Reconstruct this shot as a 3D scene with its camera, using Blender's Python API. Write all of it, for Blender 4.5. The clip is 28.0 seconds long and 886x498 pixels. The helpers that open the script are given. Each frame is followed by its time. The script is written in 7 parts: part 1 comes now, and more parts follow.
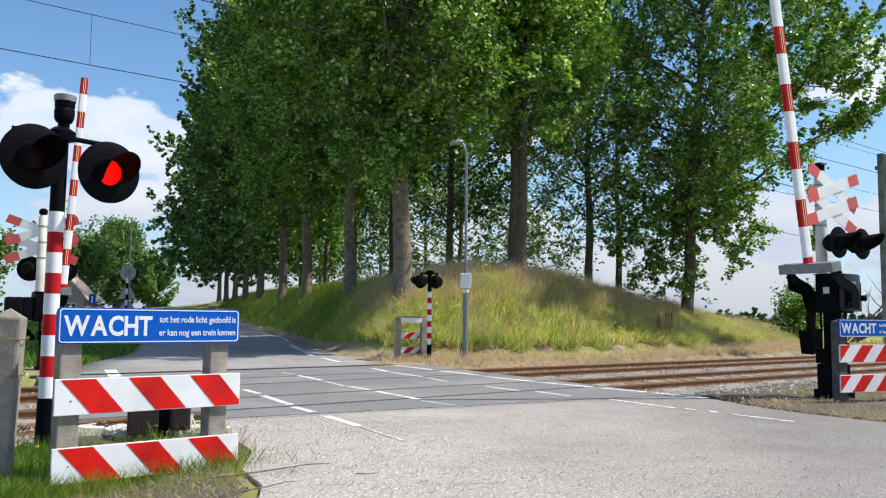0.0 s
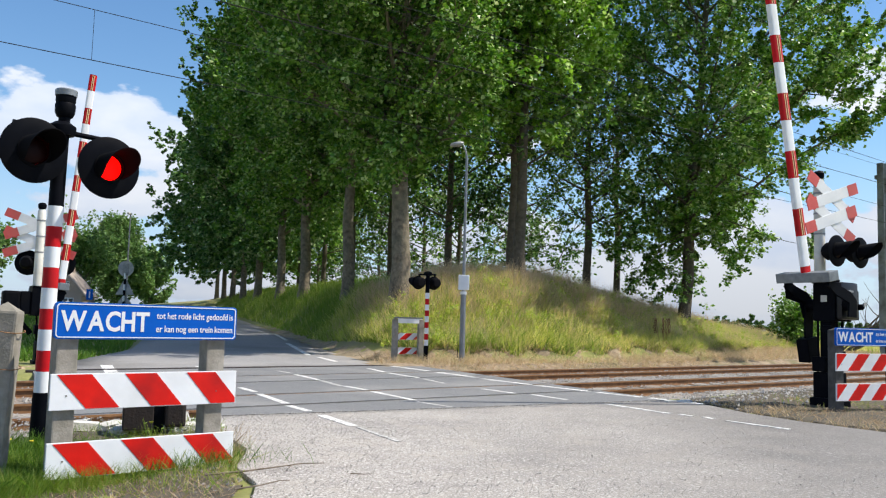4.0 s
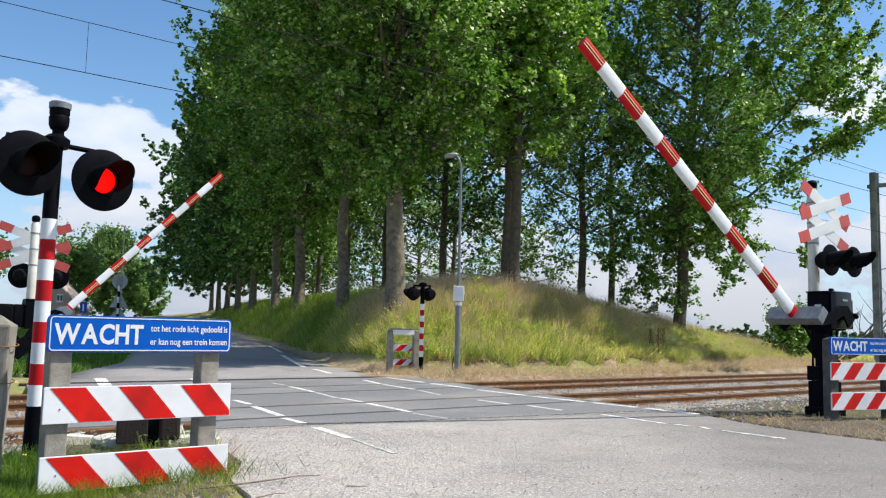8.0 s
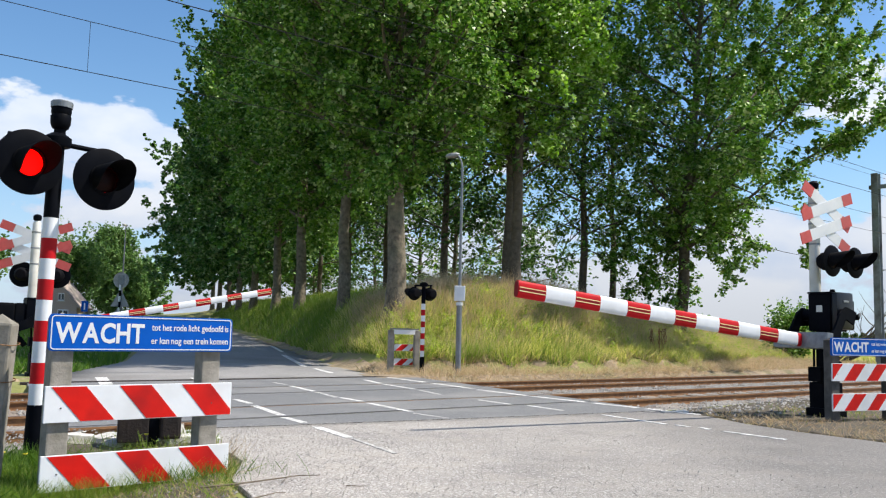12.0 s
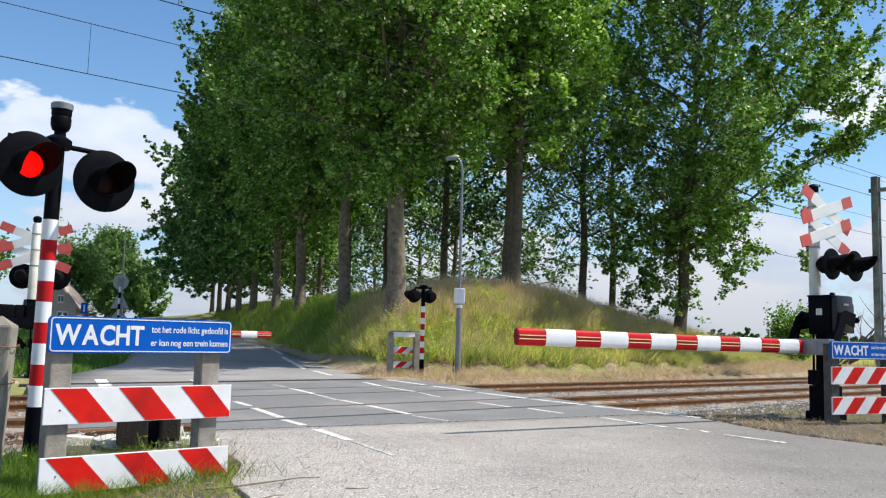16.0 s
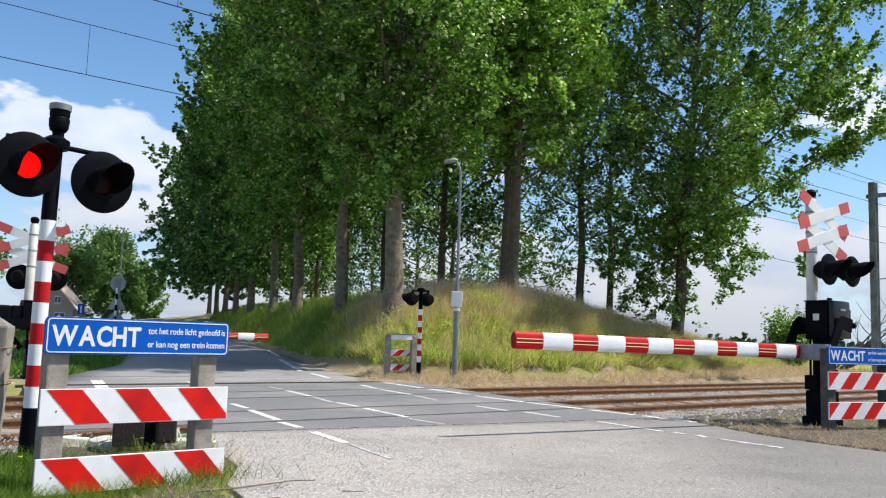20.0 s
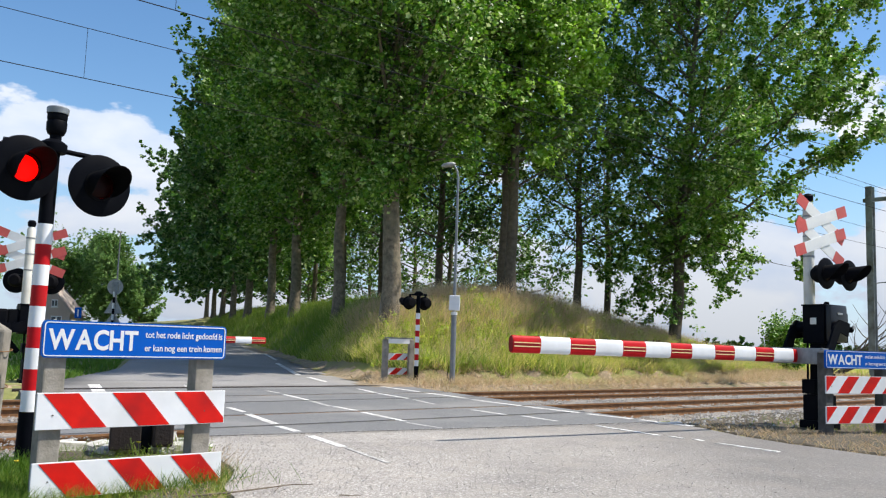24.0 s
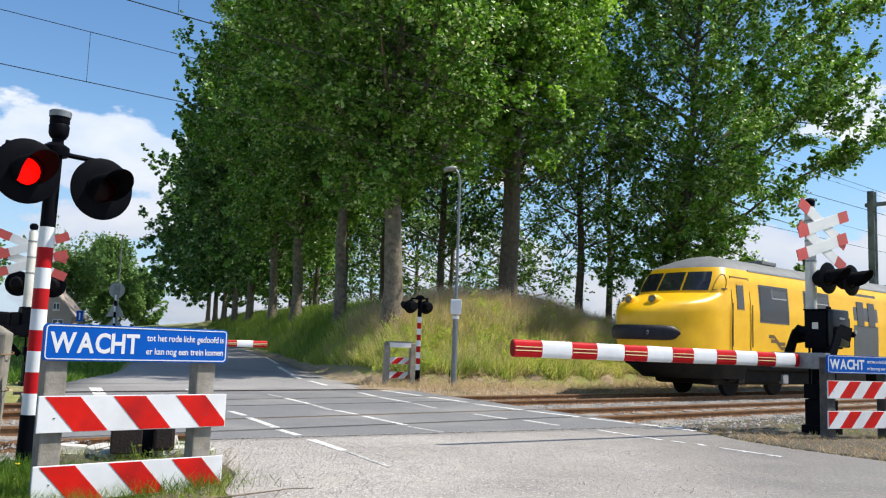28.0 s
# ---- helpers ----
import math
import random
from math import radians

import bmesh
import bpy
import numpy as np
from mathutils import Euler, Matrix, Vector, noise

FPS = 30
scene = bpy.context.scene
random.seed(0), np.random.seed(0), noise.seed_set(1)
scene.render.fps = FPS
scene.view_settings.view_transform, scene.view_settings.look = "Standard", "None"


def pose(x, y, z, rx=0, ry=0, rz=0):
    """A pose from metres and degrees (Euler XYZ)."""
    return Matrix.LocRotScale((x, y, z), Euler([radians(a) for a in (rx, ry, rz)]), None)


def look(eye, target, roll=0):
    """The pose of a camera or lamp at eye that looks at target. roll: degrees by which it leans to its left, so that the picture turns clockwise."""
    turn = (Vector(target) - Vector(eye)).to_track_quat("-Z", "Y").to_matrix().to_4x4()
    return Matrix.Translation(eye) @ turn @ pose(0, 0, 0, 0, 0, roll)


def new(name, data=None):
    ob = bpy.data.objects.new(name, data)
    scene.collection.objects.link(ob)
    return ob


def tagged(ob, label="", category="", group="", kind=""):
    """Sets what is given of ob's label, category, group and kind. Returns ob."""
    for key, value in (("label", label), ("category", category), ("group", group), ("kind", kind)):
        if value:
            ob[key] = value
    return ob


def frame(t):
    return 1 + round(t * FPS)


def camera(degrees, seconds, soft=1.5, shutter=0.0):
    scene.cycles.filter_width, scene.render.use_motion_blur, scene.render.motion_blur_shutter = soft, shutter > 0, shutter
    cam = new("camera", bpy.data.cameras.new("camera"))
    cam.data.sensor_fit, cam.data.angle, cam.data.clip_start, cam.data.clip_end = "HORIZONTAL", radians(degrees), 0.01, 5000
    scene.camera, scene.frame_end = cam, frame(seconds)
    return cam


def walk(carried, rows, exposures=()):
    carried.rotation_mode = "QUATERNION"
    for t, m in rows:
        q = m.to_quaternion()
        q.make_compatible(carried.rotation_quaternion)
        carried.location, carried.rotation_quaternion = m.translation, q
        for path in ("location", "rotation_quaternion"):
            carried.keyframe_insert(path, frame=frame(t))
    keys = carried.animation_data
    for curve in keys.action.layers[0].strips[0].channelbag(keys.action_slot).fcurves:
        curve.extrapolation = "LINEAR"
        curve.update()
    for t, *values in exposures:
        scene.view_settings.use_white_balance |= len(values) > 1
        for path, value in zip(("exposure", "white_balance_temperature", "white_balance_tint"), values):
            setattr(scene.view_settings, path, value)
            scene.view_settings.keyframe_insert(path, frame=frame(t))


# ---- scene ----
EYE = (0.0, 0.0, 1.13)
cam = camera(55.19, 28.0, soft=1.2)
PATH = [
    (0, look(EYE, (0.000, 19.930, 2.806), 0.53)),
    (0.5, look(EYE, (0.005, 19.929, 2.817), 0.65)),
    (1, look(EYE, (-0.010, 19.930, 2.801), 0.69)),
    (1.5, look(EYE, (-0.009, 19.929, 2.817), 0.73)),
    (2, look(EYE, (0.006, 19.930, 2.804), 0.83)),
    (2.5, look(EYE, (0.018, 19.931, 2.786), 0.94)),
    (3, look(EYE, (0.035, 19.929, 2.817), 0.99)),
    (3.5, look(EYE, (0.039, 19.928, 2.828), 1.28)),
    (5.5, look(EYE, (0.035, 19.922, 2.892), 1.77)),
    (6, look(EYE, (0.046, 19.922, 2.894), 1.54)),
    (6.5, look(EYE, (0.035, 19.919, 2.932), 1.64)),
    (7, look(EYE, (0.044, 19.914, 2.979), 1.52)),
    (7.5, look(EYE, (0.123, 19.908, 3.042), 1.24)),
    (8, look(EYE, (0.151, 19.902, 3.102), 1.26)),
    (8.5, look(EYE, (0.142, 19.901, 3.108), 1.34)),
    (9, look(EYE, (0.129, 19.901, 3.110), 1.33)),
    (9.5, look(EYE, (0.136, 19.900, 3.119), 1.27)),
    (10, look(EYE, (0.143, 19.900, 3.118), 1.40)),
    (10.5, look(EYE, (0.120, 19.901, 3.118), 1.32)),
    (11, look(EYE, (0.100, 19.901, 3.112), 1.45)),
    (11.5, look(EYE, (0.106, 19.902, 3.103), 1.53)),
    (12, look(EYE, (0.124, 19.902, 3.099), 1.41)),
    (12.5, look(EYE, (0.111, 19.896, 3.159), 1.24)),
    (14.5, look(EYE, (0.126, 19.901, 3.112), 1.65)),
    (15, look(EYE, (0.128, 19.898, 3.141), 1.66)),
    (15.5, look(EYE, (0.120, 19.898, 3.145), 1.60)),
    (16, look(EYE, (0.126, 19.897, 3.158), 1.51)),
    (16.5, look(EYE, (0.119, 19.898, 3.147), 1.72)),
    (17, look(EYE, (0.131, 19.895, 3.168), 1.78)),
    (17.5, look(EYE, (0.128, 19.896, 3.163), 1.76)),
    (18, look(EYE, (0.152, 19.893, 3.187), 1.74)),
    (18.5, look(EYE, (0.174, 19.891, 3.210), 1.77)),
    (19, look(EYE, (0.157, 19.891, 3.212), 1.83)),
    (19.5, look(EYE, (0.166, 19.889, 3.227), 1.83)),
    (20, look(EYE, (0.177, 19.889, 3.231), 1.83)),
    (20.5, look(EYE, (0.188, 19.887, 3.249), 1.86)),
    (21, look(EYE, (0.180, 19.885, 3.262), 1.93)),
    (21.5, look(EYE, (0.187, 19.883, 3.284), 1.78)),
    (23.5, look(EYE, (0.234, 19.879, 3.311), 1.79)),
    (24, look(EYE, (0.231, 19.878, 3.322), 1.85)),
    (24.5, look(EYE, (0.236, 19.875, 3.350), 1.80)),
    (25, look(EYE, (0.217, 19.872, 3.377), 1.80)),
    (25.5, look(EYE, (0.227, 19.871, 3.391), 1.79)),
    (26, look(EYE, (0.221, 19.870, 3.400), 1.80)),
    (26.5, look(EYE, (0.222, 19.868, 3.416), 1.85)),
    (27, look(EYE, (0.228, 19.865, 3.443), 1.71)),
    (27.5, look(EYE, (0.203, 19.866, 3.433), 1.85)),
    (28, look(EYE, (0.190, 19.869, 3.412), 1.97)),
]
walk(cam, PATH, exposures=[(0, 0.385), (28, 0.385)])

# ---- light ----
SUN_TO = Vector((0.571, 0.035, 0.819)).normalized()
SUN_EL = math.asin(SUN_TO.z)
sun_data = bpy.data.lights.new("sun", "SUN")
sun_data.energy, sun_data.angle, sun_data.color = 5.0, radians(0.53), (1.0, 0.94, 0.84)
sun = new("sun", sun_data)
sun.matrix_world = look((0, 0, 60), Vector((0, 0, 60)) - SUN_TO)

world = bpy.data.worlds.new("sky")
scene.world = world
world.use_nodes = True
wt = world.node_tree
wt.nodes.clear()


def wnode(kind, **kw):
    nd = wt.nodes.new(kind)
    for k, v in kw.items():
        if k == "blend_type":
            nd.blend_type = v
        elif k == "data_type":
            nd.data_type = v
        elif k == "operation":
            nd.operation = v
    return nd


sky = wnode("ShaderNodeTexSky")
sky.sky_type, sky.sun_disc = "NISHITA", False
sky.sun_elevation = SUN_EL
sky.sun_rotation = math.atan2(SUN_TO.x, SUN_TO.y)
sky.air_density, sky.dust_density, sky.ozone_density = 1.0, 0.3, 1.8
coord = wnode("ShaderNodeTexCoord")
sep = wnode("ShaderNodeSeparateXYZ")
wt.links.new(coord.outputs["Generated"], sep.inputs[0])
# cumulus: puffy noise over the directions of the sky, flattened a little
flat = wnode("ShaderNodeVectorMath", operation="MULTIPLY")
flat.inputs[1].default_value = (1.0, 1.0, 2.093)
wt.links.new(coord.outputs["Generated"], flat.inputs[0])
shift = wnode("ShaderNodeVectorMath", operation="ADD")
shift.inputs[1].default_value = (-2.9156, -2.3295, -2.0328)
wt.links.new(flat.outputs[0], shift.inputs[0])
cloud = wnode("ShaderNodeTexNoise")
cloud.inputs["Scale"].default_value = 6.0
cloud.inputs["Detail"].default_value = 9.0
cloud.inputs["Roughness"].default_value = 0.52
cloud.inputs["Distortion"].default_value = 0.0
wt.links.new(shift.outputs[0], cloud.inputs["Vector"])
# more cloud low down, clear blue higher up
cover = wnode("ShaderNodeMapRange")
cover.inputs["From Min"].default_value, cover.inputs["From Max"].default_value = 0.0, 0.36
cover.inputs["To Min"].default_value, cover.inputs["To Max"].default_value = 0.065, -0.085
wt.links.new(sep.outputs[2], cover.inputs["Value"])
dense = wnode("ShaderNodeMath", operation="ADD")
puffy = wnode("ShaderNodeMath", operation="MULTIPLY_ADD")
puffy.inputs[1].default_value, puffy.inputs[2].default_value = 1.5, -0.25
wt.links.new(cloud.outputs["Fac"], puffy.inputs[0])
wt.links.new(puffy.outputs[0], dense.inputs[0])
wt.links.new(cover.outputs["Result"], dense.inputs[1])
# banks of cumulus and clear gaps between them: direction, reach, more or less cloud
for *way, reach, more in ((-0.438, 0.878, 0.194, 0.100, 0.09),
                      (-0.373, 0.904, 0.208, 0.090, 0.12),
                      (-0.307, 0.931, 0.198, 0.090, 0.10),
                      (-0.338, 0.929, 0.152, 0.045, -0.10),
                      (-0.413, 0.855, 0.312, 0.170, -0.10),
                      (0.455, 0.838, 0.302, 0.050, 0.15),
                      (0.402, 0.876, 0.267, 0.055, 0.12),
                      (0.436, 0.874, 0.215, 0.055, -0.14),
                      (0.374, 0.849, 0.373, 0.120, -0.15),
                      (0.354, 0.929, 0.108, 0.070, 0.10)):
    apart = wnode("ShaderNodeVectorMath", operation="SUBTRACT")
    apart.inputs[1].default_value = way
    wt.links.new(coord.outputs["Generated"], apart.inputs[0])
    squash = wnode("ShaderNodeVectorMath", operation="MULTIPLY")
    squash.inputs[1].default_value = (1.0, 1.0, 1.6)
    wt.links.new(apart.outputs[0], squash.inputs[0])
    far_off = wnode("ShaderNodeVectorMath", operation="LENGTH")
    wt.links.new(squash.outputs[0], far_off.inputs[0])
    fall = wnode("ShaderNodeMapRange")
    fall.interpolation_type = "SMOOTHSTEP"
    fall.inputs["From Min"].default_value, fall.inputs["From Max"].default_value = 0.0, reach * 1.6
    fall.inputs["To Min"].default_value, fall.inputs["To Max"].default_value = more, 0.0
    wt.links.new(far_off.outputs["Value"], fall.inputs["Value"])
    summed = wnode("ShaderNodeMath", operation="ADD")
    wt.links.new(dense.outputs[0], summed.inputs[0])
    wt.links.new(fall.outputs["Result"], summed.inputs[1])
    dense = summed
ramp = wnode("ShaderNodeValToRGB")
ramp.color_ramp.elements[0].position, ramp.color_ramp.elements[1].position = 0.493, 0.55
wt.links.new(dense.outputs[0], ramp.inputs[0])
# shaded grey-blue bodies and bright tops
body = wnode("ShaderNodeTexNoise")
body.inputs["Scale"].default_value, body.inputs["Detail"].default_value = 6.0, 6.0
wt.links.new(shift.outputs[0], body.inputs["Vector"])
tone = wnode("ShaderNodeValToRGB")
tone.color_ramp.elements[0].position, tone.color_ramp.elements[1].position = 0.35, 0.62
tone.color_ramp.elements[0].color, tone.color_ramp.elements[1].color = (0.58, 0.73, 1.0, 1), (0.95, 1.0, 1.09, 1)
wt.links.new(body.outputs["Fac"], tone.inputs[0])
bright = wnode("ShaderNodeVectorMath", operation="SCALE")
haze = wnode("ShaderNodeMapRange")
haze.inputs["From Min"].default_value, haze.inputs["From Max"].default_value = 0.0, 0.2
haze.inputs["To Min"].default_value, haze.inputs["To Max"].default_value = 9.2, 14.0
wt.links.new(sep.outputs[2], haze.inputs["Value"])
wt.links.new(haze.outputs["Result"], bright.inputs["Scale"])
wt.links.new(tone.outputs["Color"], bright.inputs[0])
deep = wnode("ShaderNodeHueSaturation")
deep.inputs["Saturation"].default_value, deep.inputs["Value"].default_value = 1.2, 2.35
wt.links.new(sky.outputs[0], deep.inputs["Color"])
veil = wnode("ShaderNodeMapRange")
veil.inputs["From Min"].default_value, veil.inputs["From Max"].default_value = 0.0, 0.2
veil.inputs["To Min"].default_value, veil.inputs["To Max"].default_value = 0.8, 0.0
wt.links.new(sep.outputs[2], veil.inputs["Value"])
pale = wnode("ShaderNodeMixRGB")
pale.inputs[2].default_value = (6.0, 8.4, 12.4, 1)
wt.links.new(veil.outputs["Result"], pale.inputs[0])
wt.links.new(deep.outputs[0], pale.inputs[1])
mixs = wnode("ShaderNodeMixRGB")
wt.links.new(ramp.outputs["Color"], mixs.inputs[0])
wt.links.new(pale.outputs[0], mixs.inputs[1])
wt.links.new(bright.outputs[0], mixs.inputs[2])
back = wnode("ShaderNodeBackground")
back.inputs["Strength"].default_value = 0.054
wt.links.new(mixs.outputs[0], back.inputs["Color"])
wout = wnode("ShaderNodeOutputWorld")
wt.links.new(back.outputs[0], wout.inputs[0])

# ---- materials ----
def principled(name):
    m = bpy.data.materials.new(name)
    m.use_nodes = True
    return m, m.node_tree, m.node_tree.nodes["Principled BSDF"]


def surface(name, dark, light, scale=4.0, rough=0.7, metal=0.0, bump=0.0, bump_scale=60.0, contrast=(0.3, 0.7), grime=None,
            grime_scale=0.8, per_object=0.0, spec=0.5, world_space=False, speck=None):
    """Two tones mixed by noise at two scales, with fine relief; grime: a third tone in large stains."""
    m, nt, bs = principled(name)
    L = nt.links.new
    if world_space:
        src = nt.nodes.new("ShaderNodeNewGeometry").outputs["Position"]
    else:
        src = nt.nodes.new("ShaderNodeTexCoord").outputs["Object"]
    n1 = nt.nodes.new("ShaderNodeTexNoise")
    n1.inputs["Scale"].default_value, n1.inputs["Detail"].default_value = scale, 6.0
    n1.inputs["Roughness"].default_value = 0.65
    L(src, n1.inputs["Vector"])
    r1 = nt.nodes.new("ShaderNodeValToRGB")
    r1.color_ramp.elements[0].position, r1.color_ramp.elements[1].position = contrast
    r1.color_ramp.elements[0].color, r1.color_ramp.elements[1].color = (*dark, 1), (*light, 1)
    L(n1.outputs["Fac"], r1.inputs[0])
    col = r1.outputs["Color"]
    if grime:
        n2 = nt.nodes.new("ShaderNodeTexNoise")
        n2.inputs["Scale"].default_value, n2.inputs["Detail"].default_value = grime_scale, 5.0
        L(src, n2.inputs["Vector"])
        r2 = nt.nodes.new("ShaderNodeMapRange")
        r2.inputs["From Min"].default_value, r2.inputs["From Max"].default_value = 0.48, 0.72
        L(n2.outputs["Fac"], r2.inputs["Value"])
        mx = nt.nodes.new("ShaderNodeMixRGB")
        mx.inputs[2].default_value = (*grime, 1)
        L(r2.outputs["Result"], mx.inputs[0])
        L(col, mx.inputs[1])
        col = mx.outputs[0]
    if speck:
        # lighter grains: scale, lower and upper threshold, tone
        n4 = nt.nodes.new("ShaderNodeTexNoise")
        n4.inputs["Scale"].default_value, n4.inputs["Detail"].default_value = speck[0], 1.5
        L(src, n4.inputs["Vector"])
        r4 = nt.nodes.new("ShaderNodeMapRange")
        r4.inputs["From Min"].default_value, r4.inputs["From Max"].default_value = speck[1], speck[2]
        L(n4.outputs["Fac"], r4.inputs["Value"])
        mx4 = nt.nodes.new("ShaderNodeMixRGB")
        mx4.inputs[2].default_value = (*speck[3], 1)
        L(r4.outputs["Result"], mx4.inputs[0])
        L(col, mx4.inputs[1])
        col = mx4.outputs[0]
    if per_object:
        oi = nt.nodes.new("ShaderNodeObjectInfo")
        mr = nt.nodes.new("ShaderNodeMapRange")
        mr.inputs["To Min"].default_value, mr.inputs["To Max"].default_value = 1 - per_object, 1 + per_object
        L(oi.outputs["Random"], mr.inputs["Value"])
        hs = nt.nodes.new("ShaderNodeHueSaturation")
        L(mr.outputs["Result"], hs.inputs["Value"])
        L(col, hs.inputs["Color"])
        col = hs.outputs[0]
    L(col, bs.inputs["Base Color"])
    bs.inputs["Roughness"].default_value, bs.inputs["Metallic"].default_value = rough, metal
    bs.inputs["Specular IOR Level"].default_value = spec
    if bump:
        n3 = nt.nodes.new("ShaderNodeTexNoise")
        n3.inputs["Scale"].default_value, n3.inputs["Detail"].default_value = bump_scale, 4.0
        L(src, n3.inputs["Vector"])
        b = nt.nodes.new("ShaderNodeBump")
        b.inputs["Strength"].default_value, b.inputs["Distance"].default_value = bump, 0.02
        L(n3.outputs["Fac"], b.inputs["Height"])
        L(b.outputs[0], bs.inputs["Normal"])
    return m


def plant(name, tones, translucent=0.35, rough=0.55, patches=()):
    """Leaves or blades: each island takes its own tone out of the list, and lets some light through. patches: tone, scale, threshold, share."""
    m, nt, bs = principled(name)
    L = nt.links.new
    g = nt.nodes.new("ShaderNodeNewGeometry")
    r = nt.nodes.new("ShaderNodeValToRGB")
    while len(r.color_ramp.elements) < len(tones):
        r.color_ramp.elements.new(0.5)
    for i, c in enumerate(tones):
        r.color_ramp.elements[i].position = i / (len(tones) - 1)
        r.color_ramp.elements[i].color = (*c, 1)
    L(g.outputs["Random Per Island"], r.inputs[0])
    col = r.outputs["Color"]
    for tone_p, scale_p, low_p, share_p in patches:
        np_ = nt.nodes.new("ShaderNodeTexNoise")
        np_.inputs["Scale"].default_value, np_.inputs["Detail"].default_value = scale_p, 3.0
        L(g.outputs["Position"], np_.inputs["Vector"])
        rp = nt.nodes.new("ShaderNodeMapRange")
        rp.inputs["From Min"].default_value, rp.inputs["From Max"].default_value = low_p, low_p + 0.14
        rp.inputs["To Max"].default_value = share_p
        L(np_.outputs["Fac"], rp.inputs["Value"])
        mp = nt.nodes.new("ShaderNodeMixRGB")
        mp.inputs[2].default_value = (*tone_p, 1)
        L(rp.outputs["Result"], mp.inputs[0])
        L(col, mp.inputs[1])
        col = mp.outputs[0]
    L(col, bs.inputs["Base Color"])
    bs.inputs["Roughness"].default_value = rough
    bs.inputs["Specular IOR Level"].default_value = 0.28
    tr = nt.nodes.new("ShaderNodeBsdfTranslucent")
    hs = nt.nodes.new("ShaderNodeHueSaturation")
    hs.inputs["Saturation"].default_value, hs.inputs["Value"].default_value = 1.1, 1.6
    L(col, hs.inputs["Color"])
    L(hs.outputs[0], tr.inputs["Color"])
    mix = nt.nodes.new("ShaderNodeMixShader")
    mix.inputs[0].default_value = translucent
    L(bs.outputs[0], mix.inputs[1])
    L(tr.outputs[0], mix.inputs[2])
    L(mix.outputs[0], nt.nodes["Material Output"].inputs["Surface"])
    return m


def glow(name, colour, strength):
    m, nt, bs = principled(name)
    bs.inputs["Base Color"].default_value = (0.25, 0.002, 0.001, 1)
    bs.inputs["Emission Color"].default_value = (*colour, 1)
    bs.inputs["Emission Strength"].default_value = strength
    bs.inputs["Roughness"].default_value = 0.5
    bs.inputs["Specular IOR Level"].default_value = 0.1
    return m


M = {}
M["asphalt_old"] = surface("asphalt_old", (0.218, 0.2, 0.183), (0.506, 0.469, 0.431), 62.0, 0.88, bump=0.5, bump_scale=90, contrast=(0.42, 0.60),
                           grime=(0.227, 0.211, 0.198), grime_scale=0.4, world_space=True, speck=(32.0, 0.585, 0.64, (0.575, 0.549, 0.522)))
# tan dust and darker worn patches, then a darker tone towards the right
nt = M["asphalt_old"].node_tree
bs = nt.nodes["Principled BSDF"]
old = bs.inputs["Base Color"].links[0].from_socket
geo = nt.nodes.new("ShaderNodeNewGeometry")
for scale_m, low_m, high_m, tone_m, share_m in ((1.7, 0.50, 0.66, (0.40, 0.36, 0.315), 0.6), (2.6, 0.53, 0.69, (0.17, 0.158, 0.148), 0.45), (9.0, 0.55, 0.72, (0.19, 0.174, 0.158), 0.4)):
    mottle = nt.nodes.new("ShaderNodeTexNoise")
    mottle.inputs["Scale"].default_value, mottle.inputs["Detail"].default_value = scale_m, 8.0
    mottle.inputs["Roughness"].default_value = 0.68
    nt.links.new(geo.outputs["Position"], mottle.inputs["Vector"])
    band_m = nt.nodes.new("ShaderNodeMapRange")
    band_m.inputs["From Min"].default_value, band_m.inputs["From Max"].default_value = low_m, high_m
    band_m.inputs["To Max"].default_value = share_m
    nt.links.new(mottle.outputs["Fac"], band_m.inputs["Value"])
    dust = nt.nodes.new("ShaderNodeMixRGB")
    dust.inputs[2].default_value = (*tone_m, 1)
    nt.links.new(band_m.outputs["Result"], dust.inputs[0])
    nt.links.new(old, dust.inputs[1])
    old = dust.outputs[0]
wander = nt.nodes.new("ShaderNodeTexNoise")
wander.inputs["Scale"].default_value, wander.inputs["Detail"].default_value = 0.7, 5.0
nt.links.new(geo.outputs["Position"], wander.inputs["Vector"])
axis = nt.nodes.new("ShaderNodeSeparateXYZ")
nt.links.new(geo.outputs["Position"], axis.inputs[0])
total = nt.nodes.new("ShaderNodeMath")
total.operation = "MULTIPLY_ADD"
total.inputs[1].default_value = 5.0
nt.links.new(wander.outputs["Fac"], total.inputs[0])
nt.links.new(axis.outputs[0], total.inputs[2])
fade = nt.nodes.new("ShaderNodeMapRange")
fade.inputs["From Min"].default_value, fade.inputs["From Max"].default_value = 2.2, 6.8
fade.inputs["To Max"].default_value = 0.7
nt.links.new(total.outputs[0], fade.inputs["Value"])
# darker tone mixed in with growing x
worn = nt.nodes.new("ShaderNodeMixRGB")
worn.inputs[2].default_value = (0.115, 0.109, 0.105, 1)
nt.links.new(fade.outputs["Result"], worn.inputs[0])
nt.links.new(old, worn.inputs[1])
nt.links.new(worn.outputs[0], bs.inputs["Base Color"])
M["asphalt_deck"] = surface("asphalt_deck", (0.108, 0.11, 0.115), (0.218, 0.219, 0.222), 30.0, 0.85, bump=0.4, bump_scale=70,
                            grime=(0.238, 0.232, 0.227), grime_scale=0.5, world_space=True)
M["asphalt_far"] = surface("asphalt_far", (0.198, 0.193, 0.19), (0.306, 0.296, 0.293), 16.0, 0.88, bump=0.3, bump_scale=50,
                           grime=(0.134, 0.131, 0.126), grime_scale=0.2, world_space=True)
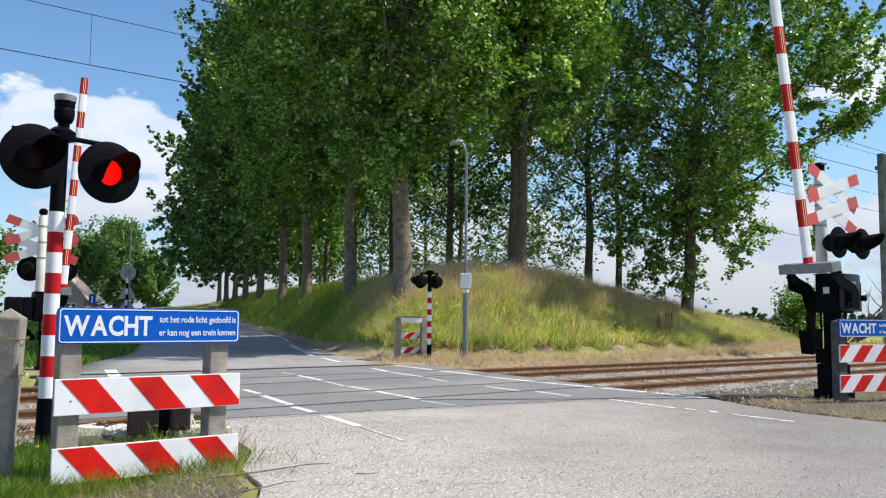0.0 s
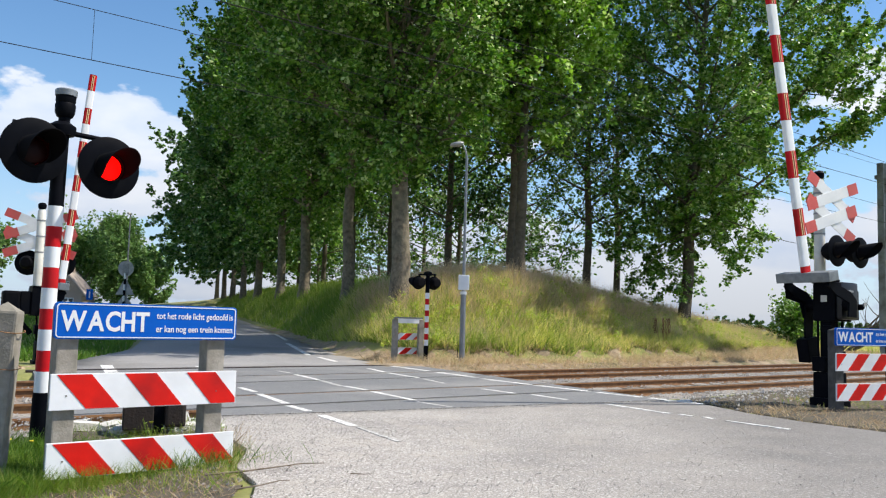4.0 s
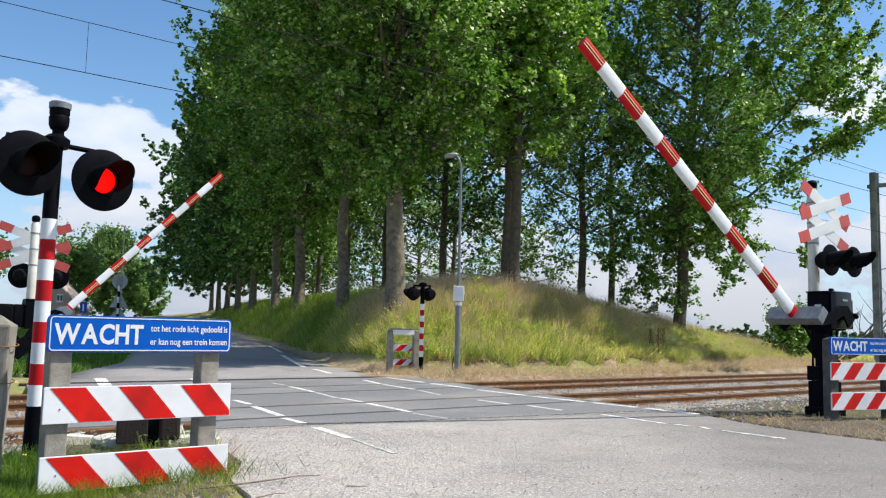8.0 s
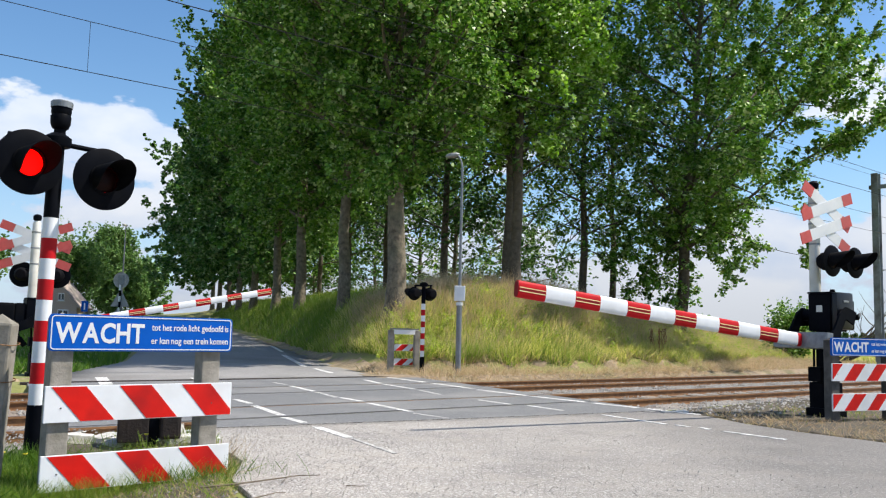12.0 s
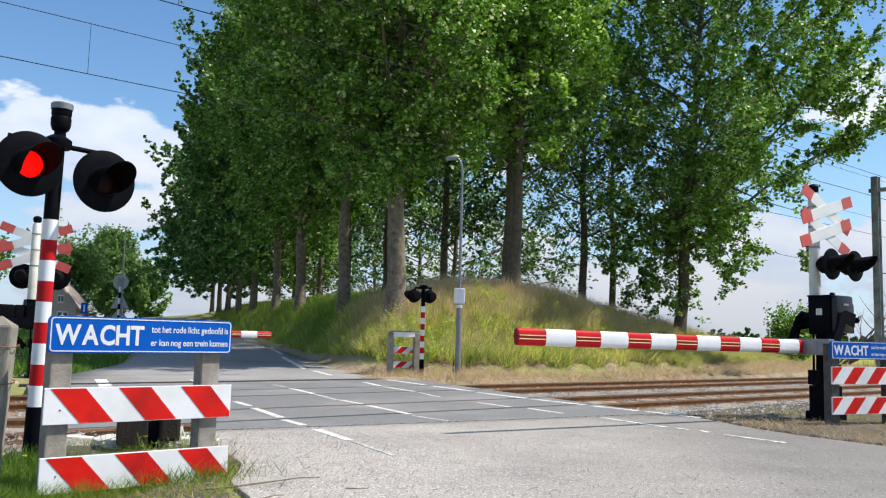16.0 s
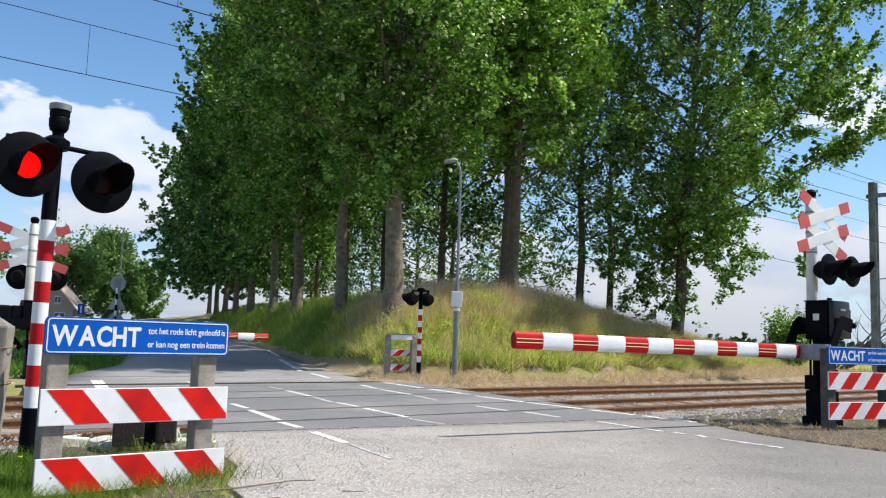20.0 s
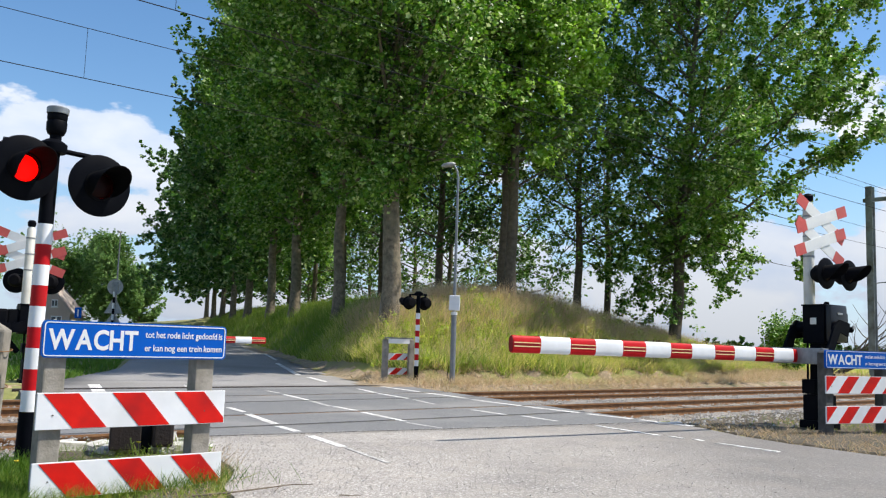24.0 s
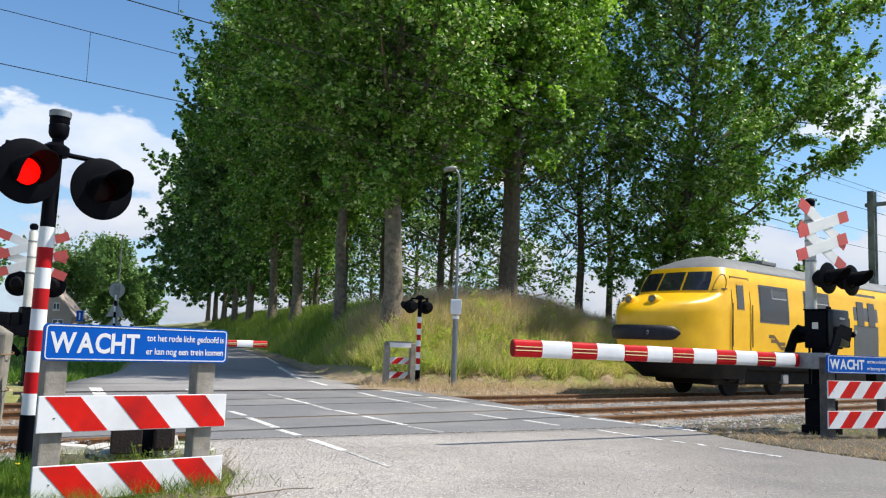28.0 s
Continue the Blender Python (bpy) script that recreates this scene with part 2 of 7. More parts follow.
M["paint_line"] = surface("paint_line", (0.371, 0.36, 0.343), (0.787, 0.775, 0.753), 11.0, 0.7, contrast=(0.40, 0.54), grime=(0.36, 0.35, 0.332), grime_scale=2.5,
                          world_space=True)
M["paint_worn"] = surface("paint_worn", (0.26, 0.252, 0.24), (0.68, 0.665, 0.64), 14.0, 0.75, contrast=(0.42, 0.62), grime=(0.27, 0.26, 0.25), grime_scale=3.0, world_space=True)
M["soil"] = surface("soil", (0.15, 0.17, 0.04), (0.26, 0.26, 0.08), 1.6, 0.95, bump=0.5, bump_scale=12, grime=(0.23, 0.19, 0.105), grime_scale=0.25, world_space=True)
M["dry_soil"] = surface("dry_soil", (0.15, 0.106, 0.066), (0.405, 0.317, 0.216), 5.0, 0.95, bump=0.7, bump_scale=30, grime=(0.15, 0.132, 0.0616), grime_scale=0.9, world_space=True)
M["ballast"] = surface("ballast", (0.12, 0.108, 0.096), (0.40, 0.375, 0.345), 24.0, 0.9, bump=1.0, bump_scale=26, grime=(0.26, 0.20, 0.15), grime_scale=0.7, world_space=True)
M["stone"] = surface("stone", (0.205, 0.19, 0.173), (0.475, 0.448, 0.421), 5.0, 0.9, per_object=0.2, world_space=True)
M["grit"] = surface("grit", (0.30, 0.28, 0.255), (0.50, 0.475, 0.44), 70.0, 0.9, contrast=(0.38, 0.62), world_space=True)
M["rust"] = surface("rust", (0.14, 0.062, 0.024), (0.29, 0.15, 0.062), 9.0, 0.8, bump=0.3, bump_scale=50, world_space=True)
M["rail_head"] = surface("rail_head", (0.16, 0.13, 0.11), (0.34, 0.31, 0.29), 6.0, 0.35, metal=0.8, world_space=True)
M["sleeper"] = surface("sleeper", (0.104, 0.08, 0.06), (0.24, 0.2, 0.16), 7.0, 0.9, bump=0.5, bump_scale=30, per_object=0.2)
M["concrete"] = surface("concrete", (0.20, 0.182, 0.155), (0.36, 0.33, 0.285), 9.0, 0.9, bump=0.18, bump_scale=60, grime=(0.15, 0.14, 0.105), grime_scale=3.0)
# dark concrete copy: shade on the right fence's posts put into colour; also bolts
M["concrete_dark_shaded"] = surface("concrete_dark_shaded", (0.05, 0.048, 0.045), (0.12, 0.112, 0.10), 9.0, 0.9, bump=0.4, bump_scale=60, grime=(0.04, 0.04, 0.035), grime_scale=3.0)
M["white_paint"] = surface("white_paint", (0.72, 0.74, 0.765), (0.81, 0.825, 0.845), 6.0, 0.42, grime=(0.68, 0.69, 0.70), grime_scale=2.5)
M["red_paint"] = surface("red_paint", (0.58, 0.009, 0.006), (0.70, 0.015, 0.009), 6.0, 0.5, spec=0.16, grime=(0.40, 0.012, 0.011), grime_scale=2.5)
M["boom_red"] = surface("boom_red", (0.46, 0.006, 0.011), (0.56, 0.009, 0.015), 6.0, 0.5, spec=0.16, grime=(0.30, 0.012, 0.012), grime_scale=2.5)
M["faded_red"] = surface("faded_red", (0.55, 0.075, 0.065), (0.66, 0.11, 0.095), 6.0, 0.5, grime=(0.50, 0.10, 0.085), grime_scale=3)
M["faded_white"] = surface("faded_white", (0.76, 0.77, 0.78), (0.85, 0.85, 0.85), 6.0, 0.5, grime=(0.66, 0.68, 0.69), grime_scale=3)
M["sign_blue"] = surface("sign_blue", (0.0006, 0.08, 0.40), (0.001, 0.096, 0.48), 4.0, 0.5, spec=0.12)
M["sign_white"] = surface("sign_white", (0.66, 0.68, 0.70), (0.74, 0.75, 0.76), 6.0, 0.4)
M["black_metal"] = surface("black_metal", (0.002, 0.0026, 0.0048), (0.004, 0.005, 0.008), 7.0, 0.55, spec=0.04, bump=0.05, bump_scale=50, grime=(0.007, 0.007, 0.008), grime_scale=2.0)
M["black_matt"] = surface("black_matt", (0.003, 0.003, 0.004), (0.006, 0.006, 0.008), 9.0, 0.75, spec=0.08)
M["black_gloss"] = surface("black_gloss", (0.004, 0.005, 0.008), (0.008, 0.009, 0.014), 7.0, 0.32, spec=0.35, bump=0.04, bump_scale=40)
M["strip_yellow"] = surface("strip_yellow", (0.70, 0.56, 0.26), (0.80, 0.68, 0.38), 8.0, 0.4)
M["groove_red"] = surface("groove_red", (0.16, 0.006, 0.008), (0.22, 0.01, 0.012), 8.0, 0.6, spec=0.2)
M["grey_metal"] = surface("grey_metal", (0.24, 0.25, 0.26), (0.36, 0.37, 0.38), 6.0, 0.5, metal=0.35, grime=(0.20, 0.20, 0.195), grime_scale=2.5)
M["galvanised"] = surface("galvanised", (0.15, 0.165, 0.18), (0.26, 0.28, 0.30), 8.0, 0.5, metal=0.5, grime=(0.22, 0.22, 0.21), grime_scale=2.0)
M["cream_paint"] = surface("cream_paint", (0.56, 0.55, 0.49), (0.68, 0.67, 0.61), 6.0, 0.5, grime=(0.48, 0.46, 0.40), grime_scale=3)
M["pale_concrete"] = surface("pale_concrete", (0.42, 0.40, 0.37), (0.66, 0.64, 0.60), 9.0, 0.9, bump=0.5, bump_scale=40, per_object=0.15)
M["rusty_plate"] = surface("rusty_plate", (0.010, 0.006, 0.005), (0.026, 0.014, 0.010), 8.0, 0.75, bump=0.3, bump_scale=40)
M["dirt"] = surface("dirt", (0.044, 0.036, 0.025), (0.13, 0.106, 0.074), 6.0, 0.95, bump=0.8, bump_scale=35, grime=(0.0749, 0.0634, 0.0403), grime_scale=1.1, world_space=True)
M["bark"] = surface("bark", (0.085, 0.07, 0.05), (0.26, 0.215, 0.155), 5.0, 0.95, bump=1.0, bump_scale=14, contrast=(0.35, 0.65), grime=(0.13, 0.125, 0.085), grime_scale=1.0)
M["bark_dark"] = surface("bark_dark", (0.055, 0.046, 0.034), (0.15, 0.125, 0.092), 5.0, 0.95, bump=1.0, bump_scale=14)
M["twig"] = surface("twig", (0.11, 0.085, 0.06), (0.24, 0.195, 0.15), 8.0, 0.95)
# last, palest tone: pale leaf undersides plus highlights painted into the crown
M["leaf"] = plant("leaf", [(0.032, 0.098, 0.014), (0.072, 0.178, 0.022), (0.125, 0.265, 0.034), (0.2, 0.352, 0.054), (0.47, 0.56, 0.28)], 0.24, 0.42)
# lit copy of the poplar leaf: sunlight is put into the tones
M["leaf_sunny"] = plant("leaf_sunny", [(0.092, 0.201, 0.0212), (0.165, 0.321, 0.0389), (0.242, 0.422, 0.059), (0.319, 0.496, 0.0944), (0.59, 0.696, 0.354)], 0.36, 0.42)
# deeper copy of the same leaf: crown shade is put into the tones
M["leaf_deep"] = plant("leaf_deep", [(0.024, 0.078, 0.018), (0.05, 0.132, 0.026), (0.085, 0.19, 0.036), (0.135, 0.25, 0.055), (0.33, 0.42, 0.22)], 0.20, 0.45)
# light green of the far trees, with some distance haze put into the tones
M["leaf_light"] = plant("leaf_light", [(0.08, 0.17, 0.045), (0.13, 0.235, 0.065), (0.18, 0.29, 0.085), (0.24, 0.34, 0.13)], 0.3, 0.5)
# darkest copy: shade behind the front crowns put into colour; also far woods
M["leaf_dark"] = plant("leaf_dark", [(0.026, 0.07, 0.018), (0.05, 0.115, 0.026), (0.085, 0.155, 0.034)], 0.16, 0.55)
M["grass_tall"] = plant("grass_tall", [(0.31, 0.36, 0.07), (0.48, 0.48, 0.12), (0.60, 0.57, 0.20), (0.66, 0.60, 0.30), (0.44, 0.48, 0.08)], 0.52, 0.7, (((0.17, 0.29, 0.035), 0.33, 0.50, 0.75), ((0.55, 0.44, 0.24), 0.8, 0.54, 0.6)))
M["grass_dry"] = plant("grass_dry", [(0.33, 0.235, 0.13), (0.48, 0.36, 0.23), (0.58, 0.46, 0.32), (0.27, 0.25, 0.10)], 0.3, 0.8)
M["grass_green"] = plant("grass_green", [(0.11, 0.19, 0.025), (0.18, 0.27, 0.04), (0.25, 0.32, 0.06), (0.38, 0.38, 0.13)], 0.42, 0.6, (((0.10, 0.20, 0.03), 0.5, 0.48, 0.7),))
# dark grass copy: the far verge's shade put into colour; also dark weeds
M["grass_dark_shaded"] = plant("grass_dark_shaded", [(0.05, 0.12, 0.018), (0.085, 0.17, 0.024), (0.12, 0.21, 0.03)], 0.35, 0.6)
M["weed_leaf"] = plant("weed_leaf", [(0.22, 0.31, 0.05), (0.33, 0.41, 0.07), (0.44, 0.48, 0.11)], 0.45, 0.6)
M["seed_head"] = plant("seed_head", [(0.46, 0.36, 0.20), (0.60, 0.49, 0.32), (0.46, 0.31, 0.22)], 0.3, 0.8)
M["petal"] = surface("petal", (0.75, 0.62, 0.02), (0.85, 0.72, 0.05), 10.0, 0.6)
M["lens_off"] = surface("lens_off", (0.008, 0.001, 0.001), (0.016, 0.0015, 0.0015), 12.0, 0.4, spec=0.1)
M["lens_on"] = glow("lens_on", (1.0, 0.002, 0.001), 1.5)
M["wire"] = surface("wire", (0.012, 0.013, 0.014), (0.03, 0.03, 0.03), 8.0, 0.85, spec=0.1)


# ---- mesh helpers ----
class Shape:
    """Vertices and faces gathered piece by piece."""

    def __init__(self):
        self.v, self.f = [], []

    def add(self, pts, faces, m=None):
        o = len(self.v)
        self.v += [tuple(m @ Vector(p)) if m is not None else tuple(p) for p in pts]
        self.f += [tuple(i + o for i in fc) for fc in faces]
        return self

    def box(self, lo, hi, m=None, chamfer=0.0):
        (a, b, c), (d, e, f) = lo, hi
        if chamfer <= 0:
            pts = [(a, b, c), (d, b, c), (d, e, c), (a, e, c), (a, b, f), (d, b, f), (d, e, f), (a, e, f)]
            return self.add(pts, [(0, 3, 2, 1), (4, 5, 6, 7), (0, 1, 5, 4), (1, 2, 6, 5), (2, 3, 7, 6), (3, 0, 4, 7)], m)
        bm = bmesh.new()
        vs = [bm.verts.new(p) for p in ((a, b, c), (d, b, c), (d, e, c), (a, e, c), (a, b, f), (d, b, f), (d, e, f), (a, e, f))]
        for fc in ((0, 3, 2, 1), (4, 5, 6, 7), (0, 1, 5, 4), (1, 2, 6, 5), (2, 3, 7, 6), (3, 0, 4, 7)):
            bm.faces.new([vs[i] for i in fc])
        bmesh.ops.bevel(bm, geom=bm.edges[:], offset=chamfer, segments=2, affect="EDGES", profile=0.6)
        bm.verts.index_update()
        self.add([v.co.copy() for v in bm.verts], [[v.index for v in fc.verts] for fc in bm.faces], m)
        bm.free()
        return self

    def tube(self, pts, radii, seg=10, caps=True):
        """A round tube along a line of points."""
        pts = [Vector(p) for p in pts]
        o = len(self.v)
        prev = None
        for i, p in enumerate(pts):
            d = (pts[min(i + 1, len(pts) - 1)] - pts[max(i - 1, 0)]).normalized()
            side = d.orthogonal().normalized() if prev is None else (prev - d * prev.dot(d)).normalized()
            prev = side
            up = d.cross(side)
            r = radii[i] if isinstance(radii, (list, tuple)) else radii
            for k in range(seg):
                a = 2 * math.pi * k / seg
                self.v.append(tuple(p + side * (r * math.cos(a)) + up * (r * math.sin(a))))
        for i in range(len(pts) - 1):
            for k in range(seg):
                a, b = o + i * seg + k, o + i * seg + (k + 1) % seg
                self.f.append((a, b, b + seg, a + seg))
        if caps:
            self.f.append(tuple(o + k for k in reversed(range(seg))))
            self.f.append(tuple(o + (len(pts) - 1) * seg + k for k in range(seg)))
        return self

    def turned(self, profile, seg=24, m=None):
        """A lathed form round z from (radius, height) pairs."""
        pts, faces = [], []
        for r, z in profile:
            for k in range(seg):
                a = 2 * math.pi * k / seg
                pts.append((r * math.cos(a), r * math.sin(a), z))
        for i in range(len(profile) - 1):
            for k in range(seg):
                a, b = i * seg + k, i * seg + (k + 1) % seg
                faces.append((a, b, b + seg, a + seg))
        faces.append(tuple(reversed(range(seg))))
        faces.append(tuple((len(profile) - 1) * seg + k for k in range(seg)))
        return self.add(pts, faces, m)

    def prism(self, outline, lo, hi, m=None):
        """An outline in x and z, pushed along y from lo to hi."""
        n = len(outline)
        pts = [(x, lo, z) for x, z in outline] + [(x, hi, z) for x, z in outline]
        faces = [tuple(range(n)), tuple(reversed(range(n, 2 * n)))]
        faces += [(i, i + n, (i + 1) % n + n, (i + 1) % n) for i in range(n)]
        return self.add(pts, faces, m)

    def ring(self, profile, seg=32, m=None):
        """A lathed ring round z from a closed loop of (radius, height) pairs, open in the middle."""
        pts, faces, k = [], [], len(profile)
        for r, z in profile:
            for q in range(seg):
                a = 2 * math.pi * q / seg
                pts.append((r * math.cos(a), r * math.sin(a), z))
        for i in range(k):
            for q in range(seg):
                a, b = i * seg + q, i * seg + (q + 1) % seg
                c, d = ((i + 1) % k) * seg + (q + 1) % seg, ((i + 1) % k) * seg + q
                faces.append((a, b, c, d))
        return self.add(pts, faces, m)

    def mesh(self, name, material, smooth=False):
        me = bpy.data.meshes.new(name)
        me.from_pydata(self.v, [], self.f)
        bm = bmesh.new()
        bm.from_mesh(me)
        bmesh.ops.recalc_face_normals(bm, faces=bm.faces[:])
        bm.to_mesh(me)
        bm.free()
        me.materials.append(material)
        if smooth:
            me.polygons.foreach_set("use_smooth", [True] * len(me.polygons))
            me.set_sharp_from_angle(angle=radians(40))
        me.update()
        return me


def part(name, shape, material, parent=None, label="", smooth=False, at=None):
    """One mesh object under a thing or under a part."""
    data = shape.mesh(name, material, smooth) if isinstance(shape, Shape) else shape
    ob = new(name, data)
    if parent is not None:
        ob.parent = parent
    if at is not None:
        ob.matrix_basis = at
    if label:
        tagged(ob, label)
    return ob


def thing(name, m, label, category, group="", kind=""):
    ob = new(name)
    ob.empty_display_size = 0.2
    ob.matrix_basis = m
    return tagged(ob, label, category, group, kind)


def raw_mesh(name, verts, faces_n, material, smooth=False):
    """A mesh from an array of vertices, whose faces are runs of faces_n vertices in order."""
    me = bpy.data.meshes.new(name)
    nv = len(verts)
    nf = nv // faces_n
    me.vertices.add(nv)
    me.vertices.foreach_set("co", np.asarray(verts, dtype=np.float32).ravel())
    me.loops.add(nv)
    me.loops.foreach_set("vertex_index", np.arange(nv, dtype=np.int32))
    me.polygons.add(nf)
    me.polygons.foreach_set("loop_start", np.arange(0, nv, faces_n, dtype=np.int32))
    me.update(calc_edges=True)
    me.materials.append(material)
    return me


def lettering(text, size, bold=0.0):
    """Flat letters with a little depth, in x and y, as a mesh."""
    cu = bpy.data.curves.new("letters", "FONT")
    cu.body, cu.size, cu.extrude, cu.offset, cu.resolution_u = text, size, 0.0015, bold, 3
    ob = bpy.data.objects.new("letters", cu)
    scene.collection.objects.link(ob)
    me = bpy.data.meshes.new_from_object(ob.evaluated_get(bpy.context.evaluated_depsgraph_get()))
    bpy.data.objects.remove(ob)
    return me


def write(words, x0, x1, z, tall, bold, parent, name):
    """Words side by side from x0 to x1 on a plate's front, one mesh each; tall: the height of a capital."""
    made, pen = [], 0.0
    for w in words:
        me = lettering(w, 1.0, bold / tall * 0.7)
        xs = np.array([v.co.x for v in me.vertices])
        made.append((me, pen - xs.min()))
        pen += xs.max() - xs.min() + (0.045 if name == "letter" else 0.30)
    pen -= 0.045 if name == "letter" else 0.30
    sx, sy = (x1 - x0) / pen, tall / 0.70
    for me, off in made:
        me.materials.clear()
        me.materials.append(M["sign_white"])
        part(name, me, None, parent, at=Matrix.Translation((x0 + off * sx, -0.0125, z)) @ pose(0, 0, 0, 90) @ Matrix.Diagonal((sx, sy, 1, 1)))


def facing(x, y, z, dx, dy):
    """A pose whose x axis lies along (dx, dy) and whose y axis points away from a viewer in front (front is -y)."""
    return pose(x, y, z, 0, 0, math.degrees(math.atan2(dy, dx)))


# ---- the plan: the track runs along ALONG, ACROSS counts metres from the near to the far side ----
TRACK = radians(39.7)
ALONG, ACROSS = Vector((math.cos(TRACK), math.sin(TRACK), 0)), Vector((-math.sin(TRACK), math.cos(TRACK), 0))
RAILS = (9.77, 11.27, 13.4, 14.9)


def on_track(s, n, z=0.0):
    return ALONG * s + ACROSS * n + Vector((0, 0, z))


def smooth01(a):
    a = np.clip(a, 0, 1)
    return a * a * (3 - 2 * a)


def road_rise(y):
    return np.interp(y, [22, 26, 34, 60, 100, 130, 200, 1000], [0, 0.04, 0.27, 0.98, 1.9, 2.25, 2.3, 2.3])


def road_edge(y):
    """x of the far road's right-hand kerb line."""
    return -1.56 - 0.334 * (y - 21.6)


def foot_of_dyke(s):
    s = np.asarray(s, float)
    return np.interp(s, [4, 9, 13, 15.5, 19, 26, 44, 78], [19.75, 19.9, 19.6, 19.05, 18.0, 18.1, 22.3, 31.2]) + 0.16 * np.sin(s * 1.1) + 0.10 * np.sin(s * 2.7 + 1) + 0.05 * np.sin(s * 6.1)


def paved(x, y):
    """True on the crossing and on the far road."""
    w, n = 0.891 * x + 0.454 * y, ACROSS.x * x + ACROSS.y * y
    left = np.interp(y, [17, 22, 26, 34, 50, 80, 220], [-8.0, -8.6, -9.35, -11.6, road_edge(50) - 6.6, road_edge(80) - 6.4, road_edge(220) - 6.4])
    return ((w > 0.2) & (w < 9.45) & (n < 17.6)) | ((n > 17.0) & (x > left - 0.1) & (x < road_edge(y) + 0.15))


def height(x, y):
    """The lie of the land: flat at the crossing, the far road climbing onto a dyke, whose end lies beyond the tracks."""
    x, y = np.asarray(x, float), np.asarray(y, float)
    s, n = ALONG.x * x + ALONG.y * y, ACROSS.x * x + ACROSS.y * y
    d = (x - road_edge(y)) * 0.948
    rise = road_rise(y) * smooth01((n - 16) / 4)
    left = road_edge(y) - 8.5
    rise = rise * np.clip(1 - np.maximum(left - x - 3, 0) / 14, 0, 1)
    rise = np.where(d > 14, rise * np.clip(1 - (d - 14) / 16, 0, 1), rise)
    prof = np.interp(d, [0, 0.6, 2.2, 5, 9, 11, 13, 16.6, 21, 28, 40], [0, 0.15, 1.3, 2.1, 2.0, 1.75, 1.5, 1.2, 1.0, 0.7, 0.2])
    toe = foot_of_dyke(s)
    z = rise + prof * smooth01((n - toe) / 4.6) * np.clip(1 - (y - 140) / 120, 0, 1)
    # a low worn bank at the dyke's foot
    z = z + 0.38 * smooth01((n - toe + 0.4) / 0.6) * smooth01(d / 2.0) * np.clip(1 - (s - 24) / 14, 0.15, 1) * np.clip(1 - (d - 12) / 16, 0, 1)
    bed = smooth01((n - 8.4) / 0.8) * (1 - smooth01((n - 15.9) / 0.9))
    z = z - 0.30 * bed
    z = z - 0.025
    # the near verge falls away a little from the asphalt
    bound = np.interp(y, [3, 5.3, 5.9, 6.5, 7.4, 8.3, 9.0], [-1.5, -1.12, -1.22, -1.5, -1.62, -2.05, -2.3])
    z = z - 0.10 * smooth01((bound - x) / 1.1) * smooth01((y - 1) / 2) * (1 - smooth01((y - 7.6) / 1.2))
    return z


def height1(x, y):
    return float(height(x, y))

# ---- ground, roads and tracks ----
def spread(a, b, step, far, growth=1.35):
    """Even steps from a to b, then growing ones out to far on both sides."""
    v = list(np.arange(a, b + step / 2, step))
    g, lo, hi = step, v[0], v[-1]
    while hi < far:
        g *= growth
        lo, hi = lo - g, hi + g
        v = [lo] + v + [hi]
    return np.array(v)


def sheet(name, X, Y, Z, material):
    """A grid of points as one smooth mesh."""
    r, c = X.shape
    me = bpy.data.meshes.new(name)
    idx = np.arange(r * c).reshape(r, c)
    q = np.stack([idx[:-1, :-1], idx[:-1, 1:], idx[1:, 1:], idx[1:, :-1]], -1).reshape(-1, 4)
    me.vertices.add(r * c)
    me.vertices.foreach_set("co", np.stack([X, Y, Z], -1).astype(np.float32).ravel())
    me.loops.add(q.size)
    me.loops.foreach_set("vertex_index", q.astype(np.int32).ravel())
    me.polygons.add(len(q))
    me.polygons.foreach_set("loop_start", np.arange(0, q.size, 4, dtype=np.int32))
    me.polygons.foreach_set("use_smooth", np.ones(len(q), bool))
    me.update(calc_edges=True)
    me.materials.append(material)
    return me


gx, gy = spread(-22, 34, 0.5, 2600), spread(-6, 62, 0.5, 2600)
GX, GY = np.meshgrid(gx, gy)
ground = tagged(new("ground", sheet("ground", GX, GY, height(GX, GY), M["soil"])), "rough grassy soil of the dyke, verges and fields", "ground", kind="structure")

# rough dry strip between the far track and the foot of the dyke
sv, nv = np.concatenate([np.arange(-26, 6, 0.5), np.arange(6, 42, 0.12), np.arange(42, 90, 0.5)]), np.arange(15.6, 22.0, 0.1)
S, N = np.meshgrid(sv, nv)
PX, PY = ALONG.x * S + ACROSS.x * N, ALONG.y * S + ACROSS.y * N
wob = np.array([[noise.noise((x * 0.5, y * 0.5, 1.0)) for x, y in zip(a, b)] for a, b in zip(PX, PY)])
clod = np.array([[noise.turbulence((x * 1.6, y * 1.6, 3.0), 3, False) for x, y in zip(a, b)] for a, b in zip(PX, PY)])
bank = smooth01((N - foot_of_dyke(S) + 1.0) / 0.6)
PZ = height(PX, PY) + 0.03 + 0.02 * wob + bank * 0.16 * (clod - 0.45) - 0.3 * smooth01((N - foot_of_dyke(S) - 0.12 - wob * 0.5) / 0.4) - 0.5 * paved(PX, PY)
tagged(new("dry_verge", sheet("dry_verge", PX, PY, PZ, M["dry_soil"])), "strip of dry straw and bare soil beside the far track", "verge", kind="structure")


def slab(outline, z, thick, m=None):
    """A flat plate from a plan outline."""
    s = Shape()
    n = len(outline)
    pts = [(x, y, z) for x, y in outline] + [(x, y, z - thick) for x, y in outline]
    s.add(pts, [tuple(range(n)), tuple(reversed(range(n, 2 * n)))] + [(i, (i + 1) % n, (i + 1) % n + n, i + n) for i in range(n)], m)
    return s


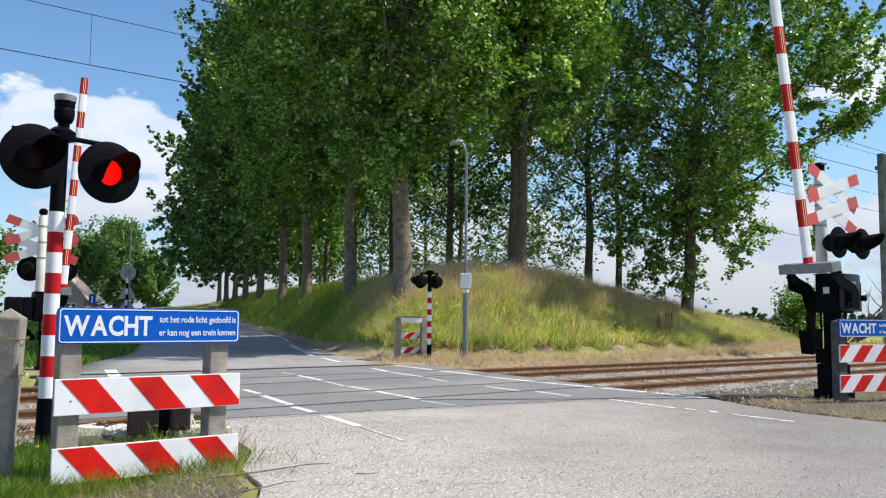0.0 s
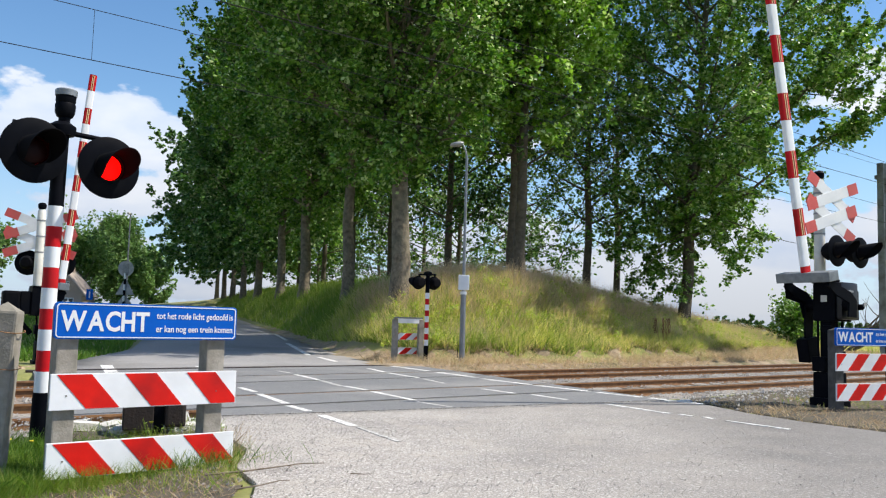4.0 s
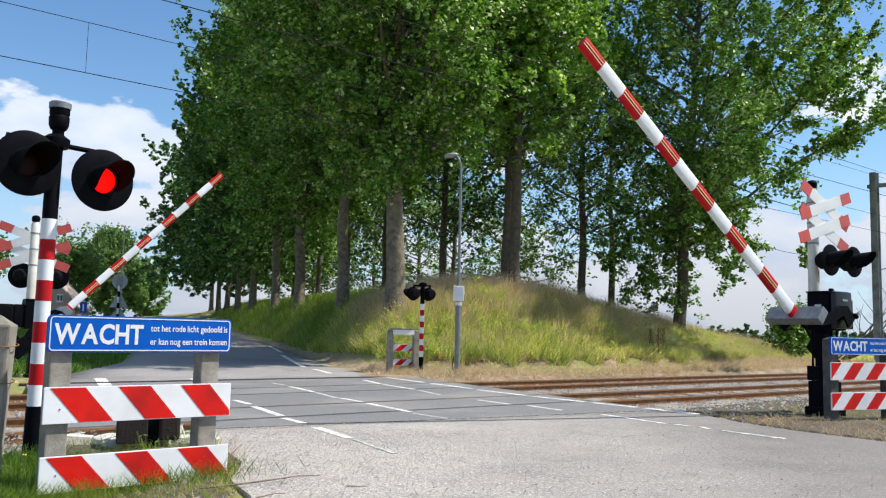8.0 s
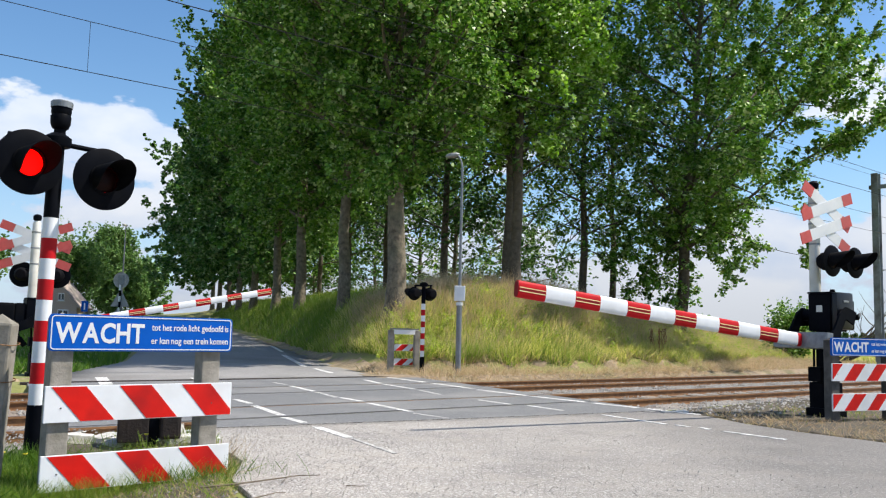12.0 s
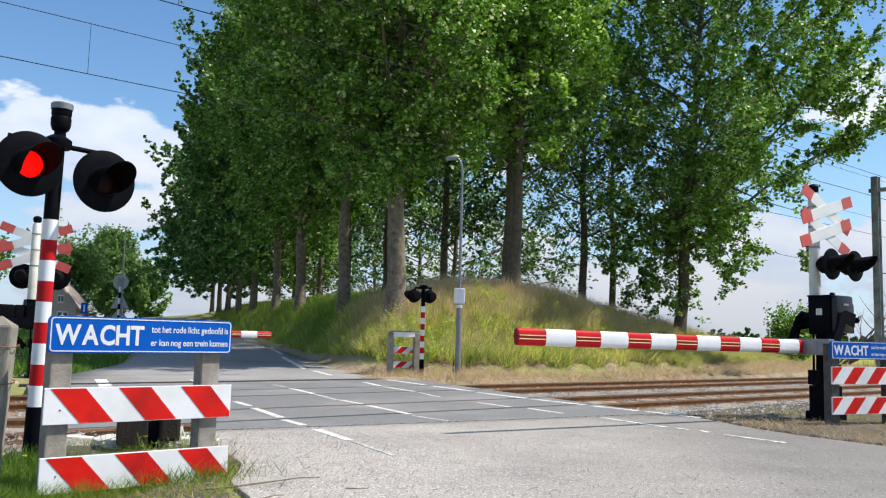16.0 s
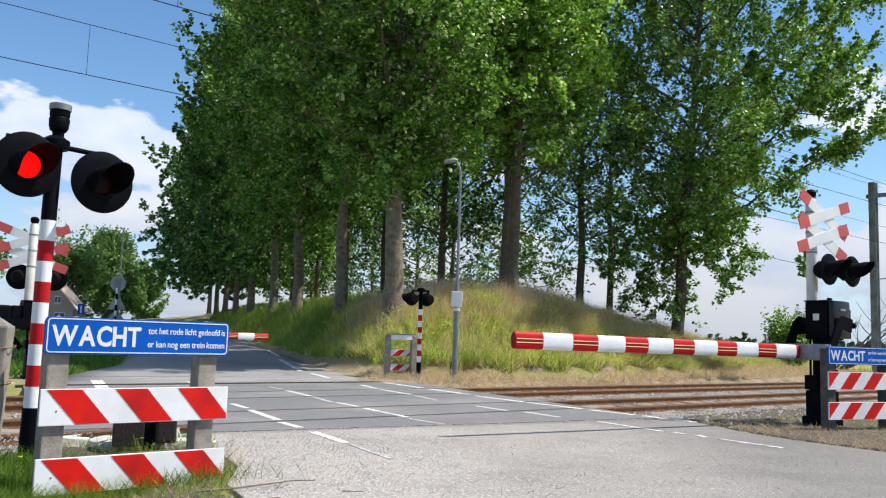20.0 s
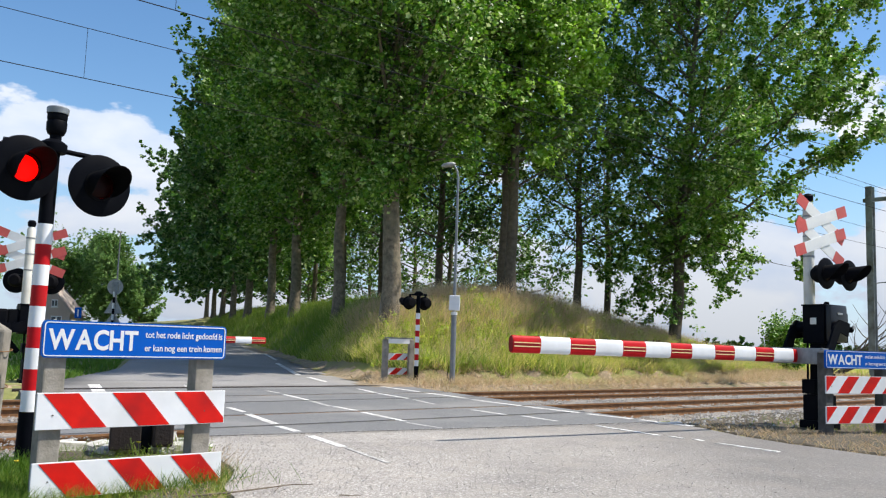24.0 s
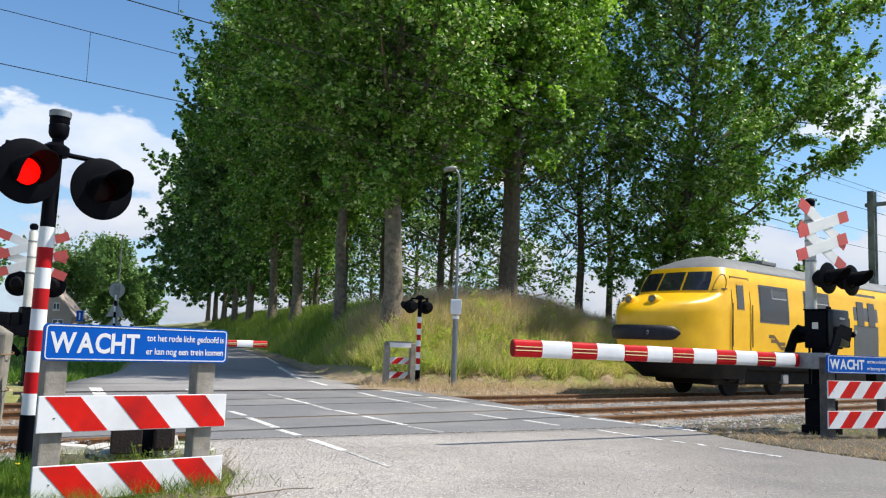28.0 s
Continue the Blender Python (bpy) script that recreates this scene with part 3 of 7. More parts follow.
UROAD, WROAD = Vector((-0.454, 0.891, 0)), Vector((0.891, 0.454, 0))


def road_point(n, w):
    """Where the line n across the track meets the line w across the road."""
    a = np.array([[ACROSS.x, ACROSS.y], [WROAD.x, WROAD.y]])
    return tuple(np.linalg.solve(a, (n, w)))


near_edge_l, near_bend, near_edge_r = (-2.62, 9.62), (0.1, 11.25), (3.63, 13.45)
apron = [near_edge_l, near_bend, near_edge_r, (4.05, 12.7), (4.25, 11.65), (4.6, 10.8), (5.14, 9.93), (6.2, 8.5), (8.5, 5.0), (14, -3), (22, -16), (-7, -16), (-3.8, -4), (-1.5, 3),
         (-1.12, 5.3), (-1.22, 5.9), (-1.5, 6.5), (-1.62, 7.4), (-2.05, 8.3), (-2.3, 9.0)]
tagged(new("road", slab(apron, 0.0, 0.25).mesh("road", M["asphalt_old"])), "worn pale asphalt road with loose grit", "road", kind="structure")
# the crossing: dark asphalt in strips with the rails in grooves between them
crossing = thing("crossing_deck", pose(0, 0, 0), "dark asphalt crossing deck with rails let into it", "crossing", kind="structure")
for a, b in ((8.6, 9.725), (9.88, 11.16), (11.315, 13.355), (13.51, 14.79), (14.945, 17.2)):
    outline = [road_point(a, 0.52), road_point(a, 9.35), road_point(b, 9.35), road_point(b, 0.52)]
    if a < 9:
        outline = [near_edge_l, near_bend, near_edge_r, road_point(b, 9.35), road_point(b, 2.3)]
    part("deck_strip", slab(outline, 0.004, 0.2), M["asphalt_deck"], crossing)
for p, q in ((near_edge_l, near_bend), (near_bend, near_edge_r)):
    off = Vector((ACROSS.x, ACROSS.y)) * 0.022
    part("tar_seam", slab([tuple(Vector(p) - off), tuple(Vector(q) - off), q, p], 0.007, 0.02), M["rusty_plate"], crossing, "dark tarred seam")
part("tar_seam", slab([road_point(17.16, 0.4), road_point(17.16, 9.3), road_point(17.42, 9.3), road_point(17.42, 0.4)], 0.016, 0.1), M["rusty_plate"], crossing, "dark tarred seam")
# the far road
rows_y = [22, 24, 26, 28, 31, 34, 38, 43, 50, 58, 66, 76, 88, 100, 115, 130, 160, 220]
left_x = np.interp(rows_y, [22, 26, 34, 50, 80, 220], [-8.6, -9.35, -11.6, road_edge(50) - 6.6, road_edge(80) - 6.4, road_edge(220) - 6.4])
cols = np.linspace(0, 1, 9)
fl, fr = road_point(17.2, 0.6), road_point(17.2, 9.0)
X = [[fl[0] + (fr[0] - fl[0]) * c for c in cols]] + [[lx + (road_edge(y) - lx) * c for c in cols] for y, lx in zip(rows_y, left_x)]
Y = [[fl[1] + (fr[1] - fl[1]) * c for c in cols]] + [[y + (1 - c) * -1.2 * (y < 24) for c in cols] for y in rows_y]
X, Y = np.array(X), np.array(Y)
Z = np.where(Y < 24, 0.0, road_rise(Y) - 0.0) + 0.012
Z[0, :] = 0.002
road_far = new("road", sheet("road", X, Y, Z, M["asphalt_far"]))
solid = road_far.modifiers.new("thickness", "SOLIDIFY")
solid.thickness, solid.offset = 0.3, -1
tagged(road_far, "grey asphalt road that climbs onto the dyke", "road", kind="structure")

# painted lines
markings = thing("road_marking", pose(0, 0, 0), "worn white dashed lines painted on the asphalt", "road marking", kind="structure")


def dash(p, q, width, paint, z=0.0065):
    p, q = Vector((*p[:2], 0)), Vector((*q[:2], 0))
    d = (q - p).normalized()
    sd = Vector((-d.y, d.x, 0)) * width / 2
    ring = [p + sd, p - sd, q - sd, q + sd]
    zz = [z + (0 if v.y < 24 else 0.012 + float(road_rise(v.y))) for v in ring]
    s = Shape()
    s.add([(v.x, v.y, h) for v, h in zip(ring, zz)] + [(v.x, v.y, h - 0.006) for v, h in zip(ring, zz)],
          [(0, 1, 2, 3), (7, 6, 5, 4), (0, 4, 5, 1), (1, 5, 6, 2), (2, 6, 7, 3), (3, 7, 4, 0)])
    part("dash", s, paint, markings)


for p, q, wide, worn_off in (((-3.13, 13.58), (-2.76, 12.92), 0.10, 0), ((-2.62, 12.56), (-1.99, 11.3), 0.11, 0), ((-1.91, 11.02), (-1.57, 10.47), 0.10, 0),
                             ((-1.36, 10.05), (-0.88, 9.12), 0.11, 0), ((-0.83, 9.03), (-0.35, 8.04), 0.05, 1),
                             ((-3.40, 18.06), (-3.01, 17.46), 0.09, 1), ((-2.85, 17.08), (-2.21, 15.77), 0.10, 0), ((-2.14, 15.61), (-1.65, 14.5), 0.10, 1), ((-1.56, 14.45), (-1.14, 13.77), 0.09, 0),
                             ((-1.02, 13.5), (-0.33, 12.25), 0.10, 0), ((-0.29, 12.02), (0.18, 11.42), 0.07, 1),
                             ((-1.63, 19.88), (-1.15, 18.61), 0.11, 0), ((-1.08, 18.39), (-0.40, 17.08), 0.10, 0), ((-0.29, 16.79), (0.11, 15.72), 0.09, 1), ((0.77, 14.66), (1.25, 13.91), 0.09, 0), ((1.52, 13.75), (1.95, 13.0), 0.09, 0)):
    dash(p, q, wide, M["paint_worn"] if worn_off else M["paint_line"])
for p, q, wide in (((-1.63, 22.0), (-0.22, 19.49), 0.13), ((-0.03, 19.09), (0.79, 17.65), 0.13), ((0.89, 17.31), (1.72, 16.0), 0.13), ((1.81, 15.86), (2.61, 14.76), 0.13),
                   ((2.70, 14.6), (3.30, 13.85), 0.12), ((3.40, 13.7), (3.98, 12.88), 0.11), ((2.45, 12.46), (3.08, 11.32), 0.068), ((3.19, 11.26), (3.29, 11.06), 0.068), ((3.42, 11.0), (3.48, 10.81), 0.068),
                   ((3.59, 10.62), (4.06, 9.9), 0.068), ((-5.48, 30.9), (-3.84, 25.2), 0.14), ((-3.4, 24.2), (-2.36, 21.6), 0.14),
                   ((-7.14, 18.39), (-6.16, 16.17), 0.22), ((-5.3, 19.0), (-4.85, 17.9), 0.18), ((-7.2, 37.5), (-5.9, 33.0), 0.12)):
    dash(p, q, 1.1 * wide, M["paint_line"])

# ballast
sv, nv = np.concatenate([np.arange(-60, 80, 0.35), np.arange(80, 600, 20)]), np.arange(8.05, 16.3, 0.35)
S, N = np.meshgrid(sv, nv)
PX, PY = ALONG.x * S + ACROSS.x * N, ALONG.y * S + ACROSS.y * N
PZ = -0.125 - 0.03 * (np.minimum(np.abs(N - 10.52), np.abs(N - 14.15)) < 0.62) - 0.16 * smooth01((8.75 - N) / 0.7) - 0.16 * smooth01((N - 15.5) / 0.7) + 0.02 * np.sin(S * 7.1 + N * 5.3) * np.sin(S * 3.7 - N * 9.1)
tagged(new("ballast", sheet("ballast", PX, PY, PZ, M["ballast"])), "bed of grey crushed stone under the tracks", "ballast", kind="structure")
rng = np.random.default_rng(5)
OCT = np.array([(1, 0, 0), (0, 1, 0), (-1, 0, 0), (0, -1, 0), (0, 0, 1), (0, 0, -1)], float)
OF = np.array([(0, 1, 4), (1, 2, 4), (2, 3, 4), (3, 0, 4), (1, 0, 5), (2, 1, 5), (3, 2, 5), (0, 3, 5)])


def pebbles(x, y, z, size):
    """Small angular stones at the places given, each an island of eight triangles."""
    k = len(x)
    p = OCT[None] * (size[:, None, None] * rng.uniform(0.6, 1.3, (k, 6, 1))) * rng.uniform(0.7, 1.2, (k, 1, 3))
    a = rng.uniform(0, 6.28, k)
    c, s = np.cos(a)[:, None], np.sin(a)[:, None]
    px, py = p[..., 0] * c - p[..., 1] * s + p[..., 2] * 0.4, p[..., 0] * s + p[..., 1] * c
    p = np.stack([px + x[:, None], py + y[:, None], p[..., 2] + z[:, None]], -1)
    return p[:, OF].reshape(-1, 3)


k = 30000
s_, n_ = rng.uniform(-9, 42, k), rng.uniform(8.35, 15.8, k)
deck_s = np.array([(Vector((*road_point(n, 9.35), 0))).dot(ALONG) for n in (8.6, 17.2)])
deck_l = np.array([(Vector((*road_point(n, 1.25), 0))).dot(ALONG) for n in (8.6, 17.2)])
hi, lo = np.interp(n_, (8.6, 17.2), deck_s), np.interp(n_, (8.6, 17.2), deck_l)
keep = (s_ > hi + 0.1) | (s_ < lo - 0.1)
s_, n_ = s_[keep], n_[keep]
zz = -0.12 - 0.03 * (np.minimum(np.abs(n_ - 10.52), np.abs(n_ - 14.15)) < 0.62) - 0.16 * smooth01((8.75 - n_) / 0.7)
tagged(new("ballast_stones", raw_mesh("ballast_stones", pebbles(ALONG.x * s_ + ACROSS.x * n_, ALONG.y * s_ + ACROSS.y * n_, zz, rng.uniform(0.016, 0.036, len(s_))), 3, M["stone"])),
       "loose grey crushed stones", "stones", kind="stuff")

# rails and sleepers
PROFILE = [(-0.07, -0.155), (0.07, -0.155), (0.07, -0.143), (0.012, -0.125), (0.010, -0.04), (0.036, -0.028), (0.036, -0.004), (0.028, 0.0), (-0.028, 0.0), (-0.036, -0.004), (-0.036, -0.028), (-0.010, -0.04), (-0.012, -0.125), (-0.07, -0.143)]
TOP = [(-0.030, -0.006), (0.030, -0.006), (0.030, 0.0015), (-0.030, 0.0015)]


def bar_along(outline, n, s0, s1):
    sh = Shape()
    m = Matrix.Translation(on_track(0, n)) @ Matrix.Rotation(TRACK - math.pi / 2, 4, "Z")
    return sh.prism(outline, s0, s1, m)


for pair in (RAILS[:2], RAILS[2:]):
    track = thing("railway_track", pose(*on_track(0, sum(pair) / 2)), "rusty rails on weathered sleepers", "railway track", "tracks", "structure")
    inv = track.matrix_basis.inverted()
    for n in pair:
        r = part("rail", bar_along(PROFILE, n, -120, 600), M["rust"], track, "rust-brown steel rail", at=inv)
        part("running_surface", bar_along(TOP, n, -120, 600), M["rail_head"], r, "worn bright top of the rail")
    mid = sum(pair) / 2
    hi, lo = float(np.interp(mid, (8.6, 17.2), deck_s)), float(np.interp(mid, (8.6, 17.2), deck_l))
    wood = Shape().box((-0.125, -1.25, -0.2), (0.125, 1.25, -0.125), chamfer=0.012).mesh("sleeper", M["sleeper"])
    for i in range(-60, 110):
        s = i * 0.62 + (0.17 if mid > 12 else 0)
        if lo - 0.9 < s < hi + 0.9:
            continue
        ob = new("sleeper", wood)
        ob.parent = track
        ob.matrix_basis = inv @ Matrix.Translation(on_track(s, mid)) @ Matrix.Rotation(TRACK + 0.012 * math.sin(i * 2.7), 4, "Z")
    clip = Shape().box((-0.06, -0.11, -0.15), (0.06, 0.11, -0.118), chamfer=0.008).mesh("rail_fastening", M["rust"])
    for n in pair:
        for i in range(4, 56):
            s = i * 0.62 + (0.17 if mid > 12 else 0)
            if lo - 0.9 < s < hi + 0.9:
                continue
            ob = new("rail_fastening", clip)
            ob.parent = track
            ob.matrix_basis = inv @ Matrix.Translation(on_track(s, n)) @ Matrix.Rotation(TRACK, 4, "Z")

# ---- barrier boards, posts, lights, crosses ----
def striped_board(length, tall, lean, red, white, parent, m, first=0.0, period=0.5):
    """A white board with slanting red fields, each 2 mm proud of it. lean: metres that a field shifts from bottom to top."""
    board = part("striped_board", Shape().box((0, -0.012, 0), (length, 0.012, tall), chamfer=0.003), white, parent, "board with slanting red and white stripes", at=m)
    x = first - abs(lean)
    while x < length:
        ring = [(x, 0.006), (x + period / 2, 0.006), (x + period / 2 + lean, tall - 0.006), (x + lean, tall - 0.006)]
        # clip the field to the board
        out = []
        for lim, sgn in ((0.006, 1), (length - 0.006, -1)):
            src, out = (ring if not out and lim == 0.006 else out), []
            for i, p in enumerate(src):
                q = src[(i + 1) % len(src)]
                a, b = (p[0] - lim) * sgn >= 0, (q[0] - lim) * sgn >= 0
                if a:
                    out.append(p)
                if a != b:
                    f = (lim - p[0]) / (q[0] - p[0])
                    out.append((lim, p[1] + f * (q[1] - p[1])))
            if not out:
                break
        if len(out) >= 3:
            part("stripe", Shape().prism(out, -0.0155, -0.0115), red, board)
        x += period
    return board


def wait_sign(length, tall, parent, m, big, small, gap):
    def rounded(e, r):
        """A rectangle e inside the plate's edge with corners of radius r."""
        out = []
        for cx, cz, a0 in ((length - e - r, tall - e - r, 0), (e + r, tall - e - r, 90), (e + r, e + r, 180), (length - e - r, e + r, 270)):
            out += [(cx + r * math.cos(radians(a0 + q)), cz + r * math.sin(radians(a0 + q))) for q in (0, 22.5, 45, 67.5, 90)]
        return out

    plate = part("sign_plate", Shape().prism(rounded(0.0, 0.03), -0.012, 0.022), M["sign_blue"], parent, "blue plate with white border and lettering", at=m)
    outer, inner = rounded(0.010, 0.026), rounded(0.0175, 0.019)
    k = len(outer)
    rim = Shape().add([(x, y, z) for y in (-0.015, -0.0118) for x, z in outer + inner],
                      [f for q in range(k) for w in [(q + 1) % k] for f in ((q, w, k + w, k + q), (2 * k + q, 3 * k + q, 3 * k + w, 2 * k + w), (q, 2 * k + q, 2 * k + w, w), (k + q, k + w, 3 * k + w, 3 * k + q))])
    part("border", rim, M["sign_white"], plate)
    write(list("WACHT"), 0.028 * length, 0.485 * length, tall * 0.24, tall * 0.53, 0.0055, plate, "letter")
    write("tot het rode licht gedoofd is".split(), 0.525 * length, 0.975 * length, tall * 0.60, tall * 0.185, 0.0008, plate, "word")
    write("er kan nog een trein komen".split(), 0.525 * length, 0.975 * length, tall * 0.22, tall * 0.185, 0.0008, plate, "word")
    return plate


def crossing_fence(m, label, length=1.52, lean=-0.24, up=(0.935, 0.43, -0.045), text=True, period=0.5, first=0.06, post_at=(0.10, 1.27), red=None, white=None, post="concrete"):
    """Two square posts with a blue notice above two striped boards on their front."""
    f = thing("barrier_fence", m, label, "fence", "barrier fences")
    for x in post_at:
        p = Shape().box((x - 0.075, 0.02, -0.35), (x + 0.075, 0.17, 1.165), chamfer=0.012)
        p.add([(x - 0.066, 0.03, 1.164), (x + 0.066, 0.03, 1.164), (x + 0.066, 0.16, 1.164), (x - 0.066, 0.16, 1.164), (x, 0.095, 1.2)], [(0, 1, 4), (1, 2, 4), (2, 3, 4), (3, 0, 4)])
        part("post", p, M[post], f, "square weathered concrete post")
        for z in (up[1] + 0.1, up[2] + 0.12):
            part("bolt", Shape().turned([(0.006, 0), (0.006, 0.004), (0.003, 0.005)], 8, pose(x, -0.0118, z, 90)), M["concrete_dark_shaded"], f)
    red, white = red or M["red_paint"], white or M["white_paint"]
    if text:
        wait_sign(length, 0.262, f, pose(0, 0, up[0] - 0.006), 0.205, 0.066, 0.83)
    else:
        part("sign_plate", Shape().box((0.1, -0.012, up[0] + 0.09), (length - 0.1, 0.012, up[0] + 0.22), chamfer=0.006), M["faded_white"], f, "plain pale back of the notice")
        part("top_rail", Shape().box((-0.01, -0.02, up[0] + 0.222), (length + 0.01, 0.02, up[0] + 0.26), chamfer=0.006), M["galvanised"], f)
    # on the fence that is seen from behind the boards lie beyond the posts
    back_y = 0.0 if text else 0.185
    tall_b = (0.255, 0.25) if text else (0.19, 0.19)
    striped_board(length + 0.02, tall_b[0], lean, red, white, f, pose(0, back_y, up[1]), first, period)
    striped_board(length + 0.02, tall_b[1], lean, red, white, f, pose(0, back_y, up[2]), first, period)
    return f


def banded_pole(parent, r, z0, z1, bands, m=None):
    """A round pole in red and white bands, white at both ends."""
    h = (z1 - z0) / bands
    for i in range(bands):
        part("band", Shape().turned([(r, z0 + i * h), (r, z0 + (i + 1) * h)], 20), M["white_paint"] if i % 2 == 0 else M["boom_red"], parent, smooth=True)


def lamp_disc(parent, m, r=0.27, lit=None, slant=0.0):
    """A round black target plate with a hooded red lens; it faces -y. Returns the turning lamp insert, if it has one."""
    face = pose(0, 0, 0, 90)
    disc = part("lamp_disc", Shape().ring([(0.13, -0.004), (r * 0.97, -0.004), (r, 0.0), (r, 0.006), (r * 0.96, 0.012), (0.13, 0.012)], 44, face), M["black_metal"], parent, "round black target plate of a warning light", smooth=True, at=m)
    part("housing", Shape().ring([(0.15, -0.004), (0.15, -0.16), (0.10, -0.23), (0.001, -0.235), (0.001, -0.225), (0.098, -0.222), (0.142, -0.155), (0.142, -0.004)], 28, face), M["black_matt"], disc, smooth=True)
    ring = Shape()
    seg = 28
    # lens collar and the hood over it
    part("collar", Shape().ring([(0.14, 0.012), (0.14, 0.03), (0.124, 0.034), (0.124, 0.0)], 32, face), M["black_matt"], disc, smooth=True)
    pts, faces = [], []
    for i in range(seg + 1):
        a = math.radians(-45 + 270 * i / seg)
        reach = 0.05 + 0.25 * max(0.0, math.sin((a + math.radians(45)) / math.radians(270) * math.pi)) ** 0.7
        for rr, yy in ((0.135, -0.014), (0.145, -0.014 - reach), (0.139, -0.014 - reach), (0.129, -0.014)):
            pts.append((rr * math.cos(a) - slant * (yy + 0.014), yy, rr * math.sin(a) - 0.25 * slant * (yy + 0.014)))
    for i in range(seg):
        for k in range(4):
            a, b = i * 4 + k, i * 4 + (k + 1) % 4
            faces.append((a, b, b + 4, a + 4))
    faces += [(0, 1, 2, 3), tuple(seg * 4 + k for k in (3, 2, 1, 0))]
    ring.add(pts, faces)
    part("hood", ring, M["black_matt"], disc, "long black sun hood")
    if lit is None:
        part("lens", Shape().turned([(0.122, 0.0), (0.118, 0.016), (0.08, 0.026), (0.03, 0.03)], 28, face), M["lens_off"], disc, "dark red lens", smooth=True)
        return None
    # the insert turns about its upright axle: one face glows, the other is dark
    axle = new("lamp_insert")
    axle.parent = disc
    axle.matrix_basis = pose(0, 0.012, 0)
    tagged(axle, "red lamp insert that turns between glowing and dark face")
    part("glowing_lens", Shape().turned([(0.118, 0.002), (0.113, 0.014), (0.08, 0.024), (0.03, 0.028)], 28, face), M["lens_on"], axle, "glowing red lens", smooth=True)
    part("dark_lens", Shape().turned([(0.118, 0.002), (0.113, 0.014), (0.08, 0.024), (0.03, 0.028)], 28, pose(0, 0, 0, 90, 0, 180)), M["lens_off"], axle, "dark red lens", smooth=True)
    return axle


def warning_light(m, label, z_band, bands, lamps, lit=False, band_h=0.1825, r=0.078, top=2.62, disc_r=0.27, turn=0.0, bar=0.36, bell=True):
    """A banded post with a cross bar and two lamp discs."""
    w = thing("warning_light", m, label, "warning light", "warning lights")
    part("foot", Shape().turned([(0.12, -0.3), (0.12, -0.02), (r * 1.12, 0.03), (r * 1.08, z_band)], 20), M["black_metal"], w, smooth=True)
    banded_pole(w, r, z_band, z_band + band_h * bands, bands)
    part("mast", Shape().turned([(r * 0.98, z_band + band_h * bands), (r * 0.98, top), (r * 0.6, top + 0.05)], 18), M["black_metal"], w, "black top of the post", smooth=True)
    out = []
    rot = Matrix.Rotation(turn, 4, "Z")
    part("cross_bar", Shape().tube([rot @ Vector((-bar, -0.02, top - 0.02)), rot @ Vector((bar, -0.02, top - 0.04))], 0.024, 10), M["black_metal"], w)
    part("bracket", Shape().turned([(0.11, top - 0.06), (0.12, top - 0.02), (0.12, top + 0.02), (0.06, top + 0.06)], 18), M["black_metal"], w, smooth=True)
    for x, z in lamps:
        axle = lamp_disc(w, rot @ pose(x, -0.13, z), disc_r, lit or None, 0.2)
        out.append(axle)
        part("hanger", Shape().box((x - 0.02, -0.10, z), (x + 0.02, -0.05, top - 0.02), m=rot), M["black_metal"], w)
    if bell:
        part("bell", Shape().turned([(0.05, top + 0.02), (0.05, top + 0.10), (0.07, top + 0.112), (0.085, top + 0.15), (0.088, top + 0.22), (0.08, top + 0.235), (0.086, top + 0.25), (0.086, top + 0.30)], 18, pose(0.015, 0, 0)), M["black_metal"], w, "black warning bell", smooth=True)
        part("bell_cap", Shape().turned([(0.093, top + 0.30), (0.096, top + 0.35), (0.086, top + 0.36), (0.02, top + 0.366)], 18, pose(0.015, 0, 0)), M["galvanised"], w, "grey cap of the bell", smooth=True)
    return w, out


def andreas_cross(parent, m, wide, tall, shift, blade=0.115):
    """Two stacked crosses of white blades with red ends, as seen from the front (-y)."""
    for k in range(2):
        for sgn in (1, -1):
            L = math.hypot(wide, tall)
            a = math.atan2(tall, wide) * sgn
            mm = m @ pose(0, -0.006 * k - 0.012 * (sgn > 0), -shift * k, 0, -math.degrees(a))
            b = part("cross_blade", Shape().box((-L / 2, -0.005, -blade / 2), (L / 2, 0.005, blade / 2), chamfer=0.002), M["faded_white"], parent, "white blade of the crossing cross", at=mm)
            for e in (-1, 1):
                x0, x1 = sorted((e * L / 2, e * (L / 2 - L * 0.19)))
                part("red_end", Shape().box((x0 - 0.002 * (e < 0), -0.0075, -blade / 2 - 0.001), (x1 + 0.002 * (e > 0), 0.0075, blade / 2 + 0.001)), M["faded_red"], b)


# near notice fence, its plane turned to the road
crossing_fence(facing(-2.705, 5.98, 0.008, 1.06, 0.90), "blue notice over two red-white striped boards on concrete posts", length=1.39, period=0.475, first=0.46, lean=-0.21, post_at=(0.11, 1.24))
# lone post
lone = thing("fence_post", pose(-3.18, 6.15, 0, 0, 2.5, 12), "weathered square concrete post standing in grass", "post")
lp = Shape().box((-0.1, -0.1, -0.3), (0.1, 0.1, 1.13), chamfer=0.02)
lp.add([(-0.085, -0.085, 1.129), (0.085, -0.085, 1.129), (0.085, 0.085, 1.129), (-0.085, 0.085, 1.129), (0, 0, 1.19)], [(0, 1, 4), (1, 2, 4), (2, 3, 4), (3, 0, 4)])
part("post", lp, M["concrete"], lone)
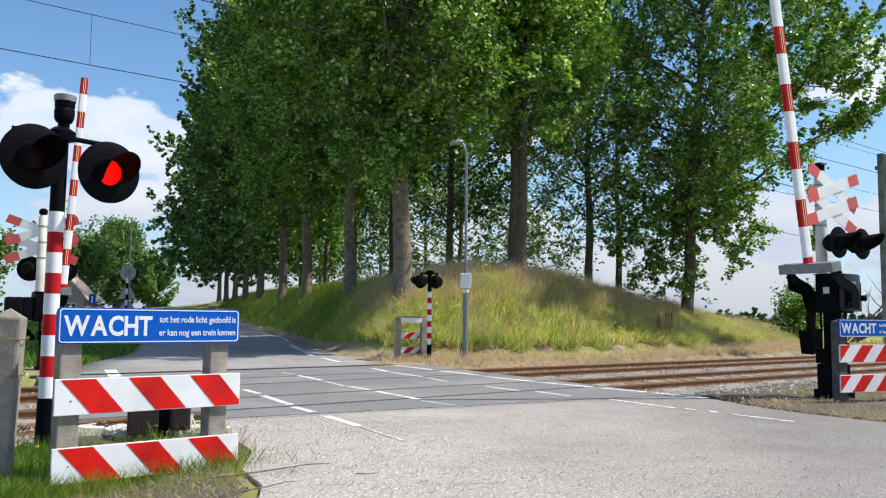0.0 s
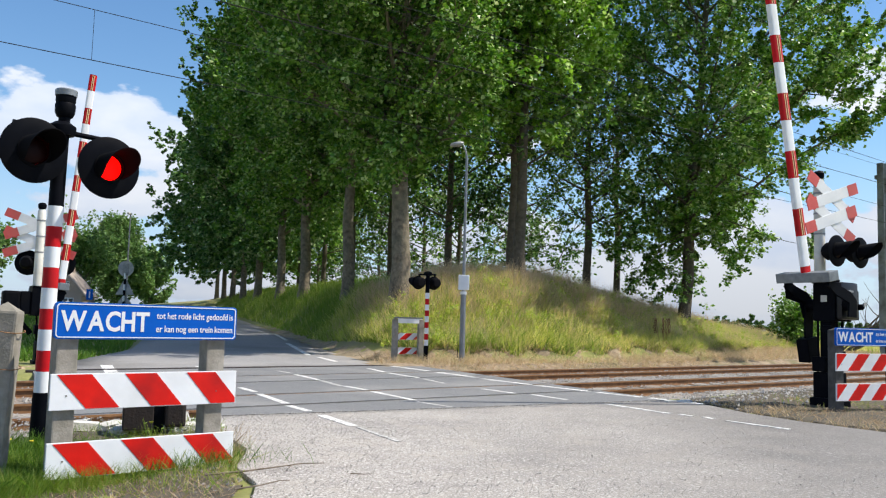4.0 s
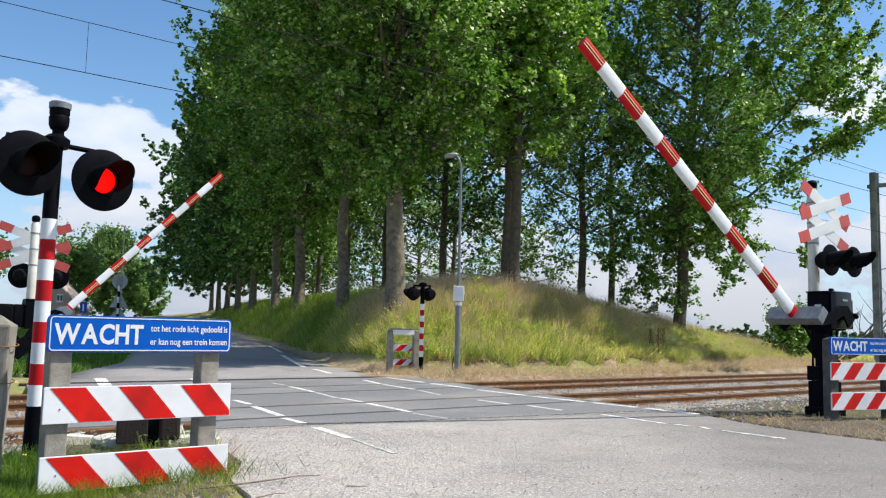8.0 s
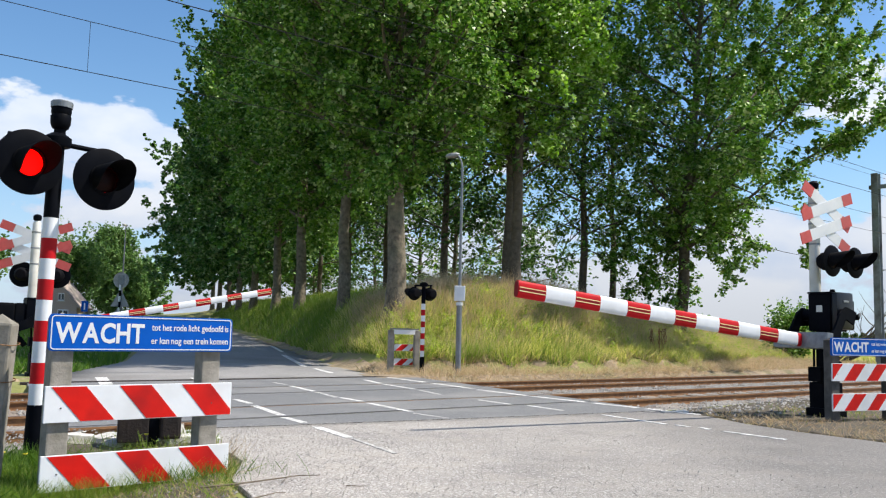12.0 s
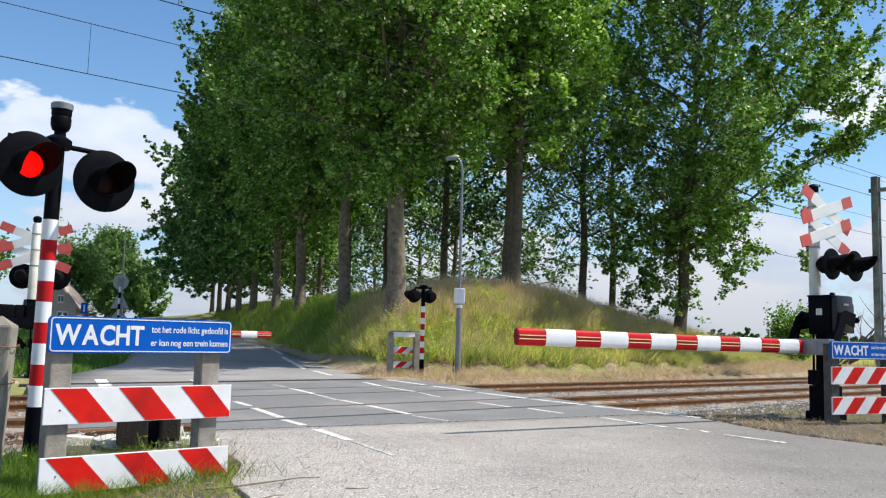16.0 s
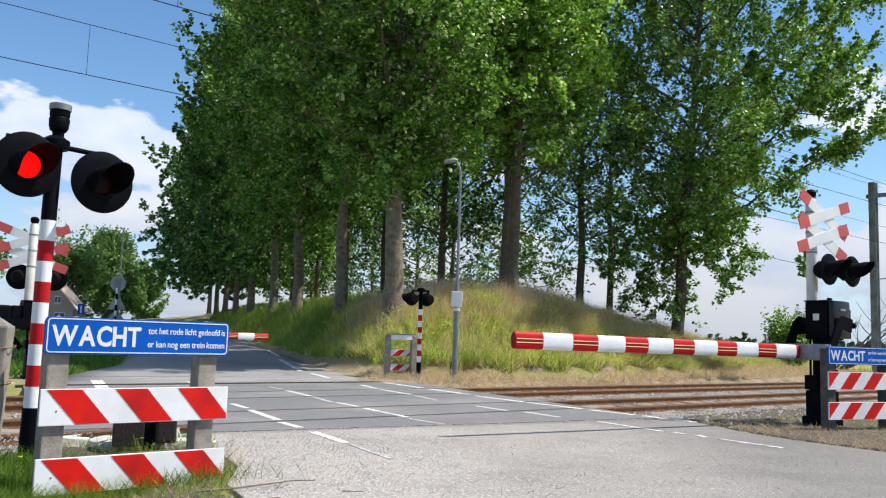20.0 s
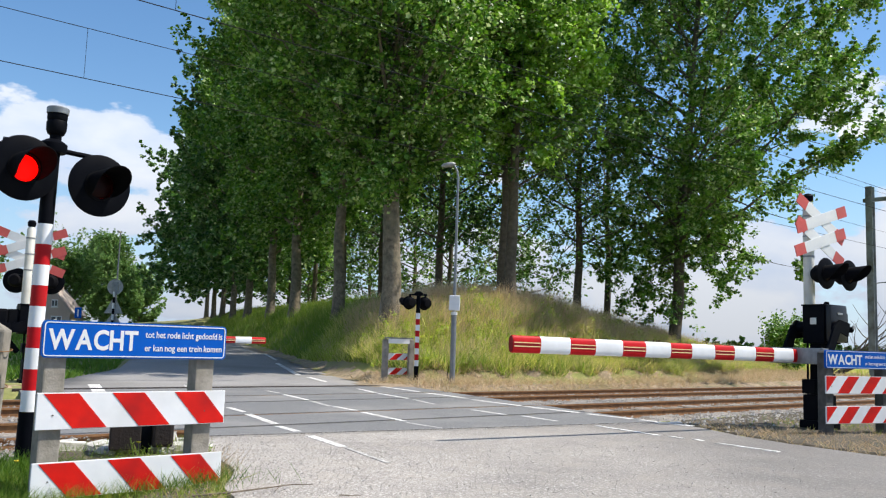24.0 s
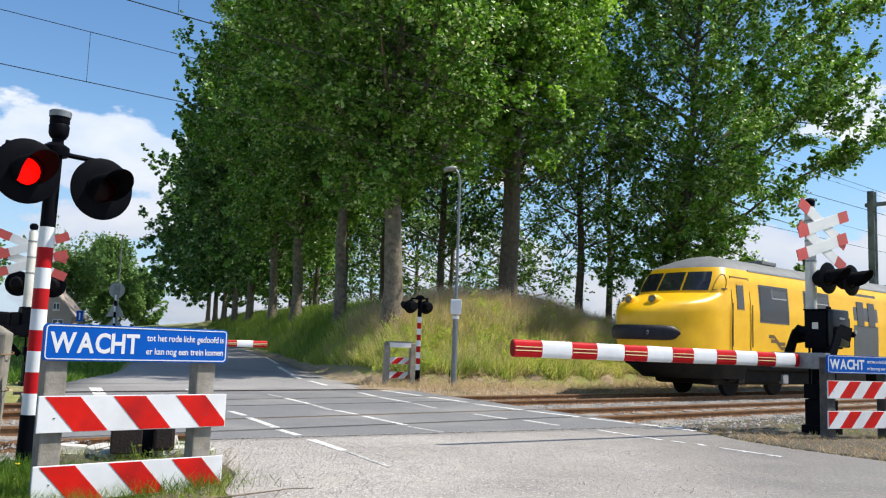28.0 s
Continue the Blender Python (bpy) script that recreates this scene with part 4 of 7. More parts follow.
for z in (0.72, 0.98):
    part("tie_wire", Shape().tube([(0.11 * math.cos(a) * 1.25, 0.11 * math.sin(a) * 1.25, z + 0.01 * math.sin(a * 2)) for a in np.linspace(0, 6.283, 17)], 0.004, 6), M["rust"], lone, "rusty wire round the post")

# near warning light
light_near, flashers = warning_light(facing(-3.47, 7.51, -0.05, 0.72, 0.69) @ pose(0, 0, 0, 0, 0.6), "black twin red warning lights on a red-white banded post", 0.47, 9, ((-0.265, 2.56), (0.395, 2.51)), lit=True, r=0.066, top=2.82, disc_r=0.285, bar=0.42)
# rusty box behind the near fence
hut = thing("junction_box", facing(-2.755, 8.35, -0.1, 0.93, 0.37), "small rusty brown junction box on a short stake", "junction box")
part("box", Shape().box((-0.28, -0.1, 0.12), (0.0, 0.1, 0.42), chamfer=0.012), M["rusty_plate"], hut)
part("lid", Shape().box((0.1, -0.09, 0.14), (0.3, 0.09, 0.40), chamfer=0.03), M["rusty_plate"], hut, "rounded rusty cover")
part("stake", Shape().box((-0.0, -0.05, -0.1), (0.1, 0.05, 0.41), chamfer=0.008), M["black_metal"], hut)

# ---- half barriers ----
def half_barrier(m, label, pivot, reach, drop, cross_m, lamp_m, lamp_gap, post_at, tall, lamp_turn=0.0, depth=0.075, thick=0.2, cross_wide=1.2, disc_r=0.235, side_box=False, hub=0.0, root=0.62):
    """Drive cabinet on a pedestal, boom with counterweights (it turns about the pivot), post with cross and lamps. The closed boom lies along +x."""
    b = thing("half_barrier", m, label, "level crossing barrier", "half barriers")
    part("column", Shape().box((-0.11, -0.1, 0.2), (0.09, 0.1, pivot - 0.2), chamfer=0.015), M["black_metal"], b)
    part("base", Shape().box((-0.2, -0.19, -0.3), (0.17, 0.19, 0.47), chamfer=0.03), M["black_metal"], b, "black cast base")
    part("base_flange", Shape().box((-0.24, -0.23, -0.3), (0.21, 0.23, 0.05), chamfer=0.02), M["black_metal"], b)
    cab = part("cabinet", Shape().box((-0.34, -0.2, pivot - 0.23), (0.13, 0.2, pivot + 0.40), chamfer=0.018), M["black_metal"], b, "black drive cabinet")
    part("cabinet_lid", Shape().box((-0.355, -0.215, pivot + 0.40), (0.145, 0.215, pivot + 0.425), chamfer=0.012), M["black_metal"], cab)
    part("lifting_eye", Shape().turned([(0.04, 0), (0.045, 0.03), (0.03, 0.05)], 12, pose(-0.1, 0.1, pivot + 0.424)), M["black_metal"], cab, smooth=True)
    part("label_plate", Shape().box((0.13, -0.05, pivot + 0.09), (0.136, 0.06, pivot + 0.2)), M["cream_paint"], cab, "small cream label plate")
    cover = part("cabinet_door", Shape().box((-0.36, 0.19, pivot - 0.2), (0.11, 0.315, pivot + 0.42), chamfer=0.055), M["black_gloss"], cab, "rounded glossy black door", smooth=True)
    part("door_handle", Shape().box((-0.2, 0.312, pivot + 0.25), (-0.06, 0.33, pivot + 0.285), chamfer=0.006), M["grey_metal"], cover)
    part("motor_housing", Shape().box((-0.56, -0.17, pivot - 0.2), (-0.34, 0.2, pivot + 0.3), chamfer=0.03), M["black_metal"], b)
    part("crank_socket", Shape().turned([(0.05, 0), (0.05, 0.12), (0.03, 0.14)], 12, pose(-0.46, 0.2, pivot + 0.02, -90)), M["black_metal"], b, smooth=True)
    part("crank_cap", Shape().turned([(0.035, 0.14), (0.035, 0.16)], 12, pose(-0.46, 0.2, pivot + 0.06, -90)), M["grey_metal"], b)
    for y in (-0.3, 0.34):
        part("bearing", Shape().turned([(0.1, -0.09), (0.1, 0.07), (0.05, 0.09)], 18, pose(0, y, pivot + hub, 90 if y < 0 else -90)), M["black_metal"], b, smooth=True)
    for x, y in ((-0.16, 0.13), (0.02, 0.15), (0.13, -0.12)):
        part("conduit", Shape().tube([(x, y, 0.3), (x, y + 0.01, 0.7), (x - 0.02, y, pivot - 0.2)], 0.02, 8), M["black_matt"], b)
    for x, y, z, dx, dy, dz in ((0.14, -0.06, 0.60, 0.06, 0.12, 0.24), (0.12, 0.06, pivot - 0.36, 0.05, 0.07, 0.12), (-0.16, 0.04, 0.72, 0.07, 0.12, 0.2)):
        part("junction_box", Shape().box((x - dx, y - dy, z - dz / 2), (x + dx, y + dy, z + dz / 2), chamfer=0.012), M["black_metal"], b)
    # post with cross and lamps
    px, py = post_at
    part("post", Shape().turned([(0.092, pivot + 0.425), (0.088, tall - 0.05), (0.06, tall)], 18, pose(px, py, 0)), M["cream_paint"], b, "cream-painted round post", smooth=True)
    part("bell", Shape().turned([(0.05, tall), (0.085, tall + 0.03), (0.09, tall + 0.10), (0.06, tall + 0.14), (0.02, tall + 0.15)], 16, pose(px, py, 0)), M["black_metal"], b, smooth=True)
    for z in (tall - 0.25, tall - 0.6, tall - 0.95):
        part("clamp", Shape().turned([(0.095, z - 0.015), (0.095, z + 0.015)], 18, pose(px, py, 0)), M["grey_metal"], b, smooth=True)
    inv = m.inverted()
    andreas_cross(b, inv @ cross_m, cross_wide, 0.54, 0.40, 0.19)
    for sx in (-1, 1):
        lamp_disc(b, inv @ lamp_m @ pose(sx * lamp_gap, 0, 0, 0, 0, lamp_turn), disc_r, None, 0.35)
    bar_a, bar_b = inv @ lamp_m @ Vector((-lamp_gap, 0.16, 0.1)), inv @ lamp_m @ Vector((lamp_gap, 0.16, 0.1))
    part("lamp_bar", Shape().tube([bar_a, bar_b], 0.028, 10), M["black_metal"], b)
    part("lamp_bracket", Shape().tube([(bar_a + bar_b) / 2, Vector((px, py, (bar_a.z + bar_b.z) / 2))], 0.03, 10), M["black_metal"], b)
    if side_box:
        part("drive_box", Shape().box((-0.9, -0.2, pivot - 0.16), (-0.56, 0.2, pivot + 0.3), chamfer=0.05), M["black_metal"], b, "black drive box beside the cabinet")
        part("drive_strut", Shape().tube([(-0.72, 0.0, pivot - 0.12), (-0.3, 0.0, pivot - 0.62)], 0.06, 8), M["black_metal"], b, "slanting black strut")
    # boom: its own space has the pivot at the origin
    boom = new("boom")
    boom.parent = b
    boom.matrix_basis = pose(0, 0, pivot + hub)
    drop += hub
    tagged(boom, "red-white banded boom with reflective strips")
    h = thick / 2
    far = root - 0.62
    period = (reach - root) / 6
    # a rounded hollow section; every band is a length of it
    outline = [(depth * 0.62 * math.copysign(abs(math.cos(q)) ** 0.75, math.cos(q)), h * math.copysign(abs(math.sin(q)) ** 0.75, math.sin(q))) for q in (2 * math.pi * k / 20 for k in range(20))]

    def length_of(x0, x1, grow=0.0):
        sh = Shape()
        ring = [[(x, y * (1 + grow), -drop + z * (1 + grow)) for y, z in outline] for x in (x0, x1)]
        k = len(outline)
        return sh.add(ring[0] + ring[1], [tuple(range(k)), tuple(reversed(range(k, 2 * k)))] + [(q, (q + 1) % k, (q + 1) % k + k, q + k) for q in range(k)])

    for i in range(6):
        x0 = root + i * period
        part("band", length_of(x0, x0 + 0.53 * period), M["white_paint"], boom, smooth=True)
        band = part("band", length_of(x0 + 0.53 * period, x0 + period), M["boom_red"], boom, smooth=True)
        for z in (-0.22, 0.2):
            for sg in (-1, 1):
                part("reflective_strip", Shape().box((x0 + 0.54 * period, sg * depth * 0.62 - 0.004, -drop + h * z - 0.006), (x0 + period - 0.01, sg * depth * 0.62 + 0.004, -drop + h * z + 0.006)), M["strip_yellow"], band)
        part("groove", Shape().box((x0 + 0.54 * period, -depth * 0.62 - 0.002, -drop - 0.012), (x0 + period - 0.01, -depth * 0.62, -drop + 0.01)).box((x0 + 0.54 * period, depth * 0.62, -drop - 0.012), (x0 + period - 0.01, depth * 0.62 + 0.002, -drop + 0.01)), M["groove_red"], band)
    part("boom_tip", length_of(reach, reach + 0.012, -0.08), M["groove_red"], boom)
    part("root_band", length_of(root - 0.14, root, -0.03), M["boom_red"], boom, smooth=True)
    part("cross_beam", Shape().box((root - 0.26, -0.49, -drop - h - 0.015), (root - 0.10, 0.49, -drop + h + 0.02), chamfer=0.012), M["galvanised"], boom, "grey steel cross beam at the boom's root")
    for y in (-0.37, 0.42):
        # curved flat arm from the beam over the pivot to the weight
        line = [(0.36 + far, -drop - 0.04), (0.24 + far / 2, -drop + 0.15), (0.14, -0.06), (0.05, 0.02), (-0.2, -0.04), (-0.45, -0.10), (-0.66, -0.14)]
        if y > 0:
            line = line[:5]
        wide = [0.08, 0.085, 0.09, 0.10, 0.11, 0.10, 0.09]
        ring_a, ring_b = [], []
        for i, (x, z) in enumerate(line):
            x1, z1 = line[min(i + 1, len(line) - 1)]
            x2, z2 = line[max(i - 1, 0)]
            d = Vector((x1 - x2, z1 - z2)).normalized()
            ring_a.append((x - d.y * wide[i], z + d.x * wide[i]))
            ring_b.append((x + d.y * wide[i], z - d.x * wide[i]))
        s = Shape().prism(ring_a + ring_b[::-1], y - 0.018, y + 0.018)
        if y < 0:
            s.prism([(0.40 + far, -drop - 0.05), (0.29, -0.16), (0.18, 0.03), (0.05, 0.08), (-0.2, 0.06), (-0.2, -0.16), (0.06, -0.2), (0.2, -drop - 0.05)], y - 0.03, y - 0.018)
        arm = part("counterweight_arm", s, M["black_metal"], boom, "curved black counterweight arm")
        if y < 0:
            part("counterweight", Shape().box((-0.94, y - 0.12, -0.30), (-0.54, y + 0.10, 0.0), chamfer=0.015), M["black_metal"], arm)
    return b, boom


# near barrier, cross and lamps shrunk toward the eye to fit the view
TOWARD_EYE = Matrix.Scale(0.933, 4)
BAR_R = facing(6.052, 13.217, 0.076, -0.8496, -0.5274) @ TOWARD_EYE
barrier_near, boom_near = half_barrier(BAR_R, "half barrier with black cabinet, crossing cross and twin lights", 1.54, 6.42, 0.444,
                                       facing(6.232, 13.435, 3.295, 0.891, 0.454) @ pose(0, 0, 0, 0, 6) @ TOWARD_EYE, facing(6.410, 13.281, 2.399, 0.891, 0.454) @ TOWARD_EYE, 0.29, (-0.12, -0.23), 3.75, lamp_turn=6, thick=0.222, disc_r=0.265, hub=0.045, root=0.72)
BAR_L = facing(-8.68, 18.8, 0, 0.84, 0.543)
barrier_far, boom_far = half_barrier(BAR_L, "half barrier beyond the tracks, its crossing cross seen from behind", 1.25, 5.35, 0.22,
                                     facing(-9.0, 18.95, 3.05, -0.97, -0.24), facing(-8.92, 19.1, 2.20, -0.97, -0.24), 0.36, (-0.24, -0.1), 3.36, thick=0.165, cross_wide=1.48, disc_r=0.28, side_box=True)
# notice fences of the other corners
crossing_fence(facing(5.73, 12.3, 0, 0.92, 0.39), "blue notice over two red-white striped boards beside the barrier", lean=0.22, up=(0.945, 0.575, 0.145), period=0.46, first=-0.02, post="concrete_dark_shaded")
crossing_fence(facing(-1.24, 23.5, 0, 0.93, 0.36), "low striped fence beyond the tracks", length=0.82, lean=0.20, up=(0.97, 0.60, 0.20), text=False, period=0.40, first=0.0, post_at=(0.05, 0.80))
warning_light(facing(-0.36, 23.6, 0, -0.891, -0.454), "twin warning lights on a banded post beyond the tracks", 0.46, 9, ((-0.25, 2.2), (0.23, 2.2)), top=2.46, bar=0.26, r=0.06, disc_r=0.19, bell=False, band_h=0.162)

# ---- trees, grass ----
def bough(p, d, length, curl, rnd, n=6):
    """Points of a branch that starts at p towards d and curls upwards."""
    pts = [Vector(p)]
    d = Vector(d).normalized()
    for i in range(n):
        d = (d + Vector((rnd.uniform(-0.16, 0.16), rnd.uniform(-0.16, 0.16), curl / n + rnd.uniform(-0.1, 0.1)))).normalized()
        pts.append(pts[-1] + d * (length / n))
    return pts


def leaf_cloud(centres, radii, counts, size, gen, droop=0.25):
    """Kite-shaped leaves scattered round the centres; four corners each."""
    counts = np.asarray(counts)
    r = np.repeat(np.asarray(radii, float), counts)
    k = len(r)
    # every centre carries a few tufts, and the leaves sit close round these
    base, start = np.asarray(centres, float), np.cumsum(counts) - counts
    tufts = np.maximum(2, counts // 24)
    first = np.cumsum(tufts) - tufts
    tuft = np.repeat(base, tufts, axis=0)
    rt = np.repeat(np.asarray(radii, float), tufts)
    spread_out = gen.normal(0, 0.52, tuft.shape) * rt[:, None]
    spread_out[:, 2] = spread_out[:, 2] * 0.7 - droop * rt * np.abs(gen.normal(0, 0.4, len(rt)))
    tuft = tuft + spread_out
    pick = np.repeat(first, counts) + (gen.random(k) * np.repeat(tufts, counts)).astype(int)
    off = gen.normal(0, 0.5, (k, 3)) * np.minimum(0.42, 0.46 * r)[:, None]
    off[:, 2] *= 0.8
    c = tuft[pick] + off
    nrm = gen.normal(0, 1, (k, 3))
    nrm[:, 2] = np.abs(nrm[:, 2]) + 0.5
    nrm += off / (r[:, None] + 1e-6) * 1.6
    nrm /= np.linalg.norm(nrm, axis=1)[:, None]
    t = gen.normal(0, 1, (k, 3))
    t[:, 2] -= 0.5
    t -= nrm * np.sum(t * nrm, axis=1)[:, None]
    t /= np.linalg.norm(t, axis=1)[:, None]
    b = np.cross(nrm, t)
    s = size * gen.uniform(0.65, 1.3, (k, 1))
    w = s * gen.uniform(0.38, 0.5, (k, 1))
    bend = nrm * s * 0.12
    quad = np.stack([c - t * s * 0.5, c - t * s * 0.06 + b * w - bend, c + t * s * 0.55, c - t * s * 0.06 - b * w - bend], 1)
    return quad.reshape(-1, 3)


def broadleaf(label, x, y, tall, crown_from, radius, girth, leaves, leaf_size, seed, material="leaf", bark="bark", limbs=26, lean=(0, 0), up=0.9, hang=0.0, group="poplars on the dyke", cluster=0.95, name="tree", trunk_sides=14, top_round=0.85, low=None, bias=None):
    """Trunk with limbs, and a crown of leaf clusters along the limbs and their side shoots."""
    rnd, gen = random.Random(seed), np.random.default_rng(seed)
    z0 = height1(x, y) - 0.15
    t = thing(name, pose(x, y, z0), label, "tree", group)
    wood = Shape()
    stem = []
    steps = 10
    for i in range(steps + 1):
        f = i / steps
        stem.append(Vector((lean[0] * f + rnd.uniform(-1, 1) * 0.09 * (i > 0), lean[1] * f + rnd.uniform(-1, 1) * 0.09 * (i > 0), tall * 0.93 * f)))
    rad = [girth * (1.35 if i == 0 else 1.0) * (1 - 0.86 * (i / steps) ** 1.1) for i in range(steps + 1)]
    stem.insert(1, stem[0].lerp(stem[1], 0.35))
    rad.insert(1, girth * 1.04)
    wood.tube(stem, rad, trunk_sides)
    centres, radii, weights = [], [], []

    def along(z):
        f = max(0.0, min(1.0, z / (tall * 0.93)))
        k = f * steps
        pts = [stem[0]] + stem[2:]
        i = min(int(k), steps - 1)
        return pts[i].lerp(pts[i + 1], k - i)

    def shoot(p, out):
        """A slim upright spray of leaves at a twig's end."""
        ln = cluster * rnd.uniform(0.9, 1.9)
        way = (Vector((out.x, out.y, 0)) * 0.5 + Vector((rnd.uniform(-0.3, 0.3), rnd.uniform(-0.3, 0.3), rnd.uniform(0.55, 1.0)))).normalized()
        for q in (0.1, 0.35, 0.6, 0.85, 1.05):
            centres.append(p + way * ln * q), radii.append(cluster * (0.42 - 0.28 * q)), weights.append(0.42 - 0.27 * q)

    for i in range(limbs):
        f = (i + rnd.uniform(0, 0.8)) / limbs
        z = crown_from + (tall * 0.96 - crown_from) * f ** 0.9
        az = i * 2.39996 + rnd.uniform(-0.5, 0.5)
        prof = math.sin(math.pi * min(1.0, 0.22 + 0.74 * f ** top_round))
        ln = radius * (0.35 + 0.75 * prof) * rnd.uniform(0.75, 1.15)
        if bias:
            # the crown reaches further to one side: azimuth, share
            ln *= 1 + bias[1] * math.cos(az - bias[0])
        first = len(weights)
        elev = math.radians(rnd.uniform(18, 48) + 18 * f - 22 * hang * (1 - f))
        d = Vector((math.cos(az) * math.cos(elev), math.sin(az) * math.cos(elev), math.sin(elev)))
        pts = bough(along(z), d, ln, up - hang * (1.6 - f), rnd)
        r0 = max(0.025, girth * (0.34 - 0.2 * f))
        wood.tube(pts, [r0 * (1 - 0.85 * k / (len(pts) - 1)) for k in range(len(pts))], 5, False)
        for k in range(2, len(pts)):
            centres.append(pts[k]), radii.append(cluster * rnd.uniform(0.7, 1.15)), weights.append(1.0 + 1.0 * (k >= len(pts) - 2))
        shoot(pts[-1], d), shoot(pts[-2], d), shoot(pts[-3], d)
        centres.append(pts[1] + Vector((0, 0, -0.3))), radii.append(cluster * 1.1), weights.append(0.9)
        for j in range(4):
            k = rnd.randint(1, len(pts) - 2)
            sd = (d + Vector((rnd.uniform(-1, 1), rnd.uniform(-1, 1), rnd.uniform(-0.6 - hang, 0.6)))).normalized()
            sub = bough(pts[k], sd, ln * rnd.uniform(0.25, 0.5), 0.3 - hang, rnd, 4)
            wood.tube(sub, [r0 * 0.4 * (1 - 0.8 * q / 4) for q in range(5)], 3, False)
            shoot(sub[-1], d)
            for q in (2, 4):
                centres.append(sub[q]), radii.append(cluster * rnd.uniform(0.5, 1.0)), weights.append(0.9)
        if bias:
            weights[first:] = [v * (1 + bias[1] * math.cos(az - bias[0])) ** 2 for v in weights[first:]]
    if low:
        # twigs that hang round the lower trunk: number, lowest, highest, reach
        for i in range(low[0]):
            az, rr = rnd.uniform(0, 6.283), low[3] * math.sqrt(rnd.uniform(0.02, 1))
            zz = rnd.uniform(low[1], low[2]) + 0.35 * (low[2] - low[1]) * (rr / low[3] - 0.5)
            root, end = along(zz + 1.2 + 0.35 * rr), Vector((math.cos(az) * rr, math.sin(az) * rr, zz))
            mid = root.lerp(end, 0.6) + Vector((0, 0, 0.3 + 0.1 * rr))
            wood.tube([root, mid, end], [0.03, 0.018, 0.008], 4, False)
            for f in (0.0, 0.35, 0.7, 1.0):
                centres.append(mid.lerp(end, f) - Vector((0, 0, 0.35 * f))), radii.append(cluster * rnd.uniform(0.45, 0.8)), weights.append(low[4])
    part("trunk", wood, M[bark], t, smooth=True)
    w = np.array(weights) * np.array([rnd.uniform(0.35, 1.6) for _ in weights])
    counts = np.maximum(1, (w / w.sum() * leaves)).astype(int)
    part("crown", raw_mesh("crown", leaf_cloud(centres, radii, counts, leaf_size, gen), 4, M[material]), None, t, "dense green leaves")
    return t


P1 = "tall poplar with furrowed grey-brown trunk and dense green crown"
for i, (x, y, girth, tall, frm, rad, n, ls) in enumerate((
        (-1.40, 28.0, 0.34, 16, 4.6, 6.2, 150000, 0.145), (-3.9, 35.6, 0.27, 18, 4.8, 6.2, 104000, 0.165), (-7.4, 46.0, 0.30, 22, 4.4, 6.4, 88000, 0.195),
        (-10.3, 54.5, 0.28, 23, 4.0, 6.7, 72000, 0.225), (-14.2, 66.0, 0.30, 24, 3.4, 7.2, 60000, 0.28), (-18.0, 77.5, 0.28, 25, 3.0, 6.7, 56000, 0.32),
        (-21.8, 89.0, 0.28, 25, 2.8, 9.4, 50000, 0.37), (-25.6, 100.5, 0.28, 25, 3.0, 7.6, 44000, 0.41), (-30.0, 114, 0.28, 25, 3.2, 9.0, 38000, 0.44))):
    # twigs that hang round the trunk under the crown
    low = (34, 4.4, 9.0, 2.8, 0.8) if i < 2 else (36, 3.8, 9.0, 4.0, 0.8) if i < 4 else (44, 2.8, 7.0, 5.0, 0.8) if i < 6 else (60, 2.6, 8.5, 9.0, 1.0)
    broadleaf(P1, x, y, tall, frm, rad, girth, n, ls, 11 + i, limbs=40 if i < 4 else 36, material="leaf" if i < 4 else "leaf_deep", cluster=0.85 if i < 3 else 1.15, hang=0.15, low=low)
P2 = "poplar in the second row with dark trunk and hanging leaves"
